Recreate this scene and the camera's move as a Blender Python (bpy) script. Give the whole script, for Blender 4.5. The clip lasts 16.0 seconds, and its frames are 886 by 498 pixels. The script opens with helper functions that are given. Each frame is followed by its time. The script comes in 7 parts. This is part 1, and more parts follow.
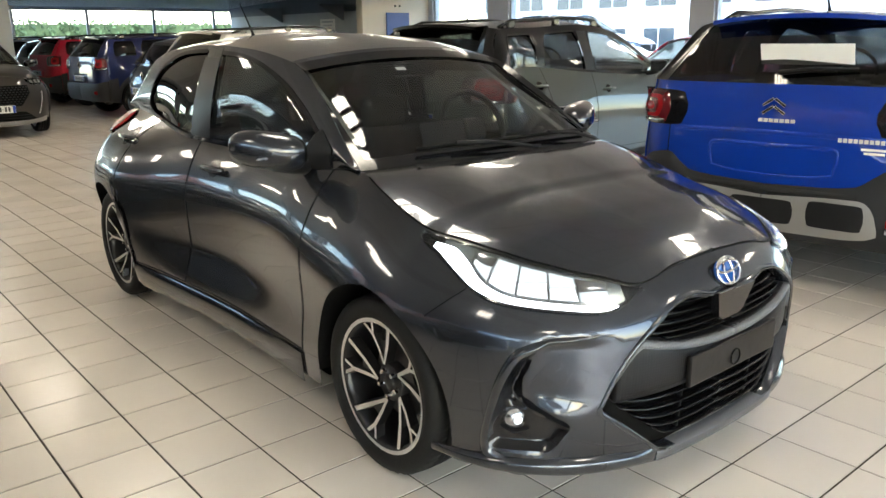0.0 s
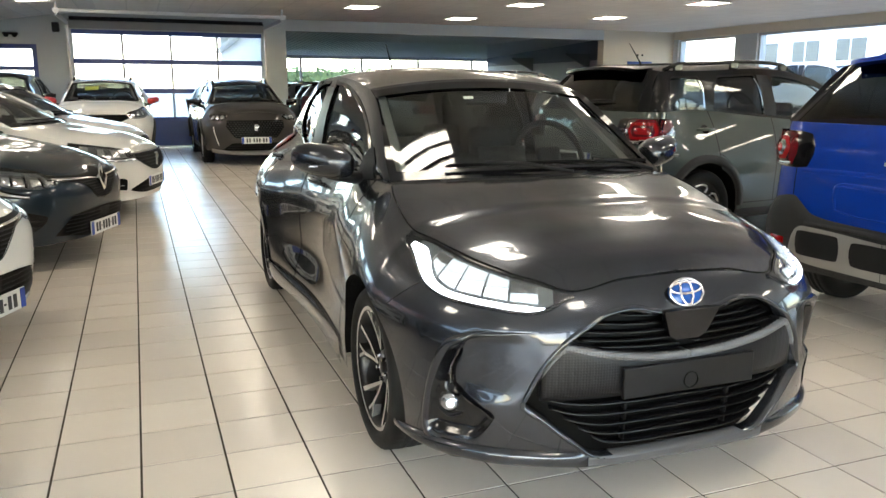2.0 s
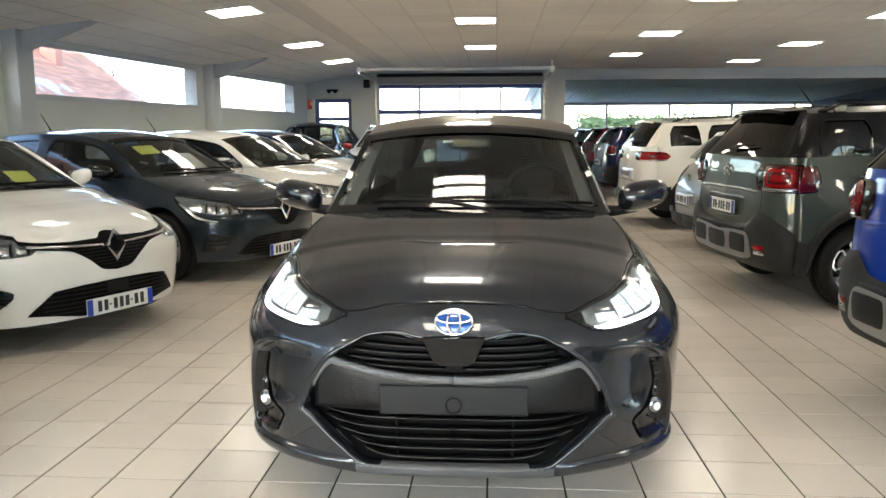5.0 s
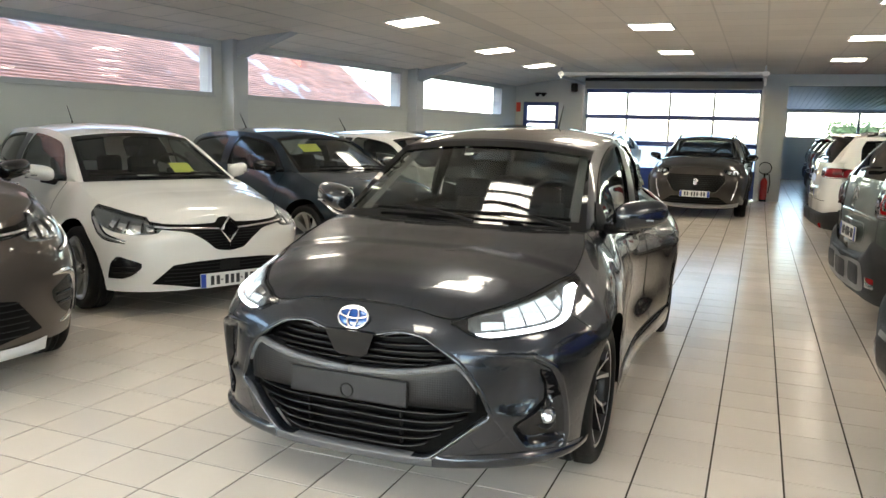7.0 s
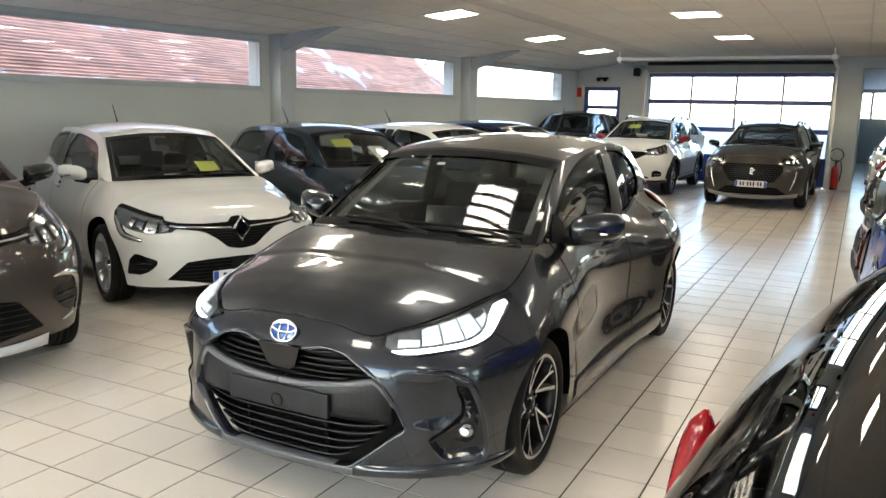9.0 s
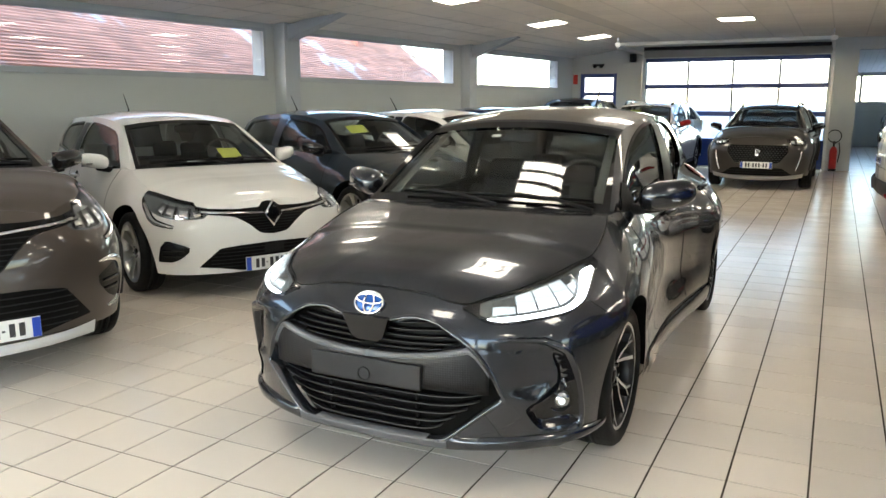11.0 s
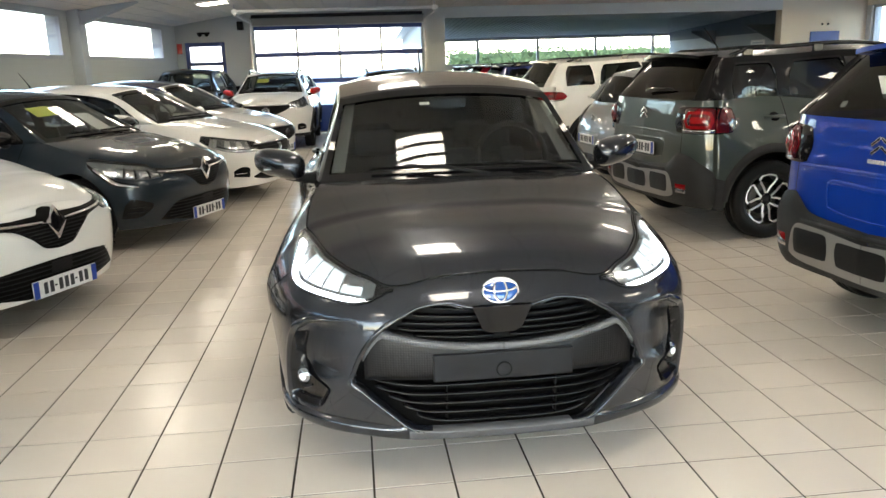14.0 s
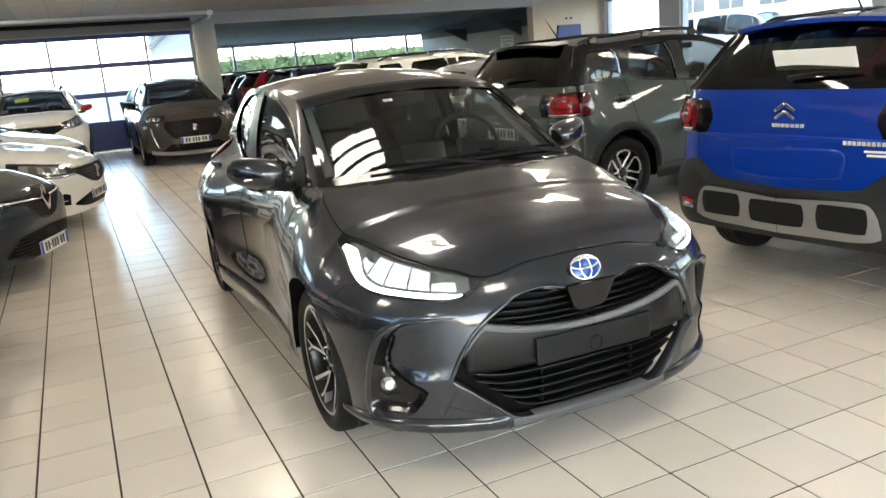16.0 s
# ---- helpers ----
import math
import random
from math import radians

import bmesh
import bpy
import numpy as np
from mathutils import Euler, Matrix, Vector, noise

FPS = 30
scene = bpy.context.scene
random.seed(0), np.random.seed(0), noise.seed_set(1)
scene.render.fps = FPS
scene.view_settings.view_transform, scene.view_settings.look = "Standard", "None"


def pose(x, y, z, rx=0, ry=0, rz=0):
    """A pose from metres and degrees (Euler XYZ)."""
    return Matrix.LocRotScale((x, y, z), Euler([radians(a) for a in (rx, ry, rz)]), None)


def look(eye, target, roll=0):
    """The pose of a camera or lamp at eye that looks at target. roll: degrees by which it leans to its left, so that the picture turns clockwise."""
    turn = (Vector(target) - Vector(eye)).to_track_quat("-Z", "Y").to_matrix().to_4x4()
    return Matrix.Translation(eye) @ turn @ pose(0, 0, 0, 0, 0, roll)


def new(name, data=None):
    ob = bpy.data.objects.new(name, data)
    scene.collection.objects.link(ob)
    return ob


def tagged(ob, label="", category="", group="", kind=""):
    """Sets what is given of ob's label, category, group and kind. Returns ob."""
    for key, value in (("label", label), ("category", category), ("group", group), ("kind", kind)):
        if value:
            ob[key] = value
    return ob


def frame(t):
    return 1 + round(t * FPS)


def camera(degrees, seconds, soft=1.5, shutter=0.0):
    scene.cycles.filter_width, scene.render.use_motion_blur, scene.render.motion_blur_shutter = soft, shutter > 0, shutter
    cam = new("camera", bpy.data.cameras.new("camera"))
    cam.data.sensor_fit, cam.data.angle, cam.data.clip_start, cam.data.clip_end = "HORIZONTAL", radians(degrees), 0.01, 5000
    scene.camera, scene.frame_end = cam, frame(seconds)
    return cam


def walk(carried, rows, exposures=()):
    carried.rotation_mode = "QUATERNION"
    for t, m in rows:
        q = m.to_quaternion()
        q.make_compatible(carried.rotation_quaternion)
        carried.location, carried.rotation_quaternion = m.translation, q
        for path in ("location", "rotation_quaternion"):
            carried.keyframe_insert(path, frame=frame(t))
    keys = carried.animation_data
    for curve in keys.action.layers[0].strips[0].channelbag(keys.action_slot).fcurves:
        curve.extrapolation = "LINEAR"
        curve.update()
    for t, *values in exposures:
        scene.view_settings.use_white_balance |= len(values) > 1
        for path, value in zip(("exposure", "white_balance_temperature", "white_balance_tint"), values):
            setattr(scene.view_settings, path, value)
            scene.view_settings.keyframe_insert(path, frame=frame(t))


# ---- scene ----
cam = camera(58.9, 16.0)
PATH = [
    (0, (-2.21, -1.193, 1.438), (-0.971, 0.287, 0.916), -0.6),
    (0.5, (-2.041, -1.318, 1.414), (-0.943, 0.274, 0.903), 0.4),
    (1, (-1.899, -1.487, 1.362), (-0.952, 0.212, 0.898), 0.6),
    (1.5, (-1.782, -1.722, 1.351), (-0.939, 0.04, 0.919), 0.9),
    (2, (-1.59, -1.933, 1.35), (-0.888, -0.104, 0.949), 0.2),
    (2.5, (-1.363, -2.107, 1.336), (-0.793, -0.228, 0.959), -0.7),
    (3, (-1.121, -2.304, 1.343), (-0.775, -0.361, 1.016), -1.2),
    (3.2, (-0.992, -2.351, 1.349), (-0.714, -0.394, 1.043), -1.4),
    (5.3, (0.31, -2.533, 1.342), (0.072, -0.568, 1.054), -0.1),
    (5.5, (0.423, -2.532, 1.352), (0.099, -0.581, 1.057), -0.1),
    (6, (0.723, -2.585, 1.369), (0.168, -0.689, 1.058), 0.8),
    (6.5, (1.096, -2.535, 1.394), (0.428, -0.677, 1.075), 1.3),
    (7, (1.394, -2.546, 1.427), (0.661, -0.709, 1.131), 1.6),
    (7.5, (1.629, -2.628, 1.469), (0.79, -0.839, 1.158), 1.8),
    (8, (1.821, -2.527, 1.547), (0.969, -0.752, 1.195), 2.3),
    (8.5, (1.942, -2.4, 1.596), (1.061, -0.639, 1.247), 2.3),
    (9, (1.985, -2.361, 1.609), (1.068, -0.619, 1.259), 1.2),
    (9.2, (2.012, -2.359, 1.61), (1.066, -0.634, 1.251), 0.9),
    (11.3, (1.388, -2.493, 1.468), (0.548, -0.715, 1.104), -0.5),
    (11.5, (1.235, -2.481, 1.472), (0.445, -0.682, 1.099), -0.5),
    (12, (0.903, -2.531, 1.47), (0.274, -0.675, 1.072), -1.3),
    (12.5, (0.553, -2.574, 1.484), (0.198, -0.652, 1.058), -2.9),
    (13, (0.215, -2.562, 1.484), (0.027, -0.615, 1.068), -2.8),
    (13.5, (-0.118, -2.565, 1.479), (-0.13, -0.607, 1.073), -1.4),
    (14, (-0.472, -2.574, 1.486), (-0.27, -0.635, 1.036), -1.8),
    (14.5, (-0.774, -2.472, 1.481), (-0.381, -0.572, 0.997), -2.5),
    (15, (-1.076, -2.404, 1.479), (-0.511, -0.548, 0.992), -2.6),
    (15.5, (-1.359, -2.38, 1.49), (-0.646, -0.577, 0.997), -4.0),
    (16, (-1.593, -2.252, 1.5), (-0.797, -0.48, 1.026), -4.7),
]
walk(cam, [(t, look(eye, target, roll)) for t, eye, target, roll in PATH], [(0.0, 3.3), (16.0, 3.3)])

# ---- light ----
world = bpy.data.worlds.new("sky")
scene.world = world
world.use_nodes = True
wn = world.node_tree.nodes
sky = wn.new("ShaderNodeTexSky")
sky.sky_type = "NISHITA"
sky.sun_disc = False
sky.sun_elevation = radians(30)
sky.sun_rotation = radians(200)
sky.dust_density = 0.6
wn["Background"].inputs[1].default_value = 0.15
world.node_tree.links.new(sky.outputs[0], wn["Background"].inputs[0])
sun_data = bpy.data.lights.new("sun", "SUN")
sun_data.energy, sun_data.angle, sun_data.color = 0.42, radians(28), (0.86, 0.94, 1.0)
sun_ob = new("sun", sun_data)
sun_ob.matrix_world = look((0, 0, 20), (12, 32, 0))
LAMP_POWER = 3.1


# ---- materials ----
def mat(name, color, rough=0.5, metal=0.0, coat=0.0, bump=0.0, scale=60.0, vary=0.0, vscale=4.0, emit=None, power=0.0, spec=0.5, rvary=0.0, island=0.0, flake=0.0):
    m = bpy.data.materials.new(name)
    m.use_nodes = True
    n, l = m.node_tree.nodes, m.node_tree.links
    b = n["Principled BSDF"]
    b.inputs["Base Color"].default_value = (*color, 1)
    b.inputs["Roughness"].default_value = rough
    b.inputs["Metallic"].default_value = metal
    b.inputs["Specular IOR Level"].default_value = spec
    b.inputs["Coat Weight"].default_value = coat
    b.inputs["Coat Roughness"].default_value = 0.03
    co = n.new("ShaderNodeTexCoord")
    if vary or island:
        no = n.new("ShaderNodeTexNoise")
        no.inputs["Scale"].default_value = vscale
        no.inputs["Detail"].default_value = 6
        l.new(co.outputs["Object"], no.inputs["Vector"])
        hsv = n.new("ShaderNodeHueSaturation")
        hsv.inputs["Color"].default_value = (*color, 1)
        mr = n.new("ShaderNodeMapRange")
        mr.inputs[3].default_value, mr.inputs[4].default_value = 1 - vary, 1 + vary
        l.new(no.outputs["Fac"], mr.inputs[0])
        out = mr.outputs[0]
        if island:
            gi = n.new("ShaderNodeNewGeometry")
            oi = n.new("ShaderNodeObjectInfo")
            ad = n.new("ShaderNodeMath")
            ad.operation = "ADD"
            l.new(gi.outputs["Random Per Island"], ad.inputs[0])
            l.new(oi.outputs["Random"], ad.inputs[1])
            fr = n.new("ShaderNodeMath")
            fr.operation = "FRACT"
            l.new(ad.outputs[0], fr.inputs[0])
            mi = n.new("ShaderNodeMapRange")
            mi.inputs[3].default_value, mi.inputs[4].default_value = 1 - island, 1 + island
            l.new(fr.outputs[0], mi.inputs[0])
            mu = n.new("ShaderNodeMath")
            mu.operation = "MULTIPLY"
            l.new(out, mu.inputs[0])
            l.new(mi.outputs[0], mu.inputs[1])
            out = mu.outputs[0]
        l.new(out, hsv.inputs["Value"])
        l.new(hsv.outputs[0], b.inputs["Base Color"])
        if rvary:
            rr = n.new("ShaderNodeMapRange")
            rr.inputs[3].default_value, rr.inputs[4].default_value = max(0.0, rough - rvary), rough + rvary
            l.new(no.outputs["Fac"], rr.inputs[0])
            l.new(rr.outputs[0], b.inputs["Roughness"])
    if bump:
        nb = n.new("ShaderNodeTexNoise")
        nb.inputs["Scale"].default_value = scale
        nb.inputs["Detail"].default_value = 4
        l.new(co.outputs["Object"], nb.inputs["Vector"])
        bp = n.new("ShaderNodeBump")
        bp.inputs["Strength"].default_value = bump
        bp.inputs["Distance"].default_value = 0.01
        l.new(nb.outputs["Fac"], bp.inputs["Height"])
        l.new(bp.outputs[0], b.inputs["Normal"])
    if flake:
        vo = n.new("ShaderNodeTexVoronoi")
        vo.inputs["Scale"].default_value = 1400
        l.new(co.outputs["Object"], vo.inputs["Vector"])
        bp = n.new("ShaderNodeBump")
        bp.inputs["Strength"].default_value = flake
        bp.inputs["Distance"].default_value = 0.0004
        l.new(vo.outputs["Color"], bp.inputs["Height"])
        l.new(bp.outputs[0], b.inputs["Normal"])
    if emit:
        b.inputs["Emission Color"].default_value = (*emit, 1)
        b.inputs["Emission Strength"].default_value = power
    return m


def glass(name, tint, alpha=0.25, rough=0.0):
    """Thin tinted pane: mixes clear transparency with a glossy coat."""
    m = bpy.data.materials.new(name)
    m.use_nodes = True
    n, l = m.node_tree.nodes, m.node_tree.links
    n.remove(n["Principled BSDF"])
    tr, gl, lw, mx = n.new("ShaderNodeBsdfTransparent"), n.new("ShaderNodeBsdfGlossy"), n.new("ShaderNodeLayerWeight"), n.new("ShaderNodeMixShader")
    po, ma = n.new("ShaderNodeMath"), n.new("ShaderNodeMath")
    po.operation, ma.operation = "POWER", "MULTIPLY_ADD"
    po.inputs[1].default_value, ma.inputs[1].default_value, ma.inputs[2].default_value = 4.5, 0.9, 0.062
    tr.inputs[0].default_value = (*tint, 1)
    gl.inputs["Roughness"].default_value = rough
    lw.inputs[0].default_value = 0.5
    l.new(lw.outputs["Facing"], po.inputs[0])
    l.new(po.outputs[0], ma.inputs[0])
    l.new(ma.outputs[0], mx.inputs[0])
    l.new(tr.outputs[0], mx.inputs[1])
    l.new(gl.outputs[0], mx.inputs[2])
    l.new(mx.outputs[0], n["Material Output"].inputs[0])
    return m


def paint(name, color, metal=0.0, rough=0.35):
    return mat(name, color, rough=rough, metal=metal, coat=1.0, flake=0.1 if metal else 0.0, spec=0.15)


M = {
    "grey_paint": paint("gunmetal_paint", (0.035, 0.039, 0.048), 0.78, 0.25),
    "white_paint": paint("white_paint", (0.78, 0.77, 0.74)),
    "slate_paint": paint("slate_paint", (0.012, 0.02, 0.029), 0.3),
    "brown_paint": paint("brown_paint", (0.075, 0.062, 0.054), 0.5),
    "blue_paint": paint("blue_paint", (0.003, 0.034, 0.3), 0.2),
    "green_paint": paint("sage_paint", (0.05, 0.062, 0.056), 0.15),
    "navy_paint": paint("navy_paint", (0.01, 0.016, 0.07), 0.3),
    "red_paint": paint("red_paint", (0.42, 0.01, 0.03), 0.2),
    "black_paint": paint("black_paint", (0.008, 0.008, 0.009)),
    "graphite_paint": paint("graphite_paint", (0.02, 0.021, 0.021), 0.5),
    "olive_paint": paint("bronze_paint", (0.05, 0.045, 0.04), 0.5),
    "silver_paint": paint("silver_paint", (0.3, 0.31, 0.32), 0.7),
    "roof_black": mat("satin_black_paint", (0.006, 0.006, 0.007), 0.22, spec=0.25),
    "gloss_black": mat("gloss_black", (0.005, 0.005, 0.006), 0.1, spec=0.45),
    "plastic": mat("dark_plastic", (0.008, 0.008, 0.009), 0.5, bump=0.15, scale=500, spec=0.22),
    "cladding": mat("cladding_plastic", (0.02, 0.02, 0.021), 0.55, bump=0.2, scale=400, spec=0.25),
    "rubber": mat("tyre_rubber", (0.009, 0.009, 0.009), 0.6, bump=0.15, scale=150, vary=0.2, vscale=8, spec=0.2),
    "seam": mat("seam_black", (0.003, 0.003, 0.003), 0.5, spec=0.1),
    "liner": mat("wheel_liner", (0.004, 0.004, 0.004), 0.9, bump=0.3, scale=90, spec=0.05),
    "alloy": mat("machined_alloy", (0.78, 0.78, 0.77), 0.32, metal=1.0, bump=0.03, scale=300),
    "dark_alloy": mat("dark_alloy", (0.01, 0.01, 0.011), 0.3, metal=0.3),
    "disc": mat("brake_steel", (0.12, 0.115, 0.11), 0.45, metal=0.9, vary=0.2, vscale=20),
    "chrome": mat("chrome", (0.75, 0.75, 0.76), 0.08, metal=1.0),
    "skid": mat("skid_plate_silver", (0.24, 0.23, 0.22), 0.45, metal=0.3, bump=0.1, scale=300),
    "tail_red": mat("tail_lamp_red", (0.24, 0.004, 0.007), 0.12, coat=0.4, spec=0.3),
    "tail_dark": mat("tail_lamp_smoked", (0.09, 0.004, 0.007), 0.06, coat=1.0),
    "drl": mat("daylight_lamp", (0.9, 0.93, 1.0), 0.2, emit=(0.88, 0.95, 1.0), power=0.8),
    "led": mat("led_cell", (0.3, 0.33, 0.36), 0.12, metal=0.8, emit=(0.9, 0.96, 1.0), power=0.2),
    "led_soft": mat("lit_reflector", (0.4, 0.43, 0.45), 0.15, metal=0.6, emit=(0.84, 0.97, 1.0), power=0.11, vary=0.4, vscale=70),
    "led_lens": mat("led_lens", (0.85, 0.9, 0.95), 0.05, emit=(0.92, 0.97, 1.0), power=0.16, coat=1.0),
    "lamp_inner": mat("lamp_reflector", (0.35, 0.36, 0.38), 0.15, metal=0.9, vary=0.5, vscale=60),
    "lamp_clear": mat("lamp_backing", (0.22, 0.24, 0.25), 0.2, metal=0.6, vary=0.5, vscale=45),
    "fog_glow": mat("fog_bulb", (0.8, 0.86, 0.9), 0.15, emit=(0.8, 0.92, 1.0), power=0.03),
    "silver_letter": mat("silver_lettering", (0.6, 0.6, 0.6), 0.4, metal=0.3),
    "plate_black": mat("plate_black", (0.006, 0.006, 0.0065), 0.3, spec=0.3, bump=0.06, scale=30),
    "slat_black": mat("slat_black", (0.004, 0.004, 0.0045), 0.2, spec=0.3),
    "pillar_film": mat("pillar_film", (0.014, 0.014, 0.015), 0.3, spec=0.3),
    "lining": mat("pillar_lining", (0.14, 0.143, 0.14), 0.8, bump=0.1, scale=200),
    "chimney": mat("chimney_brick", (0.5, 0.2, 0.14), 0.85, vary=0.2, vscale=6, bump=0.4),
    "header_grey": mat("header_sheet", (0.3, 0.3, 0.28), 0.6, vary=0.08),
    "lamp_black": mat("lamp_bezel", (0.007, 0.007, 0.008), 0.15, spec=0.3),
    "seat": mat("seat_fabric", (0.02, 0.02, 0.022), 0.85, bump=0.4, scale=300, vary=0.2, vscale=20, spec=0.15),
    "dash": mat("dashboard_plastic", (0.016, 0.016, 0.017), 0.6, bump=0.2, scale=300, spec=0.2),
    "badge_blue": mat("badge_blue", (0.012, 0.07, 0.3), 0.1, coat=1.0),
    "plate_white": mat("plate_white", (0.72, 0.72, 0.7), 0.35),
    "plate_blue": mat("plate_blue", (0.01, 0.05, 0.36), 0.35),
    "ink": mat("plate_ink", (0.03, 0.03, 0.035), 0.5),
    "paper_yellow": mat("yellow_paper", (0.62, 0.66, 0.12), 0.8),
    "paper_white": mat("white_paper", (0.8, 0.8, 0.78), 0.8),
    "tile": mat("floor_tile", (0.71, 0.64, 0.55), 0.22, vary=0.06, vscale=2.2, rvary=0.07, island=0.05, bump=0.02, scale=30, spec=0.5),
    "grout": mat("grout", (0.052, 0.04, 0.029), 0.95, spec=0.1, vary=0.25, vscale=6, bump=0.3),
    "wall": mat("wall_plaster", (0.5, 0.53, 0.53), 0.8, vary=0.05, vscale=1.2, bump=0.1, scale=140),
    "beige": mat("beige_wall", (0.62, 0.56, 0.46), 0.8, vary=0.05, vscale=1.2, bump=0.1, scale=140),
    "ceil": mat("ceiling_panel", (0.8, 0.765, 0.71), 0.85, vary=0.05, vscale=1.0, bump=0.25, scale=260, island=0.03),
    "ceil_grid": mat("ceiling_grid", (0.66, 0.63, 0.58), 0.6),
    "frame_grey": mat("painted_steel_grey", (0.42, 0.45, 0.48), 0.45, vary=0.06, vscale=3),
    "frame_blue": mat("blue_enamel", (0.012, 0.045, 0.22), 0.35, vary=0.1, vscale=4),
    "steel": mat("galvanised_steel", (0.5, 0.5, 0.5), 0.4, metal=0.8, vary=0.2, vscale=12),
    "corrugated": mat("corrugated_sheet", (0.78, 0.8, 0.82), 0.4, vary=0.08, vscale=1),
    "hall_grey": mat("hall_grey", (0.42, 0.45, 0.475), 0.7, vary=0.1, vscale=2, bump=0.08),
    "slate_wall": mat("slate_wall", (0.125, 0.145, 0.17), 0.7, vary=0.1, vscale=2, bump=0.1),
    "lamp": mat("lamp_diffuser", (0.9, 0.9, 0.88), 0.5, emit=(1.0, 0.905, 0.745), power=LAMP_POWER),
    "louvre": mat("lamp_louvre", (0.3, 0.29, 0.27), 0.4, metal=0.3),
    "lamp_trim": mat("lamp_trim", (0.8, 0.8, 0.79), 0.4),
    "red_enamel": mat("red_enamel", (0.5, 0.015, 0.012), 0.3, coat=0.4),
    "asphalt": mat("concrete_yard", (0.34, 0.335, 0.32), 0.9, vary=0.2, vscale=3, bump=0.4),
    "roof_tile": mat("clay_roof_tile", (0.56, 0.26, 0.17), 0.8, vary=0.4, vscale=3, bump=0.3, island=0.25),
    "white_plaster": mat("white_plaster", (0.75, 0.75, 0.74), 0.85, vary=0.05),
    "dark_pane": mat("dark_window", (0.09, 0.11, 0.13), 0.1),
    "hedge": mat("hedge_leaf", (0.09, 0.14, 0.05), 0.7, vary=0.5, vscale=3, island=0.4),
    "bark": mat("bark", (0.09, 0.07, 0.05), 0.9, bump=0.5, vary=0.3),
    "screen": glass("windscreen_glass", (0.66, 0.7, 0.68)),
    "tint": glass("privacy_glass", (0.09, 0.1, 0.1)),
    "clear": glass("clear_glass", (0.93, 0.95, 0.95)),
    "lens": glass("lamp_lens", (0.92, 0.94, 0.95)),
}


def pale_patches(m, color, scale, level):
    """Mixes pale patches into a roof tile's colour."""
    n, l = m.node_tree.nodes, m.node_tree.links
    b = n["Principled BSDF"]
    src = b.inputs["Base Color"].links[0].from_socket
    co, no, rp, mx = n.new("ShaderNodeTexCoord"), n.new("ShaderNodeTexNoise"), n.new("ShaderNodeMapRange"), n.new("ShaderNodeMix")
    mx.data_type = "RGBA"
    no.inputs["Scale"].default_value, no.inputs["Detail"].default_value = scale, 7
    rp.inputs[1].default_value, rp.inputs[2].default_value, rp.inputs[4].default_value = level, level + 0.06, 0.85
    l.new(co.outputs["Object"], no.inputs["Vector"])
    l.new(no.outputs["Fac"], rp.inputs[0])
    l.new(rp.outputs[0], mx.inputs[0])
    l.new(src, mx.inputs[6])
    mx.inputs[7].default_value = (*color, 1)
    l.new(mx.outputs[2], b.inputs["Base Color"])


pale_patches(M["roof_tile"], (0.75, 0.73, 0.7), 0.9, 0.6)


# ---- mesh helpers ----
def mesh(name, verts, faces, material, smooth=True):
    me = bpy.data.meshes.new(name)
    me.from_pydata([tuple(v) for v in verts], [], faces)
    me.materials.append(material)
    if smooth:
        me.polygons.foreach_set("use_smooth", [True] * len(me.polygons))
    me.update()
    return me


def put(name, me, parent=None, label="", m=None):
    ob = new(name, me)
    if parent is not None:
        ob.parent = parent
    if m is not None:
        ob.matrix_basis = m
    if label:
        ob["label"] = label
    return ob


def finish(bm, name, material, smooth=False):
    bmesh.ops.recalc_face_normals(bm, faces=bm.faces)
    me = bpy.data.meshes.new(name)
    bm.to_mesh(me)
    bm.free()
    me.materials.append(material)
    if smooth:
        me.polygons.foreach_set("use_smooth", [True] * len(me.polygons))
    return me


def part(name, bm, material, parent=None, label="", smooth=False, m=None):
    return put(name, finish(bm, name, material, smooth), parent, label, m)


def add_box(bm, c, s, bevel=0.0, rot=None):
    mm = Matrix.Translation(c) @ (rot.to_4x4() if rot else Matrix()) @ Matrix.Diagonal((*s, 1))
    r = bmesh.ops.create_cube(bm, size=1, matrix=mm)
    if bevel:
        es = list({e for v in r["verts"] for e in v.link_edges})
        bmesh.ops.bevel(bm, geom=es, offset=bevel, segments=2, affect="EDGES", profile=0.5)
    return bm


def box(c, s, bevel=0.0, rot=None):
    return add_box(bmesh.new(), c, s, bevel, rot)


def grid_faces(nu, nv, flip=False):
    out = []
    for i in range(nu - 1):
        for j in range(nv - 1):
            a, b, c, d = i * nv + j, (i + 1) * nv + j, (i + 1) * nv + j + 1, i * nv + j + 1
            out.append((d, c, b, a) if flip else (a, b, c, d))
    return out


def lathe(profile, n=48, axis="x"):
    """Revolve (axial, radius) pairs around the x axis."""
    bm = bmesh.new()
    rings = []
    for ax, r in profile:
        rings.append([bm.verts.new((ax, r * math.cos(2 * math.pi * k / n), r * math.sin(2 * math.pi * k / n))) for k in range(n)])
    for a, b in zip(rings, rings[1:]):
        for k in range(n):
            bm.faces.new((a[k], a[(k + 1) % n], b[(k + 1) % n], b[k]))
    return bm


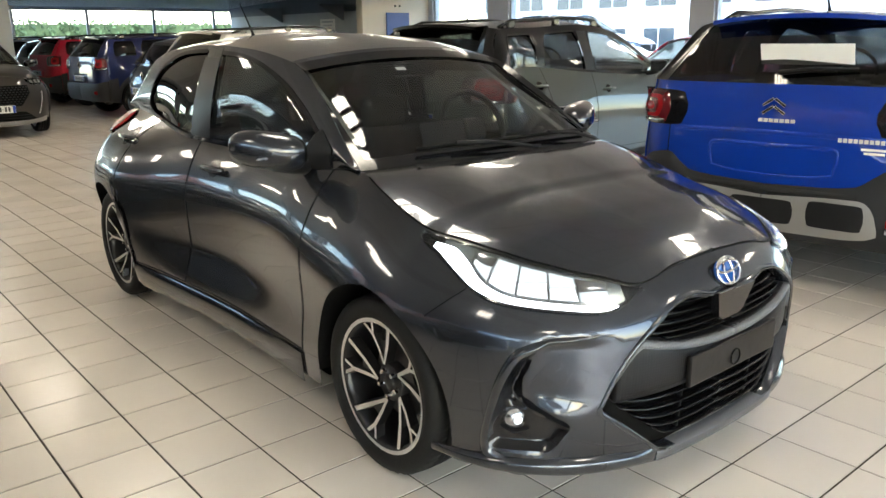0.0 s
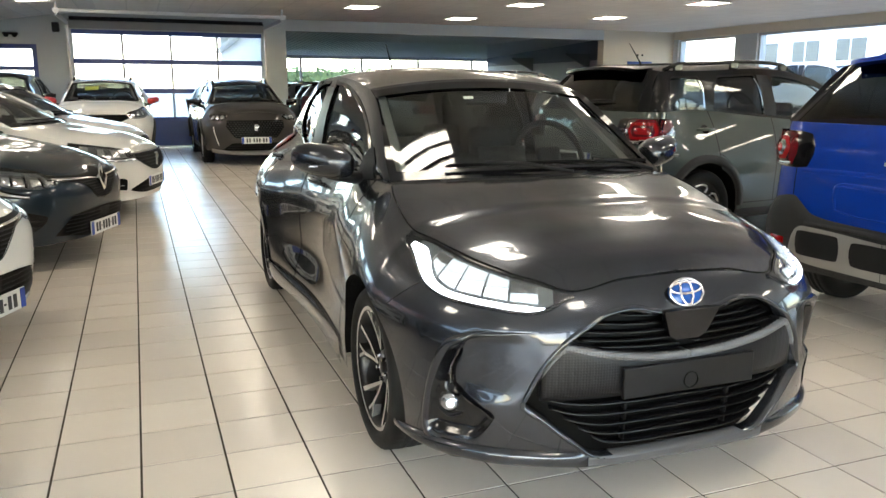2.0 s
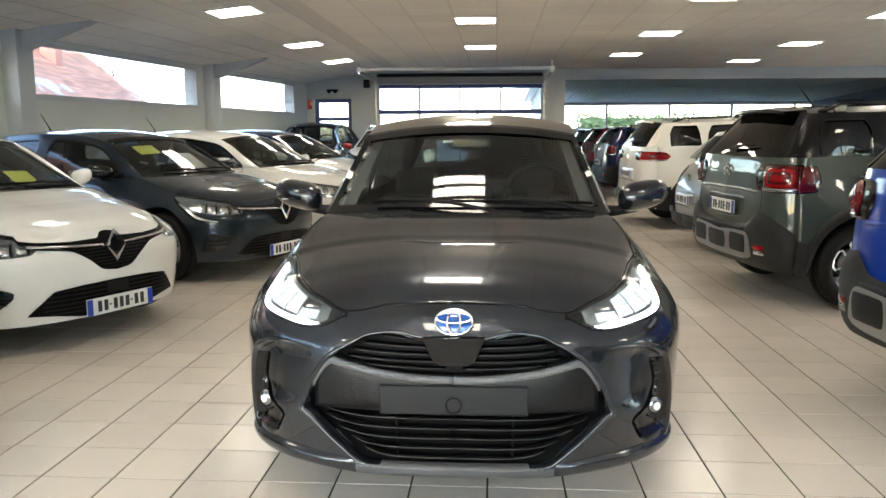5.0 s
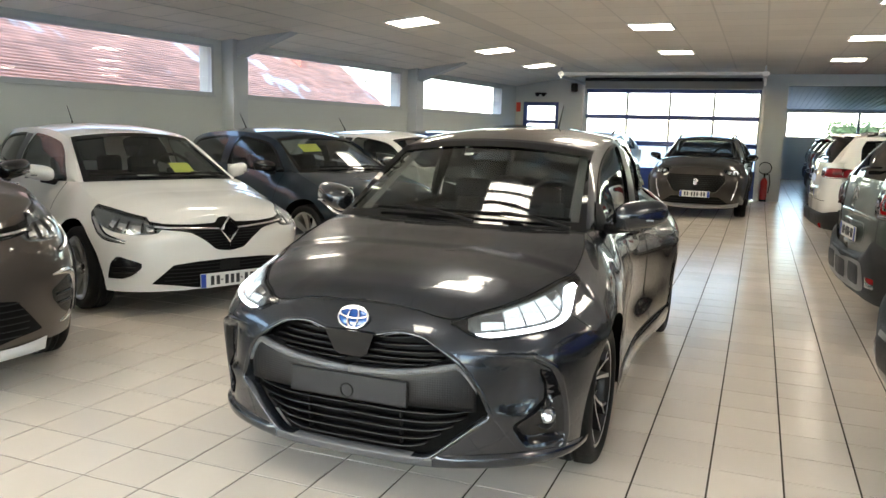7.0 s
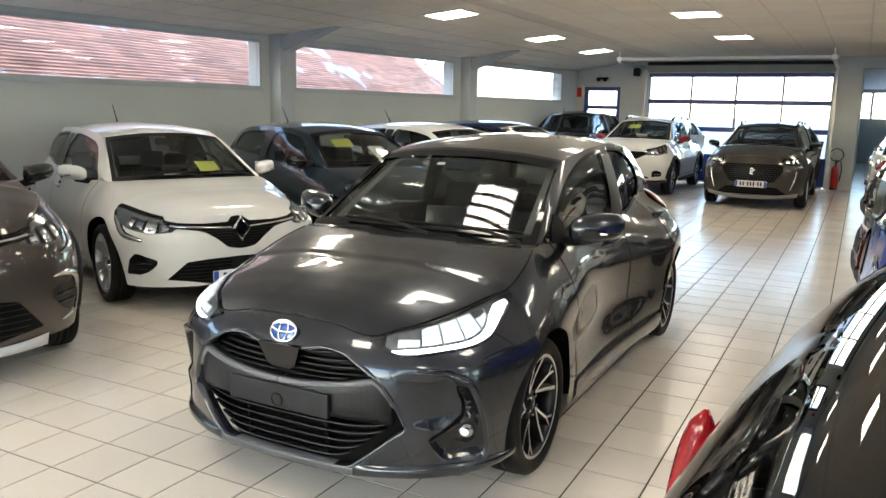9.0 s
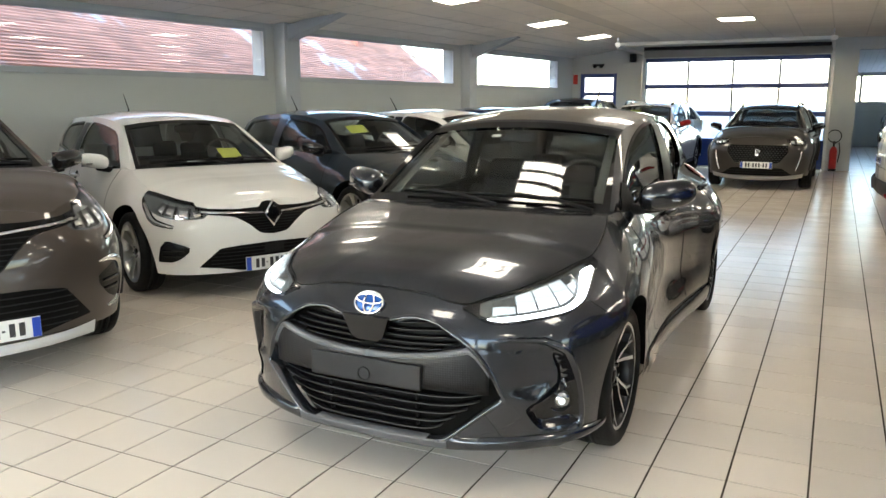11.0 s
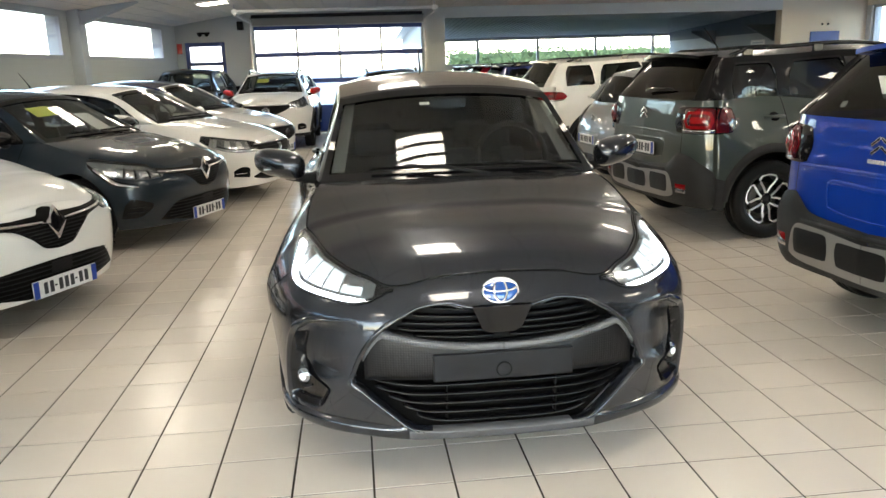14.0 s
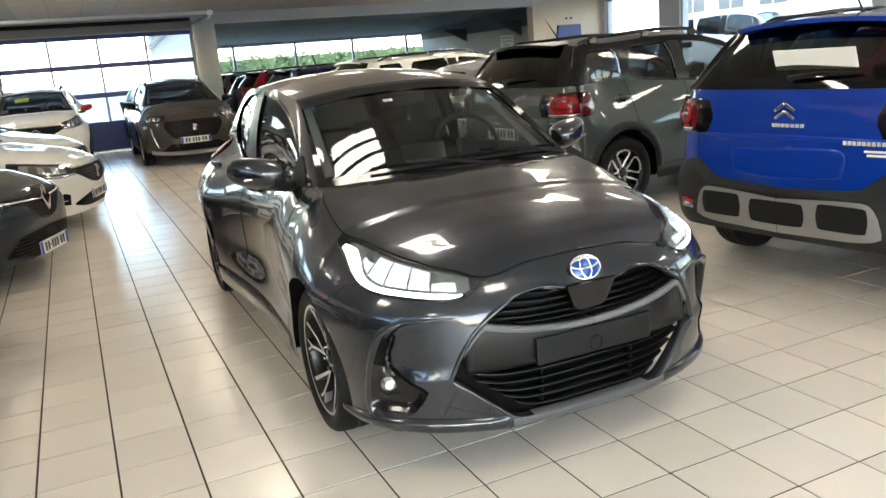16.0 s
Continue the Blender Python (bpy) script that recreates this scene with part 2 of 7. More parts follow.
def tube(points, r, n=8, closed=False):
    """A round bar along a line of points."""
    bm = bmesh.new()
    pts = [Vector(p) for p in points]
    rings = []
    for i, p in enumerate(pts):
        a, b = pts[max(0, i - 1)], pts[min(len(pts) - 1, i + 1)]
        if closed:
            a, b = pts[i - 1], pts[(i + 1) % len(pts)]
        d = (b - a).normalized()
        u = d.orthogonal().normalized() if abs(d.z) > 0.95 else d.cross(Vector((0, 0, 1))).normalized()
        w = d.cross(u)
        rr = r[i] if isinstance(r, (list, tuple)) else r
        rings.append([bm.verts.new(p + rr * (math.cos(2 * math.pi * k / n) * u + math.sin(2 * math.pi * k / n) * w)) for k in range(n)])
    pairs = list(zip(rings, rings[1:])) + ([(rings[-1], rings[0])] if closed else [])
    for a, b in pairs:
        for k in range(n):
            bm.faces.new((a[k], a[(k + 1) % n], b[(k + 1) % n], b[k]))
    if not closed:
        bm.faces.new(rings[0][::-1])
        bm.faces.new(rings[-1])
    return bm


def pchip(xs, ys):
    """Monotone cubic through the given knots."""
    xs, ys = np.array(xs, float), np.array(ys, float)
    h, d = np.diff(xs), np.diff(ys) / np.diff(xs)
    m = np.zeros(len(xs))
    for i in range(1, len(xs) - 1):
        if d[i - 1] * d[i] > 0:
            w1, w2 = 2 * h[i] + h[i - 1], h[i] + 2 * h[i - 1]
            m[i] = (w1 + w2) / (w1 / d[i - 1] + w2 / d[i])
    m[0], m[-1] = d[0], d[-1]

    def f(x):
        x = np.clip(np.asarray(x, float), xs[0], xs[-1])
        i = np.clip(np.searchsorted(xs, x) - 1, 0, len(xs) - 2)
        t = (x - xs[i]) / h[i]
        return (1 + 2 * t) * (1 - t) ** 2 * ys[i] + t * (1 - t) ** 2 * h[i] * m[i] + t * t * (3 - 2 * t) * ys[i + 1] + t * t * (t - 1) * h[i] * m[i + 1]

    return f


def spline(pts, n=16):
    """A smooth line through 2D points."""
    p = np.array(pts, float)
    p = np.vstack([2 * p[0] - p[1], p, 2 * p[-1] - p[-2]])
    out = []
    for i in range(1, len(p) - 2):
        for t in np.linspace(0, 1, n, endpoint=False):
            a, b, c, d = p[i - 1 : i + 3]
            out.append(0.5 * (2 * b + (c - a) * t + (2 * a - 5 * b + 4 * c - d) * t * t + (3 * b - a - 3 * c + d) * t**3))
    out.append(p[-2])
    return np.array(out)


# ---- cars ----
class Shell:
    """The outer form of a car: a plan outline wrapped by a vertical profile. Front at y 0, rear at y L."""

    def __init__(self, sp):
        self.sp = sp
        L, w = sp["L"], sp["hw"]
        fr, rr = sp.get("fround", 1.0), sp.get("rround", 1.0)
        pts = [(0, 0), (0.2 * w, 0.004), (0.38 * w, 0.025 * fr), (0.56 * w, 0.085 * fr), (0.75 * w, 0.2 * fr), (0.9 * w, 0.4 * fr), (0.985 * w, 0.72 * fr), (w, 1.05 * fr)]
        pts += [(sp.get("waist", w), 0.5 * L), (w, L - 1.0 * rr), (0.985 * w, L - 0.62 * rr), (0.93 * w, L - 0.32 * rr), (0.8 * w, L - 0.13 * rr), (0.58 * w, L - 0.05 * rr), (0.3 * w, L - 0.012), (0, L)]
        c = spline(pts, 24)
        d = np.r_[0, np.cumsum(np.hypot(*np.diff(c, axis=0).T))]
        self.n = 900
        self.s = np.linspace(0, d[-1], self.n)
        self.c = np.stack([np.interp(self.s, d, c[:, 0]), np.interp(self.s, d, c[:, 1])], 1)
        t = np.gradient(self.c, self.s, axis=0)
        t /= np.linalg.norm(t, axis=1)[:, None]
        self.nrm = np.stack([t[:, 1], -t[:, 0]], 1)
        self.S = d[-1]
        k = [(self.key(*q[:2]), *q[2:]) for q in sp["top"]]
        self.ztop = pchip([q[0] for q in k], [q[1] for q in k])
        self.itop = pchip([q[0] for q in k], [q[2] for q in k])
        self.zmid, self.sill = sp.get("zmid", 0.55), sp.get("sill", 0.2)
        self.ibot = sp.get("ibot", 0.06)

    def key(self, kind, v):
        half = self.n // 2
        if kind == "f":
            return float(np.interp(v, self.c[: half // 2, 0], self.s[: half // 2]))
        if kind == "r":
            return float(np.interp(-v, -self.c[-half // 2 :, 0], self.s[-half // 2 :]))
        return float(np.interp(v, self.c[:, 1], self.s))

    def base(self, s):
        """The lower edge: sill, raised round the wheels."""
        sp = self.sp
        y = np.interp(s, self.s, self.c[:, 1])
        z = np.full_like(np.asarray(y, float), self.sill)
        z = z + sp.get("fclear", 0.0) * np.clip(1 - y / 0.5, 0, 1) + sp.get("rclear", 0.06) * np.clip(1 - (sp["L"] - y) / 0.6, 0, 1)
        for yc in (sp["yf"], sp["yr"]):
            R = sp["r"] + sp.get("gap", 0.05)
            q = R * R - (y - yc) ** 2
            z = np.where(q > 0, np.maximum(z, sp["r"] + np.sqrt(np.maximum(q, 0))), z)
        return z

    def at(self, s, z, off=0.0, side=1):
        s, z = np.broadcast_arrays(np.asarray(s, float), np.asarray(z, float))
        x, y = np.interp(s, self.s, self.c[:, 0]), np.interp(s, self.s, self.c[:, 1])
        nx, ny = np.interp(s, self.s, self.nrm[:, 0]), np.interp(s, self.s, self.nrm[:, 1])
        zt = self.ztop(s)
        k = np.clip((y - 0.9) / 0.7, 0, 1)
        k = k * k * (3 - 2 * k)
        zm = self.zmid + (self.sp.get("zside", self.zmid) - self.zmid) * k
        pw = self.sp.get("pow", 2.2) + (self.sp.get("pow_side", 2.2) - self.sp.get("pow", 2.2)) * k
        up = np.clip((z - zm) / np.maximum(zt - zm, 0.05), 0, 1.3)
        lo = np.clip((self.zmid - z) / (self.zmid - 0.15), 0, 1)
        ins = self.itop(s) * up**pw + self.ibot * lo**2.2
        for yc, fl in ((self.sp["yf"], self.sp.get("flare", 0.015)), (self.sp["yr"], self.sp.get("flare_r", self.sp.get("flare", 0.015)))):
            ins = ins - fl * np.exp(-(((y - yc) / 0.42) ** 2)) * np.clip(1 - np.abs(z - 0.62) / 0.35, 0, 1) * np.abs(nx)
        ins = ins + self.sp.get("scoop", 0.02) * np.exp(-(((y - 0.53 * self.sp["L"]) / 0.75) ** 2)) * np.exp(-(((z - self.sp.get("scoop_z", 0.5)) / 0.16) ** 2)) * np.abs(nx)
        if "pinch" in self.sp:
            # doors set in from the sills
            a = np.clip((z - 0.26) / 0.24, 0, 1)
            ins = ins + self.sp["pinch"] * np.exp(-(((y - 2.1) / 0.8) ** 2)) * (a * a * (3 - 2 * a)) * np.abs(nx)
        if "haunch" in self.sp:
            # rear wing standing out from the doors, with a firm leading edge and a shelf on top
            amp, y0, y1 = self.sp["haunch"]
            a = np.clip((y - y0) / (y1 - y0), 0, 1)
            b = np.clip((self.sp["L"] - 0.02 - y) / 0.42, 0, 1)
            c = np.clip((1.02 - z) / 0.12, 0, 1)
            d = np.clip((z - 0.12) / 0.3, 0, 1)
            ins = ins - amp * (a * a * (3 - 2 * a)) * b * (c * c * (3 - 2 * c)) * d * np.abs(nx)
        for lo_z, hi_z, zs_, s_in, s_out, e_in, e_out, depth in self.sp.get("dents", ()):
            a, b = np.interp(z, zs_, s_in), np.interp(z, zs_, s_out)
            ins = ins + depth * np.clip((s - a) / e_in, 0, 1) * np.clip((b - s) / e_out, 0, 1) * np.clip((z - lo_z) / 0.03, 0, 1) * np.clip((hi_z - z) / 0.02, 0, 1)
        x, y = x - nx * (ins - off), y - ny * (ins - off)
        return np.stack([side * x, y, z], -1)

    def across(self, name, q, zlo, zhi, material, rows=4, off=0.004, thick=0.0):
        """A sheet over the middle of the nose or tail; q runs outwards from the centre line."""
        q = np.asarray(q, float)
        zlo, zhi = np.broadcast_to(zlo, len(q)), np.broadcast_to(zhi, len(q))
        v = np.linspace(0, 1, rows)
        z = zlo[:, None] + (zhi - zlo)[:, None] * v
        a, b = self.at(q[:, None], z, off, 1), self.at(q[:, None], z, off, -1)
        p = np.concatenate([b[:0:-1], a])
        n = len(p)
        verts, faces = list(p.reshape(-1, 3)), grid_faces(n, rows)
        if thick:
            k = len(verts)
            verts += [(x, y - math.copysign(thick, y - self.sp["L"] / 2), z_) for x, y, z_ in p.reshape(-1, 3)]
            for i in range(n - 1):
                for j in (0, rows - 1):
                    c, d = i * rows + j, (i + 1) * rows + j
                    faces.append((c, d, k + d, k + c))
        return weld(mesh(name, verts, faces, material))

    def zpatch(self, name, zs, s_in, s_out, material, cols=10, off=0.004, side=1):
        """A sheet on the shell between two lengths along it for each height."""
        u = np.linspace(0, 1, cols)
        zs, s_in, s_out = np.asarray(zs), np.asarray(s_in), np.asarray(s_out)
        p = self.at(s_in[:, None] + (s_out - s_in)[:, None] * u, zs[:, None] + 0 * u, off, side)
        return mesh(name, p.reshape(-1, 3), grid_faces(len(zs), cols, side > 0), material)

    def ridge(self, name, path, width, height, material, side=1, n=40, off=-0.002):
        """A rounded rib laid on the shell along a smooth path of (s, z)."""
        c = spline(path, max(4, n // (len(path) - 1)))
        t = np.gradient(c, axis=0)
        t /= np.linalg.norm(t, axis=1)[:, None] + 1e-9
        k = np.linspace(0, 1, len(c))
        w = np.interp(k, np.linspace(0, 1, len(width)), width)
        h = np.interp(k, np.linspace(0, 1, len(height)), height)
        v = np.linspace(-1, 1, 7)
        q = c[:, None] + np.stack([-t[:, 1], t[:, 0]], 1)[:, None] * (w[:, None] * v / 2)[..., None]
        p = self.at(q[..., 0], q[..., 1], off + h[:, None] * (1 - v**2) ** 0.7, side)
        return mesh(name, p.reshape(-1, 3), grid_faces(len(c), 7, side < 0), material)

    def patch(self, name, ss, zlo, zhi, material, rows=6, off=0.004, bulge=0.0, side=1, thick=0.0):
        """A sheet on the shell between two heights for each s."""
        zlo, zhi = np.broadcast_to(zlo, len(ss)), np.broadcast_to(zhi, len(ss))
        v = np.linspace(0, 1, rows)
        u = np.linspace(-1, 1, len(ss))
        z = zlo[:, None] + (zhi - zlo)[:, None] * v
        o = off + bulge * (1 - np.abs(u[:, None]) ** 4) * (1 - (2 * v - 1) ** 4)
        p = self.at(np.asarray(ss)[:, None], z, o, side)
        verts, faces = list(p.reshape(-1, 3)), grid_faces(len(ss), rows, side < 0)
        if thick:
            q = self.at(np.asarray(ss)[:, None], z, off - thick, side).reshape(-1, 3)
            k, nv = len(verts), rows
            verts += list(q)
            edge = [i * nv for i in range(len(ss))] + [(len(ss) - 1) * nv + j for j in range(1, nv)] + [i * nv + nv - 1 for i in range(len(ss) - 2, -1, -1)] + [j for j in range(nv - 2, 0, -1)]
            for a, b in zip(edge, edge[1:] + edge[:1]):
                faces.append((a, b, k + b, k + a) if side < 0 else (b, a, k + a, k + b))
        return mesh(name, verts, faces, material)


def two_seg(ss, z0, g0, g1, z1, place, rows0=8, rows1=8):
    """Faces of columns with one opening between g0 and g1."""
    verts, faces = [], []
    for lo, hi, rows in ((z0, g0, rows0), (g1, z1, rows1)):
        k = len(verts)
        v = np.linspace(0, 1, rows)
        z = lo[:, None] + (hi - lo)[:, None] * v
        p = place(ss[:, None], z)
        verts += list(p.reshape(-1, 3))
        for i in range(len(ss) - 1):
            if hi[i] - lo[i] < 1e-4 and hi[i + 1] - lo[i + 1] < 1e-4:
                continue
            for j in range(rows - 1):
                a = k + i * rows + j
                faces.append((a, a + rows, a + rows + 1, a + 1))
    return verts, faces


def mirrored(verts, faces):
    n = len(verts)
    v2 = [(-x, y, z) for x, y, z in verts]
    return list(verts) + v2, list(faces) + [tuple(n + i for i in f[::-1]) for f in faces]


def weld(me, dist=0.0006):
    bm = bmesh.new()
    bm.from_mesh(me)
    bmesh.ops.remove_doubles(bm, verts=bm.verts, dist=dist)
    bmesh.ops.dissolve_degenerate(bm, edges=bm.edges, dist=1e-5)
    bmesh.ops.delete(bm, geom=[v for v in bm.verts if not v.link_faces], context="VERTS")
    bmesh.ops.recalc_face_normals(bm, faces=bm.faces)
    bm.to_mesh(me)
    bm.free()
    me.polygons.foreach_set("use_smooth", [True] * len(me.polygons))
    me.update()
    return me


WHEELS = {}


def wheel_meshes(style, r):
    key = (style, r)
    if key in WHEELS:
        return WHEELS[key]
    rim = r * {"small": 0.68, "loop": 0.68}.get(style, 0.755)
    w = 0.1
    prof = [(-w * 0.8, rim), (-w * 0.98, rim + 0.012), (-w, (rim + r) / 2), (-w * 0.93, r - 0.018), (-w * 0.78, r - 0.004), (-w * 0.4, r), (-w * 0.38, r - 0.006), (-w * 0.32, r - 0.006), (-w * 0.3, r), (-0.012, r), (-0.01, r - 0.006), (0.01, r - 0.006), (0.012, r)]
    prof += [(-a, b) for a, b in prof[:10][::-1]]
    tyre = lathe(prof, 96)
    for v in tyre.verts:
        if abs(v.co.x) > w * 0.35:
            k = math.atan2(v.co.z, v.co.y) * 48 / (2 * math.pi)
            rad = math.hypot(v.co.y, v.co.z)
            if rad > r - 0.006 and int(round(k * 2)) % 2:
                v.co.y, v.co.z = v.co.y * (1 - 0.006 / rad), v.co.z * (1 - 0.006 / rad)
    tyre = finish(tyre, "tyre", M["rubber"], True)
    barrel = lathe([(w * 0.85, rim + 0.002), (w * 0.85, rim - 0.012), (w * 0.6, rim - 0.022), (-w * 0.9, rim - 0.03), (-w * 0.9, rim)], 48)
    barrel = finish(barrel, "rim", M["alloy"] if style in ("star", "silver") else M["dark_alloy"], True)
    if style == "twin":
        barrel.materials.append(M["alloy"])
        for p in barrel.polygons:
            c_ = p.center
            if c_.x > w * 0.8 and math.hypot(c_.y, c_.z) > rim - 0.013:
                p.material_index = 1
    disc = lathe([(0.0, 0.02), (0.0, 0.13), (-0.02, 0.135), (-0.02, 0.02)], 32)
    disc = finish(disc, "brake_disc", M["disc"], True)
    count, width, twist, mt = {"twin": (5, 0.01, 0.0, "alloy"), "star": (5, 0.045, 0.0, "alloy"), "loop": (5, 0.02, 0.0, "alloy"), "silver": (7, 0.03, 0.1, "alloy"), "small": (8, 0.03, 0.0, "dark_alloy")}[style]
    bm = bmesh.new()
    x0, x1 = w * 0.45, w * 0.78
    n = 7
    ring = []
    for i in range(n):
        t = i / (n - 1)
        rr = 0.045 + (rim - 0.018 - 0.045) * t
        hw = width * (0.9 + 0.5 * t * t)
        a = twist * t
        x = x0 + (x1 - x0) * t**1.5
        row = []
        for dx, dy in ((0, -1), (0, 1), (-0.028, 1), (-0.028, -1)):
            yy, zz = dy * hw, rr
            row.append(bm.verts.new((x + dx, yy * math.cos(a) - zz * math.sin(a), yy * math.sin(a) + zz * math.cos(a))))
        ring.append(row)
    for a, b in zip(ring, ring[1:]):
        for k in range(4):
            bm.faces.new((a[k], a[(k + 1) % 4], b[(k + 1) % 4], b[k]))
    bm.faces.new(ring[0][::-1])
    bm.faces.new(ring[-1])
    if style == "twin":
        # a V of two blades from one root; one blade forks before the rim
        bm.free()
        bm = bmesh.new()

        def polar(rad, ang):
            return Vector((-rad * math.sin(ang), rad * math.cos(ang)))

        def blade(p, q, w0, w1, xa, xb):
            d = (q - p).normalized()
            e = Vector((-d.y, d.x))
            rows = []
            for c, hw_, xx in ((p, w0, xa), ((p + q) / 2, (w0 + w1) / 2, xa + (xb - xa) * 0.36), (q, w1, xb)):
                rows.append([bm.verts.new((xx + dx, *(c + e * s_ * (hw_ + ex)))) for s_, dx, ex in ((-1, 0.0, 0.0), (1, 0.0, 0.0), (1, -0.032, 0.006), (-1, -0.032, 0.006))])
            for a, b in zip(rows, rows[1:]):
                for k in range(4):
                    bm.faces.new((a[k], a[(k + 1) % 4], b[(k + 1) % 4], b[k]))
            bm.faces.new(rows[0][::-1])
            bm.faces.new(rows[-1])

        root, edge = polar(0.066, 0.42), rim - 0.014
        blade(root, polar(edge, -0.22), 0.0058, 0.0092, x0, x1)
        fork = polar(edge * 0.8, 0.3)
        blade(root, fork, 0.0055, 0.0075, x0, x1 - 0.008)
        blade(fork, polar(edge, 0.2), 0.006, 0.006, x1 - 0.008, x1)
        blade(fork, polar(edge, 0.42), 0.006, 0.006, x1 - 0.008, x1)
        # dark web between the blades
        web = [(x0 - 0.006, *polar(0.06, 0.5)), (x0 - 0.006, *polar(0.06, 0.3)), (x1 - 0.03, *polar(edge * 0.72, -0.15)), (x1 - 0.03, *polar(edge * 0.7, 0.28))]
        bm.faces.new([bm.verts.new(v) for v in web[::-1]]).material_index = 1
    if style == "loop":
        bm.free()
        pts = []
        for a0, r0 in ((-0.16, 0.055), (-0.3, 0.1), (-0.42, 0.155), (-0.44, rim - 0.045), (-0.3, rim - 0.022), (0.0, rim - 0.016), (0.3, rim - 0.022), (0.44, rim - 0.045), (0.42, 0.155), (0.3, 0.1), (0.16, 0.055)):
            pts.append((x0 + (x1 - x0) * (r0 / rim) ** 1.5, -r0 * math.sin(a0), r0 * math.cos(a0)))
        bm = tube(pts, 0.0095, 6, True)
    spoke = finish(bm, "spoke", M[mt])
    if style == "twin":
        spoke.materials.append(M["dark_alloy"])
        for p in spoke.polygons:
            p.material_index = 0 if p.normal.x > 0.7 and p.material_index == 0 else 1
    hub = lathe([(x0 - 0.04, 0.068), (x0 - 0.008, 0.066), (x0 - 0.004, 0.06), (x0 - 0.006, 0.032), (x0 + 0.004, 0.029), (x0 + 0.008, 0.024), (x0 + 0.009, 0.0)], 28)
    hub = finish(hub, "hub_cap", M["dark_alloy"], True)
    nut = bmesh.new()
    bmesh.ops.create_cone(nut, cap_ends=True, segments=6, radius1=0.0095, radius2=0.008, depth=0.022, matrix=Matrix.Translation((x0 + 0.002, 0.0, 0.045)) @ Matrix.Rotation(math.pi / 2, 4, "Y"))
    nut = finish(nut, "wheel_nut", M["chrome"])
    WHEELS[key] = (tyre, barrel, disc, spoke, hub, nut, count)
    return WHEELS[key]


def add_wheels(car, sp):
    tyre, barrel, disc, spoke, hub, nut, count = wheel_meshes(sp.get("wheel", "twin"), sp["r"])
    for y in (sp["yf"], sp["yr"]):
        for side in (-1, 1):
            wh = put("wheel", None, car, m=Matrix.Translation((side * sp["track"], y, sp["r"])) @ Matrix.Rotation(0 if side > 0 else math.pi, 4, "Z"))
            put("tyre", tyre, wh)
            put("rim", barrel, wh)
            put("brake_disc", disc, wh)
            put("hub_cap", hub, wh)
            for k in range(5):
                put("wheel_nut", nut, wh, m=Matrix.Rotation(2 * math.pi * (k + 0.5) / 5, 4, "X"))
            for k in range(count):
                put("spoke", spoke, wh, m=Matrix.Rotation(2 * math.pi * k / count, 4, "X"))


def number_plate(car, m, bars=True):
    """A plate in the x, z plane of m, facing minus y, with plain bars for its characters."""
    pl = part("number_plate", box((0, 0, 0), (0.52, 0.008, 0.11), 0.003), M["plate_white"], car, "white number plate with blue ends", m=m)
    for sx in (-0.238, 0.238):
        part("band", box((sx, -0.0055, 0), (0.04, 0.003, 0.104)), M["plate_blue"], pl)
    x = -0.185
    for k, wd in enumerate((0.04, 0.04, 0.0, 0.04, 0.04, 0.04, 0.0, 0.04, 0.04)):
        if wd:
            part("character_bar", box((x + 0.02, -0.0055, 0), (0.028, 0.003, 0.07)), M["ink"], pl)
            x += 0.047
        else:
            part("dash", box((x + 0.006, -0.0055, 0), (0.016, 0.003, 0.01)), M["ink"], pl)
            x += 0.026
    return pl


def seat_mesh():
    bm = bmesh.new()
    add_box(bm, (0, 0, 0.45), (0.5, 0.5, 0.14), 0.05)
    add_box(bm, (0, 0.3, 0.75), (0.5, 0.14, 0.62), 0.055, Matrix.Rotation(radians(-18), 3, "X"))
    add_box(bm, (0, 0.42, 1.12), (0.26, 0.1, 0.18), 0.04, Matrix.Rotation(radians(-14), 3, "X"))
    add_box(bm, (-0.06, 0.4, 1.02), (0.014, 0.014, 0.1))
    add_box(bm, (0.06, 0.4, 1.02), (0.014, 0.014, 0.1))
    return finish(bm, "seat", M["seat"], True)


SEAT = []


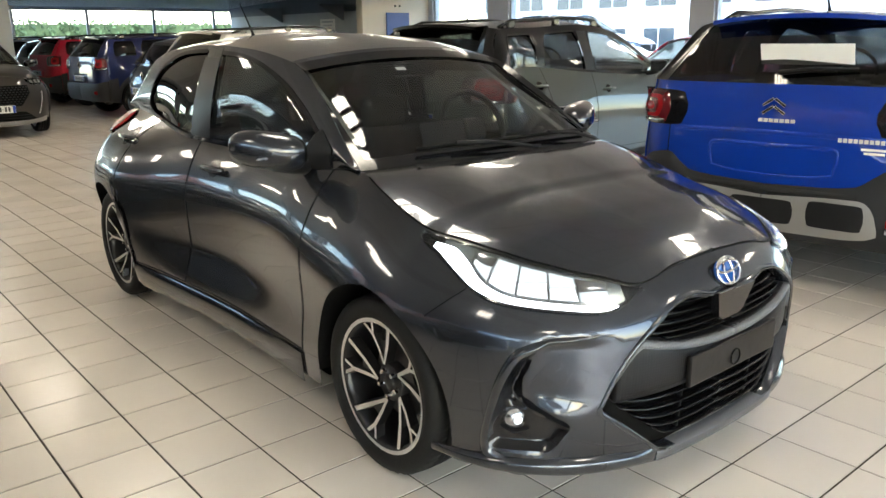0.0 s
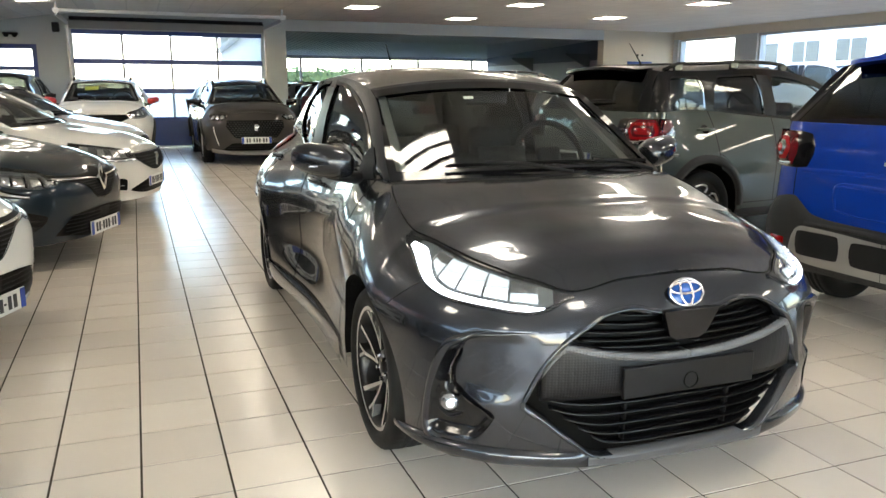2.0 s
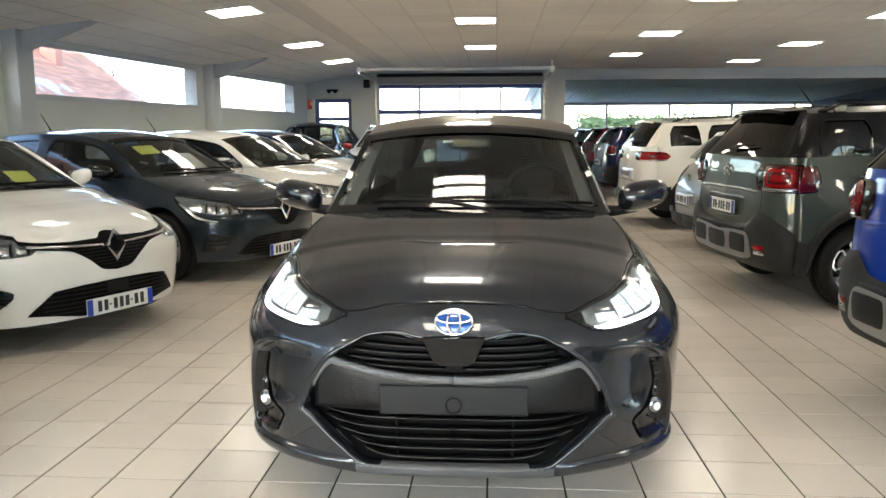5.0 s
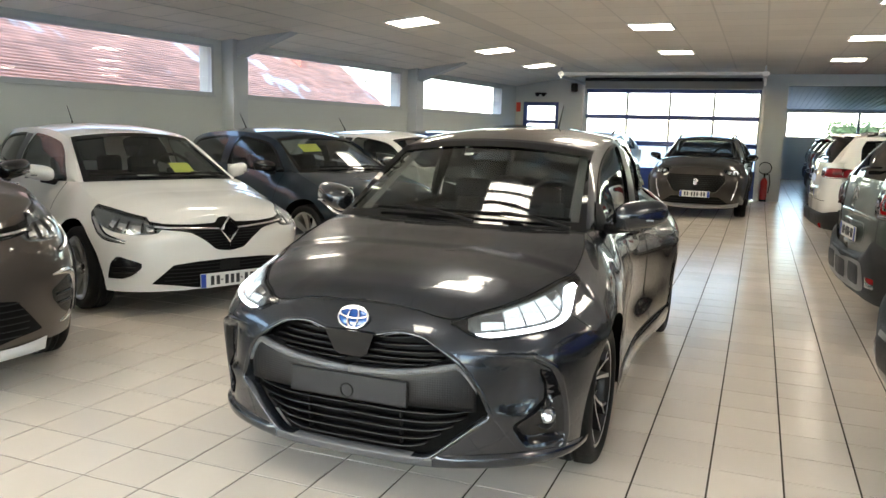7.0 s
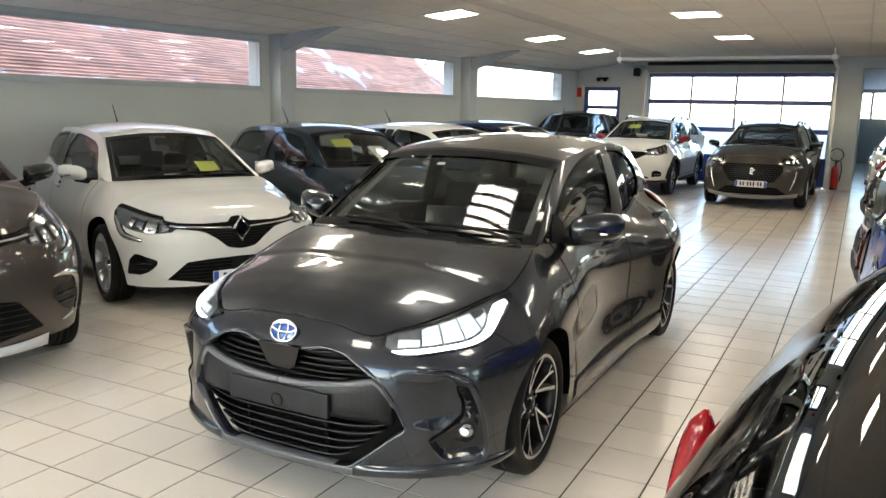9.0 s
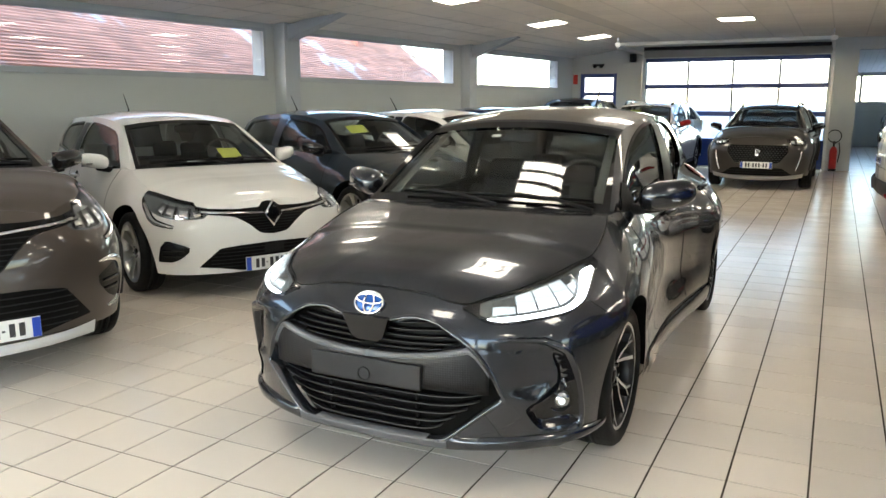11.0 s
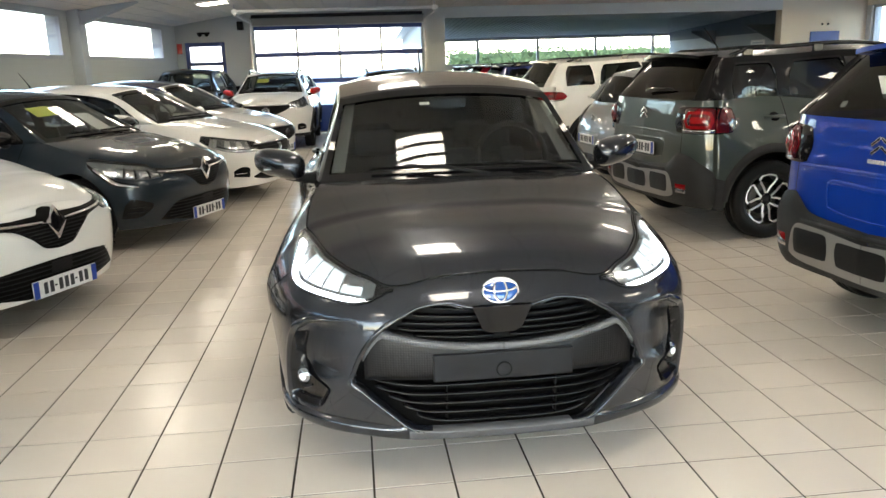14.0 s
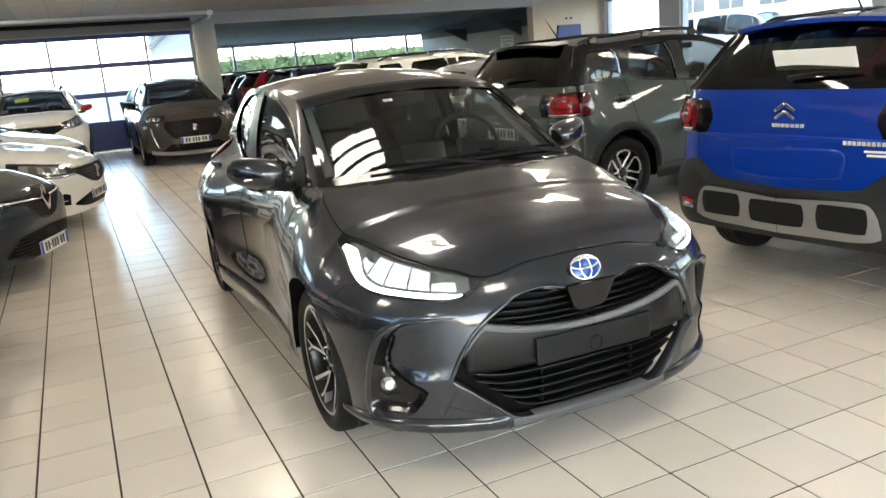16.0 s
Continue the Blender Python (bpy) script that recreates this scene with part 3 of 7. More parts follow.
def interior(car, sp, cowl_y, cowl_z):
    """Seats, dashboard and steering wheel behind the glass."""
    if not SEAT:
        SEAT.append(seat_mesh())
    k = sp.get("seat_up", 0.0)
    w = sp["hw"]
    for x in (-0.36, 0.36):
        put("seat", SEAT[0], car, m=pose(x, cowl_y + 0.95, k - 0.08))
        put("rear_seat", SEAT[0], car, m=pose(x, cowl_y + 1.75, k - 0.1))
    bm = box((0, cowl_y + 0.34, cowl_z - 0.22), (2 * w - 0.4, 0.5, 0.3), 0.06)
    add_box(bm, (0, cowl_y + 0.24, cowl_z - 0.06), (2 * w - 0.62, 0.34, 0.07), 0.03)
    part("dashboard", bm, M["dash"], car, smooth=True)
    part("screen", box((0, cowl_y + 0.42, cowl_z + 0.03), (0.24, 0.02, 0.13), 0.006, Matrix.Rotation(radians(-15), 3, "X")), M["gloss_black"], car)
    ring = [(0.185 * math.cos(a), 0.0, 0.185 * math.sin(a)) for a in np.linspace(0, 2 * math.pi, 32, endpoint=False)]
    bm = tube(ring, 0.015, 8, True)
    add_box(bm, (0, 0.02, 0), (0.34, 0.02, 0.045), 0.008)
    add_box(bm, (0, 0.02, -0.09), (0.05, 0.02, 0.16), 0.008)
    add_box(bm, (0, 0.01, 0), (0.13, 0.05, 0.11), 0.02)
    part("steering_wheel", bm, M["dash"], car, smooth=True, m=pose(0.36, cowl_y + 0.62, cowl_z + 0.02, -24))
    part("parcel_shelf", box((0, sp["L"] - 0.72, cowl_z - 0.06 + k * 0.6), (2 * w - 0.5, 0.85, 0.03), 0.01), M["seat"], car)
    part("cabin_floor", box((0, cowl_y + 1.2, 0.27), (2 * w - 0.3, 2.6, 0.06)), M["seat"], car)
    bm = box((0, 0, 0), (0.22, 0.03, 0.065), 0.012)
    part("rear_mirror", bm, M["gloss_black"], car, m=pose(0, cowl_y + 0.62, sp["mirror_z"]))


def build_car(name, label, sp, at, heading, category="car"):
    """One car with its parts. at: the ground under the middle of its front; heading: degrees from world +x."""
    car = tagged(new(name), label, category, "parked cars")
    car.matrix_basis = pose(at[0], at[1], 0.0, 0, 0, heading + 90)
    sh = Shell(sp)
    paintm = M[sp["paint"]]
    roofm = M[sp.get("roof_paint", sp["paint"])]
    yA, yD = sp["rail"][0][0], sp["rail"][-1][0]
    # column positions, denser round the wheels
    ss = set(np.linspace(0, sh.S, 110).tolist())
    R = sp["r"] + sp.get("gap", 0.05)
    for yc in (sp["yf"], sp["yr"]):
        for a in np.linspace(-math.pi / 2, math.pi / 2, 33):
            ss.add(sh.key("s", yc + R * math.sin(a) * 0.9999))
        ss.add(sh.key("s", yc - R - 0.002))
        ss.add(sh.key("s", yc + R + 0.002))
    gr = sp.get("grille")
    if gr:
        for x in np.linspace(0, gr[-1][0], 30):
            ss.add(sh.key("f", x))
    if sp.get("dents"):
        ss |= set(np.linspace(0, 1.05, 100).tolist())
    ss = np.array(sorted(ss))
    z0, z1 = sh.base(ss), sh.ztop(ss)
    zs = np.clip(np.full(len(ss), sh.zmid), z0 + 0.01, z1 - 0.02)
    g0, g1 = zs.copy(), zs.copy()
    if gr:
        lo, hi = pchip([g[0] for g in gr], [g[1] for g in gr]), np.array([[g[0], g[2]] for g in gr])
        hif = pchip(hi[:, 0], hi[:, 1])
        xs = np.interp(ss, sh.s, sh.c[:, 0])
        inside = (ss <= sh.key("f", gr[-1][0]) + 1e-6)
        g0 = np.where(inside, np.interp(xs, [g[0] for g in gr], [g[1] for g in gr]), g0)
        g1 = np.where(inside, hif(xs), g1)
        last = int(inside.sum())
        zc = gr[-1][1]
        zb = np.clip((ss - ss[last - 1]) / 0.35, 0, 1)
        g0[last:] = g1[last:] = np.clip(zc * (1 - zb[last:]) + zs[last:] * zb[last:], z0[last:] + 0.01, z1[last:] - 0.02)
    v, f = two_seg(ss, z0, g0, g1, z1, lambda s, z: sh.at(s, z), 9 if not gr else 14, 10 if not gr else 26)
    v, f = mirrored(v, f)
    put("body", weld(mesh("body", v, f, paintm)), car)
    # bonnet: lines across between the upper edges
    sA = sh.key("s", yA)
    hs = np.array(sorted(set((sA * np.linspace(0, 1, 46) ** 1.35).tolist() + [sA * k for k in (0.925, 0.945, 0.957, 0.969, 0.988, 0.994)])))
    edge = sh.at(hs, sh.ztop(hs))
    us = np.linspace(-1, 1, 41)
    prog = hs / sA
    bow = sp.get("cowl_bow", 0.18) * np.clip(edge[:, 1] / yA, 0, 1) ** sp.get("bow_pow", 1.0)
    crown = pchip([0, 0.0965, 0.175, 0.333, 0.465, 0.614, 0.745, 0.833, 1.0], [0.036, 0.037, 0.058, 0.072, 0.075, 0.072, 0.056, 0.044, 0.012])(edge[:, 1] / yA) * sp.get("crown", 1.0)
    crown = np.where(hs < sh.key("f", 0.46 * sp["hw"]), edge[0, 2] - edge[:, 2], crown)
    power = pchip([0, 0.1, 0.333, 0.614, 0.745, 0.833, 1.0], sp.get("bonnet_pow", [2.2, 2.2, 3.6, 4.2, 4.0, 3.5, 3.0]))(edge[:, 1] / yA)
    arch = 1 - np.abs(us)[None] ** power[:, None]
    crease = sp.get("crease", 0.004) * np.clip((np.abs(us) - 0.2) / 0.12, 0, 1)
    hx = edge[:, 0][:, None] * us
    hy = edge[:, 1][:, None] - bow[:, None] * (1 - us**2)
    hz = edge[:, 2][:, None] + crown[:, None] * arch + (np.clip(edge[:, 1] / yA * 2.5 - 0.3, 0, 1) * np.clip(3 - 3 * edge[:, 1] / yA, 0, 1))[:, None] * crease * (arch > 0.02)
    hood = np.stack([hx, hy, hz], -1)
    nh = int((edge[:, 1] <= yA * sp.get("hood_end", 0.975)).sum())
    put("bonnet", weld(mesh("bonnet", hood[:nh].reshape(-1, 3), grid_faces(nh, len(us)), paintm)), car)
    dip = 0 if nh >= len(hs) else np.array([0, 0, -0.012]) * np.sin(np.linspace(0, math.pi, len(hs) - nh + 1))[:, None, None] * (np.abs(us) < 0.66)[None, :, None]
    if nh < len(hs):
        cv, cf = (hood[nh - 1 :] + dip).reshape(-1, 3), grid_faces(len(hs) - nh + 1, len(us))
        outer = [abs(np.mean([us[i % len(us)] for i in f])) > 0.7 for f in cf]
        put("cowl_panel", mesh("cowl_panel", cv, [f for f, o in zip(cf, outer) if not o], M["plastic"]), car)
        for sg in (-1, 1):
            put("cowl_corner", weld(mesh("cowl_corner", hood[nh - 1 :].reshape(-1, 3), [f for f, o in zip(cf, outer) if o and sg * us[f[0] % len(us)] > 0], paintm)), car)
    # roof rails and cab sides
    ra = np.array(sp["rail"], float)
    for k in (0, -1):
        p = sh.at(sh.key("s", ra[k, 0]), sh.ztop(sh.key("s", ra[k, 0])))
        ra[k, 1:] = p[0], p[2]
    dy = ra[:, 0]
    if sp.get("soft", True):
        tx, tz = pchip(dy, ra[:, 1]), pchip(dy, ra[:, 2])
    else:
        tx, tz = (lambda q: np.interp(q, dy, ra[:, 1])), (lambda q: np.interp(q, dy, ra[:, 2]))
    ys = np.array(sorted(set(np.linspace(yA, yD, 90).tolist() + [w for win in sp["wins"] for w in win] + (np.linspace(3.2, 3.36, 12).tolist() if "glazing" in sp else []))))
    sy = np.array([sh.key("s", q) for q in ys])
    bz = sh.ztop(sy)
    bx = sh.at(sy, bz)[:, 0]
    top_z, top_x = np.maximum(tz(ys), bz), tx(ys)

    def side_at(q, z, off=0.0, side=1):
        b_z, b_x = np.interp(q, ys, bz), np.interp(q, ys, bx)
        t_z, t_x = np.interp(q, ys, top_z), np.interp(q, ys, top_x)
        k = np.clip((z - b_z) / np.maximum(t_z - b_z, 1e-3), 0, 1)
        by = np.interp(np.interp(q, ys, sy), sh.s, sh.c[:, 1])
        x = b_x + (t_x - b_x) * k + 0.022 * np.sin(np.pi * k) + off
        return np.stack([side * x, by + 0 * x, z + 0 * x], -1)

    a, b = sp.get("win_lo", 0.018), sp.get("win_hi", 0.055)
    g0 = bz + np.minimum(a, (top_z - bz) * 0.5)
    g1 = g0.copy()
    for w0, w1 in sp["wins"]:
        m = (ys >= w0) & (ys <= w1)
        fade = np.clip(np.minimum((ys - w0) / 0.05, (w1 - ys) / 0.09) + 0.35, 0, 1) ** 0.5
        hi = top_z - b * (1 + 0.9 * np.abs(np.gradient(top_z, ys)))
        if "glazing" in sp:
            lo_k, hi_k = sp["glazing"][sp["wins"].index((w0, w1))]
            g0 = np.where(m, pchip(*zip(*lo_k))(ys), g0)
            g1 = np.where(m, np.minimum(np.maximum(pchip(*zip(*hi_k))(ys), g0), top_z - 0.03), g0 if w0 == sp["wins"][0][0] else g1)
            g1 = np.maximum(g1, g0)
            continue
        g1 = np.where(m, np.maximum(g0, g0 + (hi - g0) * fade), g1)
    v, f = two_seg(ys, bz, g0, g1, top_z, lambda q, z: side_at(q, z), 3, 9)
    v, f = mirrored(v, f)
    put("cab_side", weld(mesh("cab_side", v, f, M[sp.get("pillar", sp["paint"])])), car)
    for w0, w1 in sp["wins"]:
        m = (ys >= w0) & (ys <= w1) & (g1 - g0 > 0.004)
        if m.sum() < 3:
            continue
        q = ys[m]
        for side in (-1, 1):
            vv = np.linspace(0, 1, 6)
            z = g0[m][:, None] + (g1 - g0)[m][:, None] * vv
            p = side_at(q[:, None], z, -0.012, side)
            tint = "tint" if (w0 > sp.get("bpil", 2.0) and sp.get("privacy", True)) else "screen"
            pane = put("side_window", mesh("side_window", p.reshape(-1, 3), grid_faces(len(q), 6, side < 0), M[tint]), car)
            pane.visible_shadow = False
            # black rubber round the pane
            for lo, hi in ((g0[m] - 0.014, g0[m] + 0.006), (g1[m] - 0.006, g1[m] + 0.012)):
                p = side_at(q[:, None], np.stack([lo, hi], 1), 0.003, side)
                put("window_seal", mesh("window_seal", p.reshape(-1, 3), grid_faces(len(q), 2, side < 0), M["gloss_black"]), car)
    if sp.get("pillar_black", True) and len(sp["wins"]) > 1:
        yb0, yb1 = sp["wins"][0][1], sp["wins"][1][0]
        q = np.linspace(yb0 - 0.004, yb1 + 0.004, 6)
        for side in (-1, 1):
            z = (np.interp(q, ys, bz) + 0.02)[:, None] + (np.interp(q, ys, top_z) - np.interp(q, ys, bz) - 0.075)[:, None] * np.linspace(0, 1, 6)
            put("pillar_trim", mesh("pillar_trim", side_at(q[:, None], z, 0.0035, side).reshape(-1, 3), grid_faces(6, 6, side < 0), M[sp.get("bpillar", "gloss_black")]), car)
    # windscreen
    i1 = 1
    yt = ra[i1, 0]
    hb = sp.get("head_bow", 0.1)
    rc = sp.get("roof_crown", 0.06)
    cowl = hood[-1]
    ut = 1 - np.abs(us) ** 2.2
    head = np.stack([tx(yt) * us, yt - hb * ut, float(tz(yt)) + rc * ut], -1)
    vv = np.r_[np.linspace(0, 0.965, 13), 1]
    ws = cowl[:, None] * (1 - vv)[None, :, None] + head[:, None] * vv[None, :, None]
    ws = ws + np.array([0, -0.009, 0.007]) * (np.sin(np.pi * vv)[None, :] * ut[:, None])[..., None]
    # the pillars follow the side's own edge
    for e, sg in ((0, -1), (-1, 1)):
        q = yA + (yt - yA) * vv
        ws[e] = np.stack([sg * tx(q), q, np.interp(q, ys, top_z)], -1)
    f = grid_faces(len(us), len(vv), True)
    glassf = [k for k in range(len(f)) if (0 if sp.get("full_screen") else 1) <= k // 13 <= len(us) - (2 if sp.get("full_screen") else 3) and (k % 13) < 12]
    pil = [f[k] for k in range(len(f)) if k not in set(glassf)]
    put("windscreen_frame", weld(mesh("windscreen_frame", ws.reshape(-1, 3), pil, M[sp.get("apillar", sp["paint"])])), car)
    pane = put("windscreen", weld(mesh("windscreen", ws.reshape(-1, 3) + np.array([0, 0.004, -0.004]), [f[k] for k in glassf], M["screen"])), car)
    pane.visible_shadow = False
    frit = ws + np.array([0, -0.002, 0.002])
    ff = [f[k] for k in glassf if (k // 13) in ((0, len(us) - 2) if sp.get("full_screen") else (1, len(us) - 3)) or (k % 13) in (0, 11)]
    put("windscreen_border", weld(mesh("windscreen_border", frit.reshape(-1, 3), ff, M["gloss_black"])), car)
    for e0, e1 in ((1, 3), (len(us) - 4, len(us) - 2)):
        ln = ws[e0 : e1 + 1 : 2, 2:13] + np.array([0, 0.05, -0.035])
        put("pillar_lining", mesh("pillar_lining", ln.reshape(-1, 3), grid_faces(2, 11, True), M["lining"]), car)
    # roof
    iD = len(ra) - 2
    yr_ = ra[iD, 0]
    ry = np.linspace(yt, yr_, 36)
    pr = (ry - yt) / (yr_ - yt)
    rbow = -hb * (1 - pr) ** 2 + sp.get("tail_bow", 0.1) * pr**3
    rz = np.interp(ry, ys, top_z)[:, None] + rc * ut + sp.get("roof_up", 0.0) * np.sin(np.pi * pr)[:, None] * ut
    roof = np.stack([tx(ry)[:, None] * us, ry[:, None] + rbow[:, None] * ut, rz], -1)
    put("roof", weld(mesh("roof", roof.reshape(-1, 3), grid_faces(len(ry), len(us)), roofm)), car)
    # rear screen and hatch frame
    tail = roof[-1]
    xD = float(tx(yD))
    low = []
    for u in us:
        s = sh.key("r", abs(u) * float(np.interp(sh.key("s", yD), sh.s, sh.c[:, 0]))) if abs(u) < 0.999 else sh.key("s", yD)
        s = max(s, sh.key("s", yD))
        p = sh.at(s, sh.ztop(s))
        low.append((np.sign(u) * p[0] if u else 0.0, p[1], p[2]))
    low = np.array(low)
    hs_ = low[:, None] * (1 - vv)[None, :, None] + tail[:, None] * vv[None, :, None]
    hs_ = hs_ + np.array([0, sp.get("hatch_bow", 0.035), 0.0]) * (np.sin(np.pi * vv)[None, :] * ut[:, None])[..., None]
    if sp.get("smooth_hatch"):
        # the whole tailgate follows the curve of its edges
        q = yD + (yr_ - yD) * vv
        z = np.interp(q, ys, top_z)
        hs_[..., 2] += z - (z[0] + (z[-1] - z[0]) * vv)
    for e, sg in ((0, -1), (-1, 1)):
        q = yD + (yr_ - yD) * vv
        hs_[e] = np.stack([sg * tx(q), q, np.maximum(np.interp(q, ys, top_z), np.interp(q, ys, bz))], -1)
    f = grid_faces(len(us), len(vv))
    rg = sp.get("rear_glass", (0.9, 0, 12) if sp.get("suv") else (0.84, 1, 11))
    gf = [k for k in range(len(f)) if abs(us[k // 13]) < rg[0] and abs(us[k // 13 + 1]) < rg[0] and rg[1] <= k % 13 < rg[2]]
    put("hatch_frame", weld(mesh("hatch_frame", hs_.reshape(-1, 3), [f[k] for k in range(len(f)) if k not in set(gf)], M[sp.get("hatch_paint", sp["paint"])])), car)
    pane = put("rear_window", weld(mesh("rear_window", hs_.reshape(-1, 3) - np.array([0, 0.004, 0]), [f[k] for k in gf], M["tint"])), car)
    pane.visible_shadow = False
    # wheel wells and floor pan
    for yc in (sp["yf"], sp["yr"]):
        for side in (-1, 1):
            an = np.linspace(-0.15, math.pi + 0.15, 30)
            pts = []
            for a_ in an:
                y_, z_ = yc - R * math.cos(a_), sp["r"] + R * math.sin(a_)
                s_ = sh.key("s", y_)
                xo = float(sh.at(s_, max(z_, 0.1))[0])
                pts += [(side * xo, y_, z_), (side * (xo - 0.02), y_, z_), (side * 0.42, y_, z_)]
            put("wheel_well", mesh("wheel_well", pts, grid_faces(30, 3, side > 0), M["liner"]), car)
    hw_u, zu_ = sp["hw"], sh.sill + 0.03
    ya_, yb_, yc_, yd_ = sp["yf"] - R - 0.03, sp["yf"] + R + 0.03, sp["yr"] - R - 0.03, sp["yr"] + R + 0.03
    bm = box((0, sp["L"] / 2 + 0.08, zu_ + 0.02), (2 * (hw_u - 0.3), sp["L"] - 0.56, 0.03))
    add_box(bm, (0, (yb_ + yc_) / 2, zu_), (2 * (hw_u - 0.09), yc_ - yb_, 0.03))
    add_box(bm, (0, 0.52, zu_), (2 * (hw_u - 0.36), 0.3, 0.03))
    if sp["L"] - yd_ > 0.3:
        add_box(bm, (0, (yd_ + sp["L"] - 0.16) / 2, zu_ + 0.05), (2 * (hw_u - 0.16), sp["L"] - 0.16 - yd_, 0.03))
    part("underbody", bm, M["liner"], car)
    add_wheels(car, sp)
    interior(car, sp, float(cowl[20][1]), float(cowl[20][2]))
    # door seams and handles
    for y in sp.get("seams", ()):
        s_ = sh.key("s", y)
        for side in (-1, 1):
            zz0 = max(float(sh.base(s_)), sh.sill + 0.1)
            put("door_seam", sh.patch("door_seam", np.array([s_ - 0.004, s_ + 0.004]), zz0, float(sh.ztop(s_)), M["seam"], 16, 0.002, side=side), car)
    y0, y1 = sp["seams"][0], sp["seams"][-1]
    q = np.linspace(sh.key("s", y0), sh.key("s", y1), 30)
    for side in (-1, 1):
        put("sill_seam", sh.patch("sill_seam", q, np.maximum(sh.base(q), sh.sill) + 0.1, np.maximum(sh.base(q), sh.sill) + 0.106, M["seam"], 2, 0.0014, side=side), car)
        put("sill_trim", sh.patch("sill_trim", q, np.maximum(sh.base(q) - 0.03, 0.15), sh.base(q) + (0.09 if "glazing" in sp else 0.05), M[sp["paint"] if "glazing" in sp else "gloss_black" if not sp.get("suv") else "cladding"], 7, 0.008, 0.016 if "glazing" in sp else 0.006, side=side), car)
        for y, z in sp.get("handles", ()):
            s_ = sh.key("s", y)
            p = sh.at(s_, z, 0.0, side)
            lo_, hi_ = rounded(12, z - 0.034, z + 0.036, 2.2)
            put("handle_cup", sh.patch("handle_cup", np.linspace(s_ - 0.042, s_ + 0.042, 12), lo_, hi_, M["lamp_black"], 5, 0.002, 0.0, side), car)
            part("door_handle", tube([(p[0] + side * d, p[1] + dy_, p[2] + dz) for dy_, d, dz in ((-0.1, 0.004, 0.0), (-0.07, 0.03, 0.002), (0, 0.036, 0.004), (0.07, 0.03, 0.002), (0.1, 0.004, 0.0))], [0.01, 0.014, 0.015, 0.014, 0.01], 8), M[sp.get("handle_paint", sp["paint"])], car, smooth=True)
        if sp.get("grille"):
            w0 = sp["wins"][0][0]
            qy = np.linspace(w0 - 0.02, w0 + 0.2, 8)
            zb_, zt_ = np.interp(qy, ys, bz), np.interp(qy, ys, top_z) - 0.05
            z_ = zb_[:, None] + (np.minimum(zt_, zb_ + 0.3 * (1 - np.linspace(0, 1, 8))) - zb_)[:, None] * np.linspace(0, 1, 4)
            put("mirror_sail", mesh("mirror_sail", side_at(qy[:, None], z_, 0.006, side).reshape(-1, 3), grid_faces(8, 4, side < 0), M["plastic"]), car)
        # mirrors
        my, mz = sp["mirror"]
        mx = float(side_at(np.array([my]), np.array([mz - 0.02]))[0, 0]) if mz > 0.5 else 0.8
        mm = put("door_mirror", None, car, m=pose(side * (mx + sp.get("mirror_out", 0.16)), my, mz + 0.03))
        bm = bmesh.new()
        bmesh.ops.create_uvsphere(bm, u_segments=28, v_segments=18, radius=1)
        for v_ in bm.verts:
            x_, y_, z_ = v_.co
            r_ = math.hypot(x_, z_) + 1e-9
            k_ = 1 / max((abs(x_ / r_) ** 2.8 + abs(z_ / r_) ** 2.8) ** (1 / 2.8), 1e-6)
            x_, z_ = x_ * k_, z_ * k_
            y_ = 0.4 if y_ > 0.4 else y_
            o_ = side * x_
            v_.co = Vector((x_ * 0.128, y_ * (0.1 - 0.03 * o_) + 0.04 * o_, z_ * (0.072 - 0.014 * o_ * (1 if z_ < 0 else -0.2)) + 0.012 * o_)) * sp.get("mirror_k", 1.0)
        part("mirror_shell", bm, M[sp.get("mirror_paint", sp["paint"])], mm, smooth=True)
        part("mirror_base", tube([(-side * 0.2, 0.03, -0.085), (-side * 0.12, 0.02, -0.08), (-side * 0.03, 0.01, -0.055)], [0.034, 0.026, 0.03], 10), M["plastic"], mm, smooth=True)
        part("mirror_glass", box((0, 0.052, 0), (0.17, 0.006, 0.1), 0.002), M["chrome"], mm)
        part("indicator", box((side * 0.05, -0.062, -0.02), (0.05, 0.02, 0.012), 0.005), M["lamp_inner"], mm)
    # wipers
    for x0, x1 in ((-0.42, 0.12), (0.1, 0.58)):
        k0, k1 = [int(round((x / float(cowl[-1][0]) + 1) / 2 * (len(us) - 1))) for x in (x0, x1)]
        a_ = Vector(cowl[k1]) + Vector((0, -0.015, 0.012))
        pts = [Vector(ws[k0 + (k1 - k0) * i // 6, 1 + (0 if i > 4 else 0)]) + Vector((0, -0.018, 0.018)) for i in range(7)]
        wp = part("wiper", tube([a_, (a_ + pts[2]) / 2 + Vector((0, -0.01, 0.016)), pts[2] + Vector((0, -0.006, 0.008))], 0.009, 6), M["plastic"], car)
        part("wiper_blade", tube(pts, 0.008, 6), M["seam"], wp)
    return car, sh, dict(hood=hood, ws=ws, roof=roof, hatch=hs_, us=us, side_at=side_at, ys=ys, top_z=top_z, bz=bz)


def fx(sh, x0, x1, n=24):
    return np.linspace(sh.key("f", x0), sh.key("f", x1), n)


def rx(sh, x0, x1, n=24):
    return np.linspace(sh.key("r", x0), sh.key("r", x1), n)


def blob(sx, sy, sz, material, name, parent, m, label="", seg=16):
    bm = bmesh.new()
    bmesh.ops.create_uvsphere(bm, u_segments=seg, v_segments=seg // 2 + 2, radius=1, matrix=Matrix.Diagonal((sx, sy, sz, 1)))
    return part(name, bm, material, parent, label, True, m)


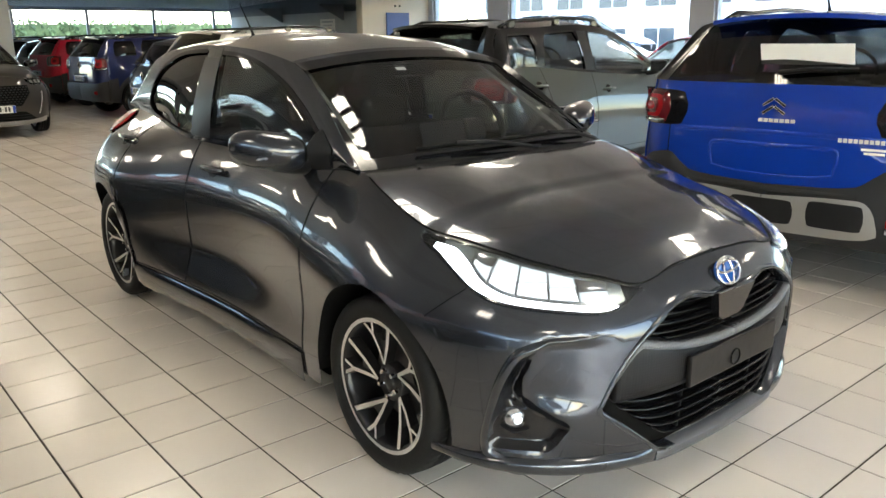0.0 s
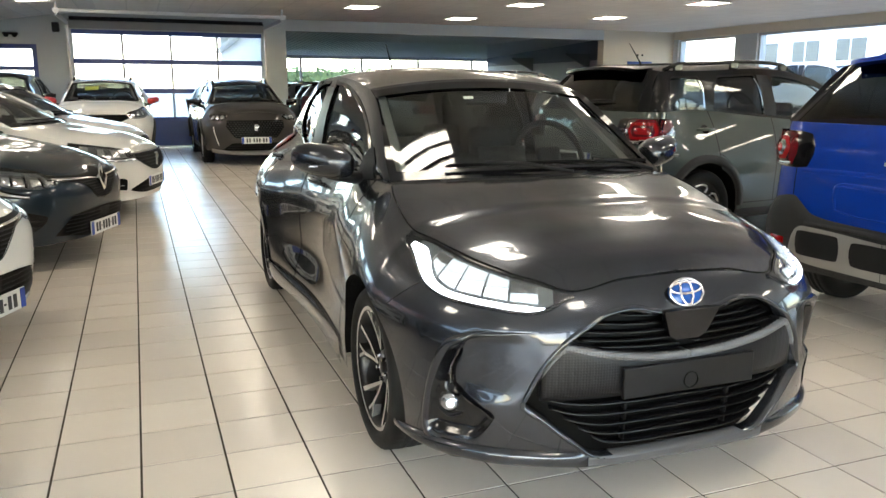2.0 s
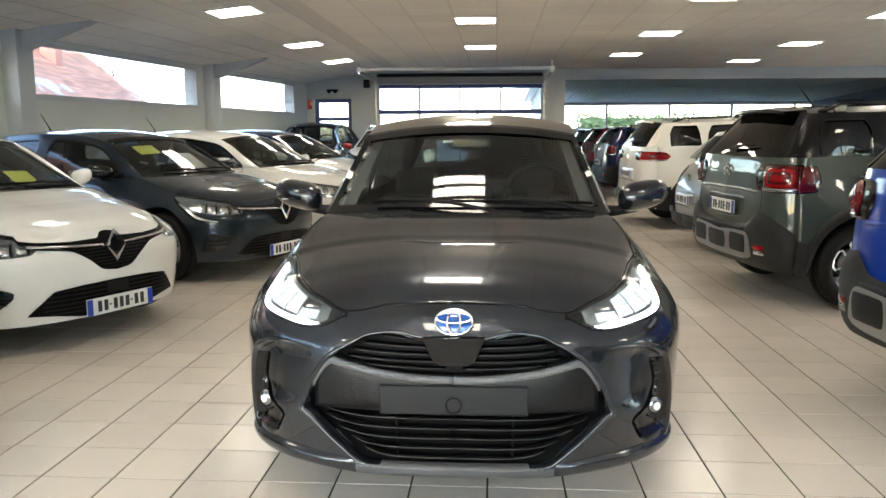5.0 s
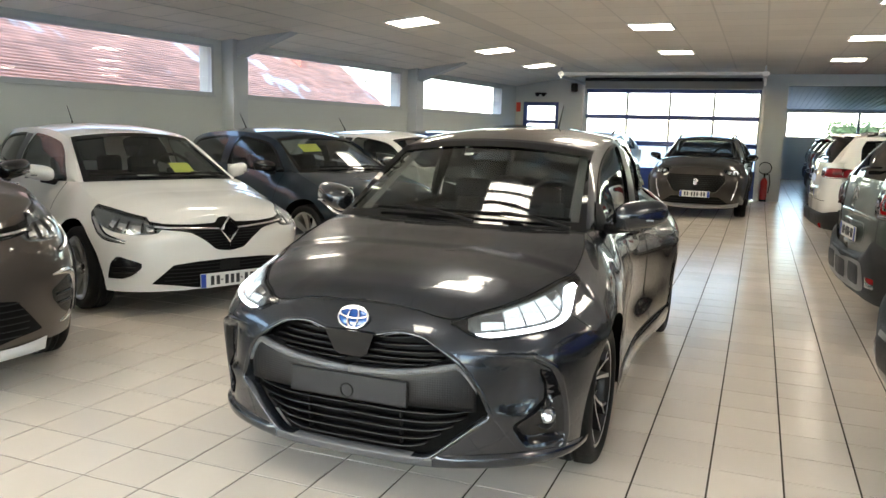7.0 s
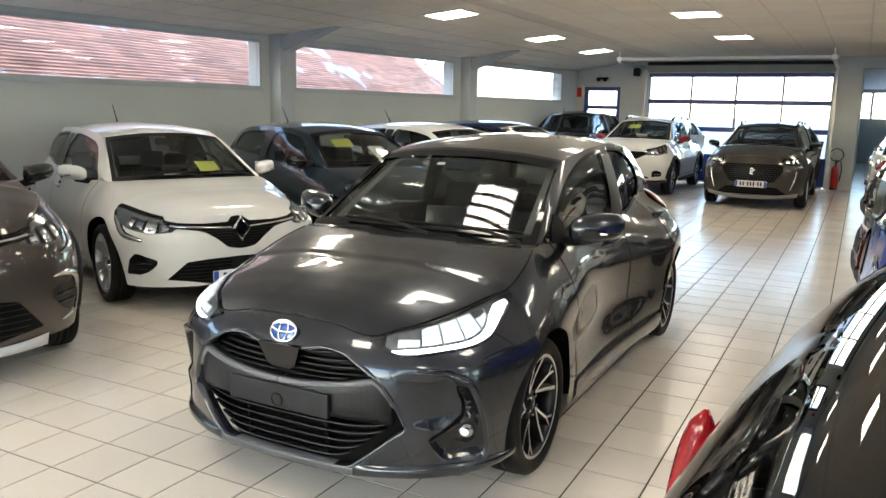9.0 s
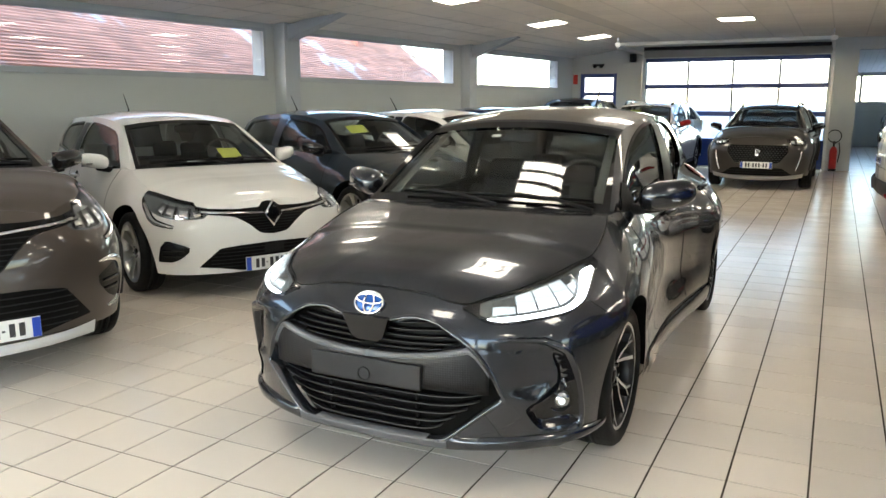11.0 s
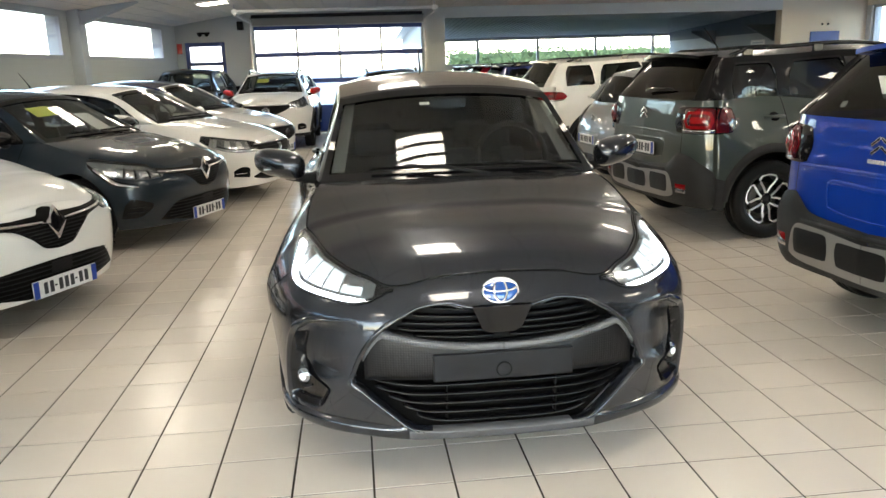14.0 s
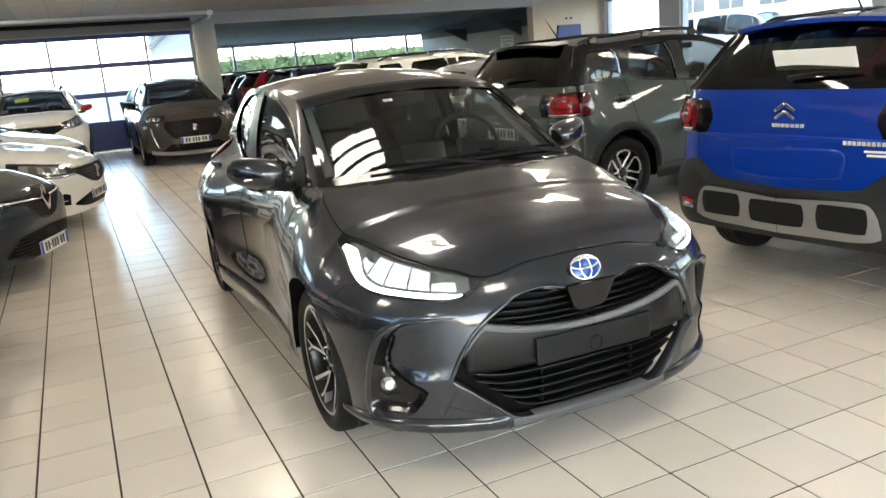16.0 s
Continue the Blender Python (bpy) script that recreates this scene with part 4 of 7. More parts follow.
def oval_badge(car, p, rx_, rz_, disc, kind, tilt=0.0):
    """A round or lozenge maker's badge, plain shapes only."""
    m = pose(p[0], p[1], p[2], tilt)
    if kind == "ovals":
        bd = part("badge", lathe([(0.0, 0.0), (0.004, 0.9), (0.0, 1.0), (-0.006, 1.0)], 32), disc, car, "blue and chrome badge", True, m @ Matrix.Rotation(-math.pi / 2, 4, "Z") @ Matrix.Diagonal((1, rx_, rz_, 1)))
        for sx, sz, cz in ((1.0, 1.0, 0), (0.95, 0.42, 0.33), (0.36, 0.92, 0.0)):
            pts = [(rx_ * sx * math.cos(a), -0.006, rz_ * (cz + sz * math.sin(a))) for a in np.linspace(0, 2 * math.pi, 28, endpoint=False)]
            part("badge_ring", tube(pts, 0.0045, 6, True), M["chrome"], car, smooth=True, m=m)
    elif kind == "lozenge":
        o = [(0, 1), (0.75, 0), (0, -1), (-0.75, 0)]
        pts = [(rx_ * a, -0.006, rz_ * b) for a, b in o]
        bd = part("badge", tube(pts, 0.017, 4, True), M["chrome"], car, "chrome lozenge badge", m=m)
        bm = bmesh.new()
        bm.faces.new([bm.verts.new((rx_ * a * 0.9, 0.0, rz_ * b * 0.9)) for a, b in o])
        part("badge_back", bm, M["gloss_black"], bd)
    elif kind == "chevrons":
        for dz in (0.022, -0.022):
            bm = bmesh.new()
            for sg in (-1, 1):
                add_box(bm, (sg * rx_ * 0.5, 0, dz - 0.0), (rx_ * 1.15, 0.012, 0.018), 0.004, Matrix.Rotation(sg * 0.6, 3, "Y"))
            part("badge", bm, M["chrome"], car, "chrome chevron badge", m=m)
    else:
        bm = bmesh.new()
        add_box(bm, (0, 0, 0), (rx_, 0.012, rz_ * 1.5), 0.012)
        add_box(bm, (rx_ * 0.5, 0, rz_ * 0.3), (rx_ * 0.8, 0.012, rz_ * 0.5), 0.01, Matrix.Rotation(0.5, 3, "Y"))
        part("badge", bm, M["chrome"], car, "chrome emblem badge", m=m)


def slats(car, sh, x0, zs, depth, material, h=0.012, name="grille_slat", off=-0.03):
    for z in zs:
        q = np.concatenate([fx(sh, 0.0001, x0, 10)])
        for side in (-1, 1):
            put(name, sh.patch(name, q, z - h / 2, z + h / 2, material, 3, off, 0.004, side, depth), car)


# ---- the hall ----
def solid(name, c, s, material, label="", category="", bevel=0.0, rz=0.0):
    ob = part(name, box((0, 0, 0), s, bevel), material, m=pose(*c, 0, 0, rz))
    return tagged(ob, label, category, kind="structure")


def quad_prism(name, foot, z0, z1, material, label="", category=""):
    bm = bmesh.new()
    lo = [bm.verts.new((x, y, z0)) for x, y in foot]
    hi = [bm.verts.new((x, y, z1)) for x, y in foot]
    bm.faces.new(lo[::-1])
    bm.faces.new(hi)
    n = len(foot)
    for i in range(n):
        bm.faces.new((lo[i], lo[(i + 1) % n], hi[(i + 1) % n], hi[i]))
    return tagged(part(name, bm, material), label, category, kind="structure")


CEIL, BACK, RIGHT, SOUTH, FAR = 2.95, 17.6, 13.05, -6.4, 30.0
SLOPE = 0.13


def wall_x(y):
    return -4.7 - (BACK - y) * SLOPE


floor_ob = solid("floor", (2, 10.5, -0.053), (24, 41, 0.1), M["grout"], "grout bed under cream floor tiles", "floor")

# window wall: slanting, with three high windows
WIN_LO, WIN_HI = 1.86, 2.58
WINS = [(-6.1, -5.6), (-4.9, 0.6), (1.3, 7.0), (7.66, 12.04), (12.87, 16.76)]


def wall_block(name, y0, y1, z0, z1, material, x_in=0.0, depth=0.25, label="", category=""):
    return quad_prism(name, [(wall_x(y0) + x_in, y0), (wall_x(y1) + x_in, y1), (wall_x(y1) + x_in - depth, y1), (wall_x(y0) + x_in - depth, y0)], z0, z1, material, label, category)


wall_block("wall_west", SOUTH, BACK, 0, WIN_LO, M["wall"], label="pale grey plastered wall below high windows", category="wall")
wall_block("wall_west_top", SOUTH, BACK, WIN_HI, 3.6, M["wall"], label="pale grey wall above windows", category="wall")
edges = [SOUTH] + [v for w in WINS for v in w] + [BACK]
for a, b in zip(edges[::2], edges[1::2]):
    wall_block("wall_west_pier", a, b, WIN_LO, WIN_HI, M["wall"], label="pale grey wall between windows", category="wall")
for k, (a, b) in enumerate(WINS):
    w = tagged(new(f"window_{k + 1}"), "long high window in a thin grey metal frame", "window", kind="structure")
    for z0, z1 in ((WIN_LO, WIN_LO + 0.04), (WIN_HI - 0.04, WIN_HI)):
        o = wall_block("window_frame", a, b, z0, z1, M["frame_grey"], 0.004, 0.07)
        o.parent = w
    for y in (a, b - 0.04):
        o = wall_block("window_frame", y, y + 0.04, WIN_LO + 0.04, WIN_HI - 0.04, M["frame_grey"], 0.004, 0.07)
        o.parent = w
    o = wall_block("pane", a, b, WIN_LO + 0.04, WIN_HI - 0.04, M["clear"], -0.02, 0.008)
    o.parent = w
    o.visible_shadow = False
    o = wall_block("window_sill", a, b, WIN_LO - 0.03, WIN_LO, M["frame_grey"], 0.03, 0.1)
    o.parent = w
for y in (0.95, 7.34, 12.46):
    c = tagged(new("column"), "blue-grey painted steel column with a sloping bracket", "column", "columns along the window wall", kind="structure")
    x = wall_x(y)
    part("post", box((x + 0.06, y, 1.4), (0.24, 0.36, 2.8), 0.01), M["frame_grey"], c)
    bm = bmesh.new()
    prof = [(x + 0.18, 2.42), (x + 0.18, 2.64), (x + 1.15, 2.86), (x + 1.15, 2.78)]
    vs = [[bm.verts.new((px, y + d, pz)) for px, pz in prof] for d in (-0.1, 0.1)]
    bm.faces.new(vs[0])
    bm.faces.new(vs[1][::-1])
    for i in range(4):
        bm.faces.new((vs[0][i], vs[0][(i + 1) % 4], vs[1][(i + 1) % 4], vs[1][i]))
    part("bracket", bm, M["frame_grey"], c)

# ceiling: flat field with a grid, dropping to the window wall along the west side
XS = -2.6
bm = bmesh.new()
step = 0.6
gx, gy = 0.14, 0.05
x = XS
ix0, ix1 = math.ceil((XS - gx) / step), math.floor((RIGHT - gx) / step)
iy0, iy1 = math.ceil((SOUTH - gy) / step), math.floor((BACK - gy) / step)
LAMPS = [(-0.16, 8.9), (-0.16, 12.35), (-0.16, 5.45), (-0.16, 1.82), (-0.16, -1.45), (2.74, 10.6), (2.74, 13.95), (2.74, 7.15), (2.74, 3.7), (2.74, 0.25), (2.74, -3.2), (5.56, 12.3), (5.56, 15.6), (5.56, 8.85), (5.56, 5.4), (5.56, 1.95), (5.56, -1.5), (8.6, 14.1), (8.6, 10.7), (8.6, 7.3), (8.6, 3.9), (8.6, 0.5)]
g = 0.012
for i in range(ix0, ix1):
    for j in range(iy0, iy1):
        x0, y0 = gx + i * step + g, gy + j * step + g
        vs = [bm.verts.new((x0 + a * (step - 2 * g), y0 + b * (step - 2 * g), CEIL)) for a, b in ((0, 0), (0, 1), (1, 1), (1, 0))]
        bm.faces.new(vs)
ceil = tagged(part("ceiling", bm, M["ceil"]), "suspended ceiling of square off-white panels", "ceiling", kind="structure")
tagged(part("ceiling_grid", box(((XS + RIGHT) / 2, (SOUTH + BACK) / 2, CEIL + 0.026), (RIGHT - XS, BACK - SOUTH, 0.04)), M["ceil_grid"]), "white metal ceiling grid", "ceiling", kind="structure")
bm = bmesh.new()
ny = 45
for k in range(ny):
    y0, y1 = SOUTH + (BACK - SOUTH) * k / ny + 0.004, SOUTH + (BACK - SOUTH) * (k + 1) / ny - 0.004
    n = 6
    for i in range(n):
        def pt(t, y):
            xw = wall_x(y) - 0.02
            q = XS + (xw - XS) * t
            return (q, y, CEIL - 0.3 * t**1.25)
        t0, t1 = i / n + 0.002, (i + 1) / n - 0.002
        bm.faces.new([bm.verts.new(p) for p in (pt(t0, y0), pt(t1, y0), pt(t1, y1), pt(t0, y1))])
tagged(part("ceiling_slope", bm, M["ceil"]), "sloping edge of the off-white panelled ceiling", "ceiling", kind="structure")


# unseen slabs, added above the ceilings to stop sky leaking through their gaps
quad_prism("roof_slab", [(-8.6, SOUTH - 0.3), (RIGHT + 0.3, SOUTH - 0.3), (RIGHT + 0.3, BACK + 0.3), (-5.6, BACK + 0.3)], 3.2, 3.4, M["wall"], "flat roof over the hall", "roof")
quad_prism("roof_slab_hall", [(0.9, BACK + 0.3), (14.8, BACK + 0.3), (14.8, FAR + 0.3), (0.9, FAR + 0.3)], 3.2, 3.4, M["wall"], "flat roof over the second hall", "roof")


def lamp_at(x, y, z, tilt=0.0):
    m = pose(x, y, z, 0, tilt, 0)
    l = tagged(new("ceiling_light"), "square white recessed ceiling light, switched on", "ceiling light", "ceiling lights")
    l.matrix_basis = m
    part("reflector", box((0, 0, -0.006), (0.56, 0.56, 0.008)), M["lamp_trim"], l)
    for k in (-0.21, -0.07, 0.07, 0.21):
        part("lamp_tube", box((0, k, -0.015), (0.55, 0.1, 0.008), 0.003), M["lamp"], l)
    for sx, sy, a, b in ((0.29, 0, 0.03, 0.61), (-0.29, 0, 0.03, 0.61), (0, 0.29, 0.55, 0.03), (0, -0.29, 0.55, 0.03)):
        part("trim", box((sx, sy, -0.008), (a, b, 0.02)), M["lamp_trim"], l)
    for k in (-0.14, 0.0, 0.14):
        part("louvre", box((0, k, -0.016), (0.55, 0.03, 0.016)), M["louvre"], l)
    return l


for x, y in LAMPS:
    lamp_at(x, y, CEIL)
for y in (14.25, 11.25, 7.6, 3.9, 0.3, -3.3):
    t = (XS + 3.2) / (XS - wall_x(y))
    lamp_at(-3.2, y, CEIL - 0.3 * t**1.25 - 0.004, -6.0)

# back wall with the side door, the sectional door and the opening to the second hall
GL, GR, GT = -2.85, 1.28, 2.6
SL, SR, ST = -4.5, -3.55, 2.26
wl = wall_x(BACK) - 0.2
for x0, x1, z0, z1 in ((wl, SL, 0, 3.4), (SL, SR, ST, 3.4), (SR, GL, 0, 3.4), (GL, GR, GT, 3.4), (GR, 1.85, 0, 3.4), (10.7, RIGHT + 0.2, 0, 3.4)):
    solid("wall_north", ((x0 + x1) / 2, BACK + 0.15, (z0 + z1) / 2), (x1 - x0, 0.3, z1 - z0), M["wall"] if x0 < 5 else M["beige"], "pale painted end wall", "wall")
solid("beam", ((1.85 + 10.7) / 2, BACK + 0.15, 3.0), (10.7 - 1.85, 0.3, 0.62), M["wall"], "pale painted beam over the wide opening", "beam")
d = tagged(new("door_1"), "blue-framed glazed door in the end wall", "door", kind="structure")
for c, s in (((SL + 0.05, BACK + 0.1, ST / 2), (0.1, 0.1, ST)), ((SR - 0.05, BACK + 0.1, ST / 2), (0.1, 0.1, ST)), (((SL + SR) / 2, BACK + 0.1, ST - 0.05), (SR - SL - 0.2, 0.1, 0.1)), (((SL + SR) / 2, BACK + 0.1, 1.75), (SR - SL - 0.2, 0.09, 0.09)), (((SL + SR) / 2, BACK + 0.1, 0.5), (SR - SL - 0.2, 0.09, 1.0))):
    part("door_frame", box(c, s, 0.006), M["frame_blue"], d)
pn = part("pane", box(((SL + SR) / 2, BACK + 0.1, 1.6), (SR - SL - 0.2, 0.012, 1.2)), M["clear"], d)
pn.visible_shadow = False
gd = tagged(new("door_2"), "sectional vehicle door with four by three clear panes and blue rails", "door", kind="structure")
gz = [0.0, 0.62, 1.27, 1.92, 2.58]
for k in range(1, 4):
    for i in range(4):
        w = (GR - GL) / 4
        xc = GL + w * (i + 0.5)
        pn = part("pane", box((xc, BACK + 0.1, (gz[k] + gz[k + 1]) / 2), (w - 0.05, 0.012, gz[k + 1] - gz[k] - 0.1)), M["clear"], gd)
        pn.visible_shadow = False
for k in range(1, 5):
    part("rail", box(((GL + GR) / 2, BACK + 0.09, gz[k]), (GR - GL, 0.06, 0.11 if k < 4 else 0.15), 0.006), M["frame_blue"], gd)
for i in range(5):
    part("stile", box((GL + (GR - GL) * i / 4, BACK + 0.088, 1.6), (0.05, 0.05, 1.95)), M["frame_grey"], gd)
part("bottom_panel", box(((GL + GR) / 2, BACK + 0.1, 0.3), (GR - GL, 0.05, 0.56), 0.004), M["frame_blue"], gd)
tr = tagged(new("door_track"), "galvanised door track and header tube", "door track")
PIPE = BACK - 2.5
part("tube", tube([(GL - 0.12, PIPE, 2.78), (GR + 0.14, PIPE, 2.78)], 0.035, 12), M["lamp_trim"], tr, smooth=True)
for x in (GL - 0.06, GR + 0.06):
    part("side_track", box((x, BACK - 0.05, 1.38), (0.06, 0.08, 2.76), 0.004), M["steel"], tr)
    part("ceiling_track", box((x, (PIPE + BACK) / 2 - 0.02, 2.72), (0.05, BACK - PIPE, 0.07), 0.004), M["steel"], tr)
    part("hanger", box((x, PIPE, 2.86), (0.03, 0.04, 0.17)), M["steel"], tr)
    part("bracket", box((x, PIPE, 2.775), (0.1, 0.08, 0.09), 0.006), M["lamp_trim"], tr)
part("spring_shaft", tube([(GL, BACK - 0.16, 2.82), (GR, BACK - 0.16, 2.82)], 0.045, 10), M["dark_alloy"], tr, smooth=True)
part("motor", box((GL - 0.28, BACK - 0.12, 2.62), (0.14, 0.16, 0.2), 0.015), M["plastic"], tr)
# dark sheet that paints in the shade on the wall above the door
part("header_panel", box(((GL + GR) / 2, BACK - 0.012, 2.72), (GR - GL + 0.1, 0.02, 0.2), 0.004), M["header_grey"], tr)
lt = tagged(new("emergency_light"), "small twin-lamp emergency light on the end wall", "light")
part("bracket", box(((SL + SR) / 2, BACK - 0.03, 2.47), (0.3, 0.05, 0.05), 0.01), M["plastic"], lt)
for sx in (-0.08, 0.08):
    blob(0.05, 0.05, 0.05, M["plastic"], "lamp_head", lt, pose((SL + SR) / 2 + sx, BACK - 0.07, 2.44))
sg = tagged(new("wall_sign"), "small red fire sign on the wall", "sign")
part("plate", box((-4.62, BACK - 0.01, 2.12), (0.12, 0.012, 0.24), 0.002), M["red_enamel"], sg)
ex = tagged(new("fire_extinguisher"), "red fire extinguisher with black hose by the pillar", "extinguisher")
part("cylinder", lathe([(0.0, 0.0), (0.0, 0.075), (0.03, 0.08), (0.42, 0.08), (0.48, 0.05), (0.5, 0.03), (0.5, 0.0)], 20), M["red_enamel"], ex, smooth=True, m=pose(1.5, BACK - 0.13, 0.05, 0, -90, 0))
part("valve", box((1.5, BACK - 0.13, 0.58), (0.04, 0.05, 0.1), 0.006), M["plastic"], ex)
part("hose", tube([(1.5, BACK - 0.13, 0.62), (1.6, BACK - 0.15, 0.64), (1.63, BACK - 0.15, 0.45), (1.6, BACK - 0.17, 0.2)], 0.012, 6), M["rubber"], ex, smooth=True)
part("base_ring", lathe([(0.0, 0.07), (0.0, 0.082), (0.05, 0.082), (0.05, 0.07)], 16), M["plastic"], ex, m=pose(1.5, BACK - 0.13, 0.0, 0, -90, 0))
part("handle", box((1.5, BACK - 0.16, 0.66), (0.03, 0.14, 0.03), 0.006), M["plastic"], ex)
mast = [(1.5 + 0.14 * math.cos(a), BACK - 0.03, 0.78 + 0.14 * math.sin(a)) for a in np.linspace(0, 2 * math.pi, 24, endpoint=False)]
part("hose_loop", tube(mast, 0.012, 6, True), M["rubber"], ex, smooth=True)

# second hall beyond the opening
bm = bmesh.new()
nx = 140
for i in range(nx):
    x0, x1 = 1.2 + (RIGHT - 1.2) * i / nx, 1.2 + (RIGHT - 1.2) * (i + 1) / nx
    h = 0.014 if i % 2 else 0.0
    vs = [(x0, BACK + 0.3, 3.05 + h), (x1, BACK + 0.3, 3.05 + h), (x1, FAR, 2.62 + h), (x0, FAR, 2.62 + h)]
    bm.faces.new([bm.verts.new(v) for v in vs])
tagged(part("ceiling_hall", bm, M["corrugated"]), "sloping ribbed sheet-metal ceiling", "ceiling", kind="structure")
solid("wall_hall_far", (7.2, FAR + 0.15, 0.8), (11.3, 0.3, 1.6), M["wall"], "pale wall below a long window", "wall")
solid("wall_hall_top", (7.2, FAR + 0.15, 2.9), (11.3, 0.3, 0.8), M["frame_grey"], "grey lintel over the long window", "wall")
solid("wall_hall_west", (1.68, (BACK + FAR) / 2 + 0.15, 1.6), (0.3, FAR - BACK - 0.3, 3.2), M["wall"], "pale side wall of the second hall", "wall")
EAST = 12.7
solid("wall_hall_east", (EAST + 0.15, (BACK + FAR) / 2 + 0.15, 1.14), (0.3, FAR - BACK - 0.3, 2.28), M["hall_grey"], "grey side wall of the second hall", "wall")
solid("wall_hall_fascia", (EAST + 0.12, (BACK + FAR) / 2 + 0.15, 2.74), (0.3, FAR - BACK - 0.3, 0.92), M["slate_wall"], "dark slate-grey band under the ceiling", "wall")
for y in (21.6, 25.7):
    bm = bmesh.new()
    prof = [(EAST - 0.03, 2.5), (EAST - 0.03, 2.0), (EAST - 0.2, 2.1), (EAST - 0.95, 2.46), (EAST - 0.95, 2.5)]
    vs = [[bm.verts.new((a, y + d, b)) for a, b in prof] for d in (-0.06, 0.06)]
    bm.faces.new(vs[0])
    bm.faces.new(vs[1][::-1])
    for i in range(5):
        bm.faces.new((vs[0][i], vs[0][(i + 1) % 5], vs[1][(i + 1) % 5], vs[1][i]))
    tagged(part("bracket", bm, M["slate_wall"]), "dark tapering roof bracket on the side wall", "bracket", kind="structure")
nb = tagged(new("notice_board"), "white notice board on the grey side wall", "notice board")
part("board", box((EAST - 0.012, 22.6, 1.85), (0.02, 0.9, 0.42), 0.004), M["paper_white"], nb)
for k in range(3):
    part("lettering_bar", box((EAST - 0.024, 22.6, 1.97 - 0.12 * k), (0.004, 0.7 - 0.12 * k, 0.05)), M["frame_grey"], nb)
hw_ = tagged(new("window_hall"), "long window band with slim grey mullions", "window", kind="structure")
for x in (2.15, 4.6, 7.1, 9.55, 12.0):
    part("mullion", box((x, FAR + 0.1, 2.05), (0.09, 0.1, 0.9)), M["frame_grey"], hw_)
bd = tagged(new("door_3"), "plain blue door in the end wall", "door", kind="structure")
part("leaf", box((11.9, BACK - 0.02, 1.06), (0.8, 0.05, 2.12), 0.005), M["frame_blue"], bd)
part("door_handle", tube([(11.6, BACK - 0.06, 1.05), (11.6, BACK - 0.1, 1.05), (11.72, BACK - 0.1, 1.05)], 0.01, 6), M["steel"], bd)
for k in range(2):
    blob(0.03, 0.03, 0.03, M["plastic"], "door_contact", bd, pose(11.82 + 0.16 * k, BACK - 0.02, 2.3))

# right wall: tall shop windows between pillars
RW = [(15.05, 17.4), (8.75, 14.25), (3.3, 8.2), (-2.2, 2.7), (-6.1, -2.9)]
solid("wall_east", (RIGHT + 0.15, (SOUTH + BACK) / 2, 0.3), (0.3, BACK - SOUTH, 0.6), M["beige"], "low beige wall under shop windows", "wall")
solid("wall_east_top", (RIGHT + 0.15, (SOUTH + BACK) / 2, 3.07), (0.3, BACK - SOUTH, 0.66), M["beige"], "beige wall over shop windows", "wall")
edges = [BACK] + [v for w in RW for v in w[::-1]] + [SOUTH]
for a, b in zip(edges[::2], edges[1::2]):
    solid("wall_east_pier", (RIGHT + 0.15, (a + b) / 2, 1.67), (0.3, abs(a - b), 2.14), M["frame_grey"], "blue-grey pillar between shop windows", "wall")
for k, (a, b) in enumerate(RW):
    w = tagged(new(f"window_{k + 11}"), "large shop window in a slim grey frame", "window", kind="structure")
    part("window_frame", box((RIGHT + 0.1, (a + b) / 2, 0.63), (0.08, b - a, 0.06)), M["frame_grey"], w)
    part("window_frame", box((RIGHT + 0.1, (a + b) / 2, 2.71), (0.08, b - a, 0.06)), M["frame_grey"], w)
    for y in (a + 0.03, b - 0.03):
        part("window_frame", box((RIGHT + 0.1, y, 1.67), (0.08, 0.06, 2.02)), M["frame_grey"], w)
    pn = part("pane", box((RIGHT + 0.1, (a + b) / 2, 1.67), (0.012, b - a - 0.12, 2.02)), M["clear"], w)
    pn.visible_shadow = False
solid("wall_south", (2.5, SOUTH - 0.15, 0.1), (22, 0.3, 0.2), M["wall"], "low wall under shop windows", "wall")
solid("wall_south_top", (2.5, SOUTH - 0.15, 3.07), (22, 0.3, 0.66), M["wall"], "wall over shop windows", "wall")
for k in range(6):
    x0 = -8.3 + 3.6 * k
    solid("wall_south_pier", (x0, SOUTH - 0.15, 1.47), (0.3, 0.3, 2.54), M["frame_grey"], "blue-grey pillar between shop windows", "wall")
    if k < 5:
        w = tagged(new(f"window_{k + 21}"), "large shop window in a slim grey frame", "window", kind="structure")
        part("window_frame", box((x0 + 1.8, SOUTH - 0.1, 0.23), (3.2, 0.08, 0.06)), M["frame_grey"], w)
        part("window_frame", box((x0 + 1.8, SOUTH - 0.1, 2.71), (3.2, 0.08, 0.06)), M["frame_grey"], w)
        pn = part("pane", box((x0 + 1.8, SOUTH - 0.1, 1.47), (3.2, 0.012, 2.42)), M["clear"], w)
        pn.visible_shadow = False

# ---- outdoors ----
tagged(part("ground", box((0, 0, -0.2), (900, 900, 0.1)), M["asphalt"]), "grey asphalt yard", "ground", kind="structure")


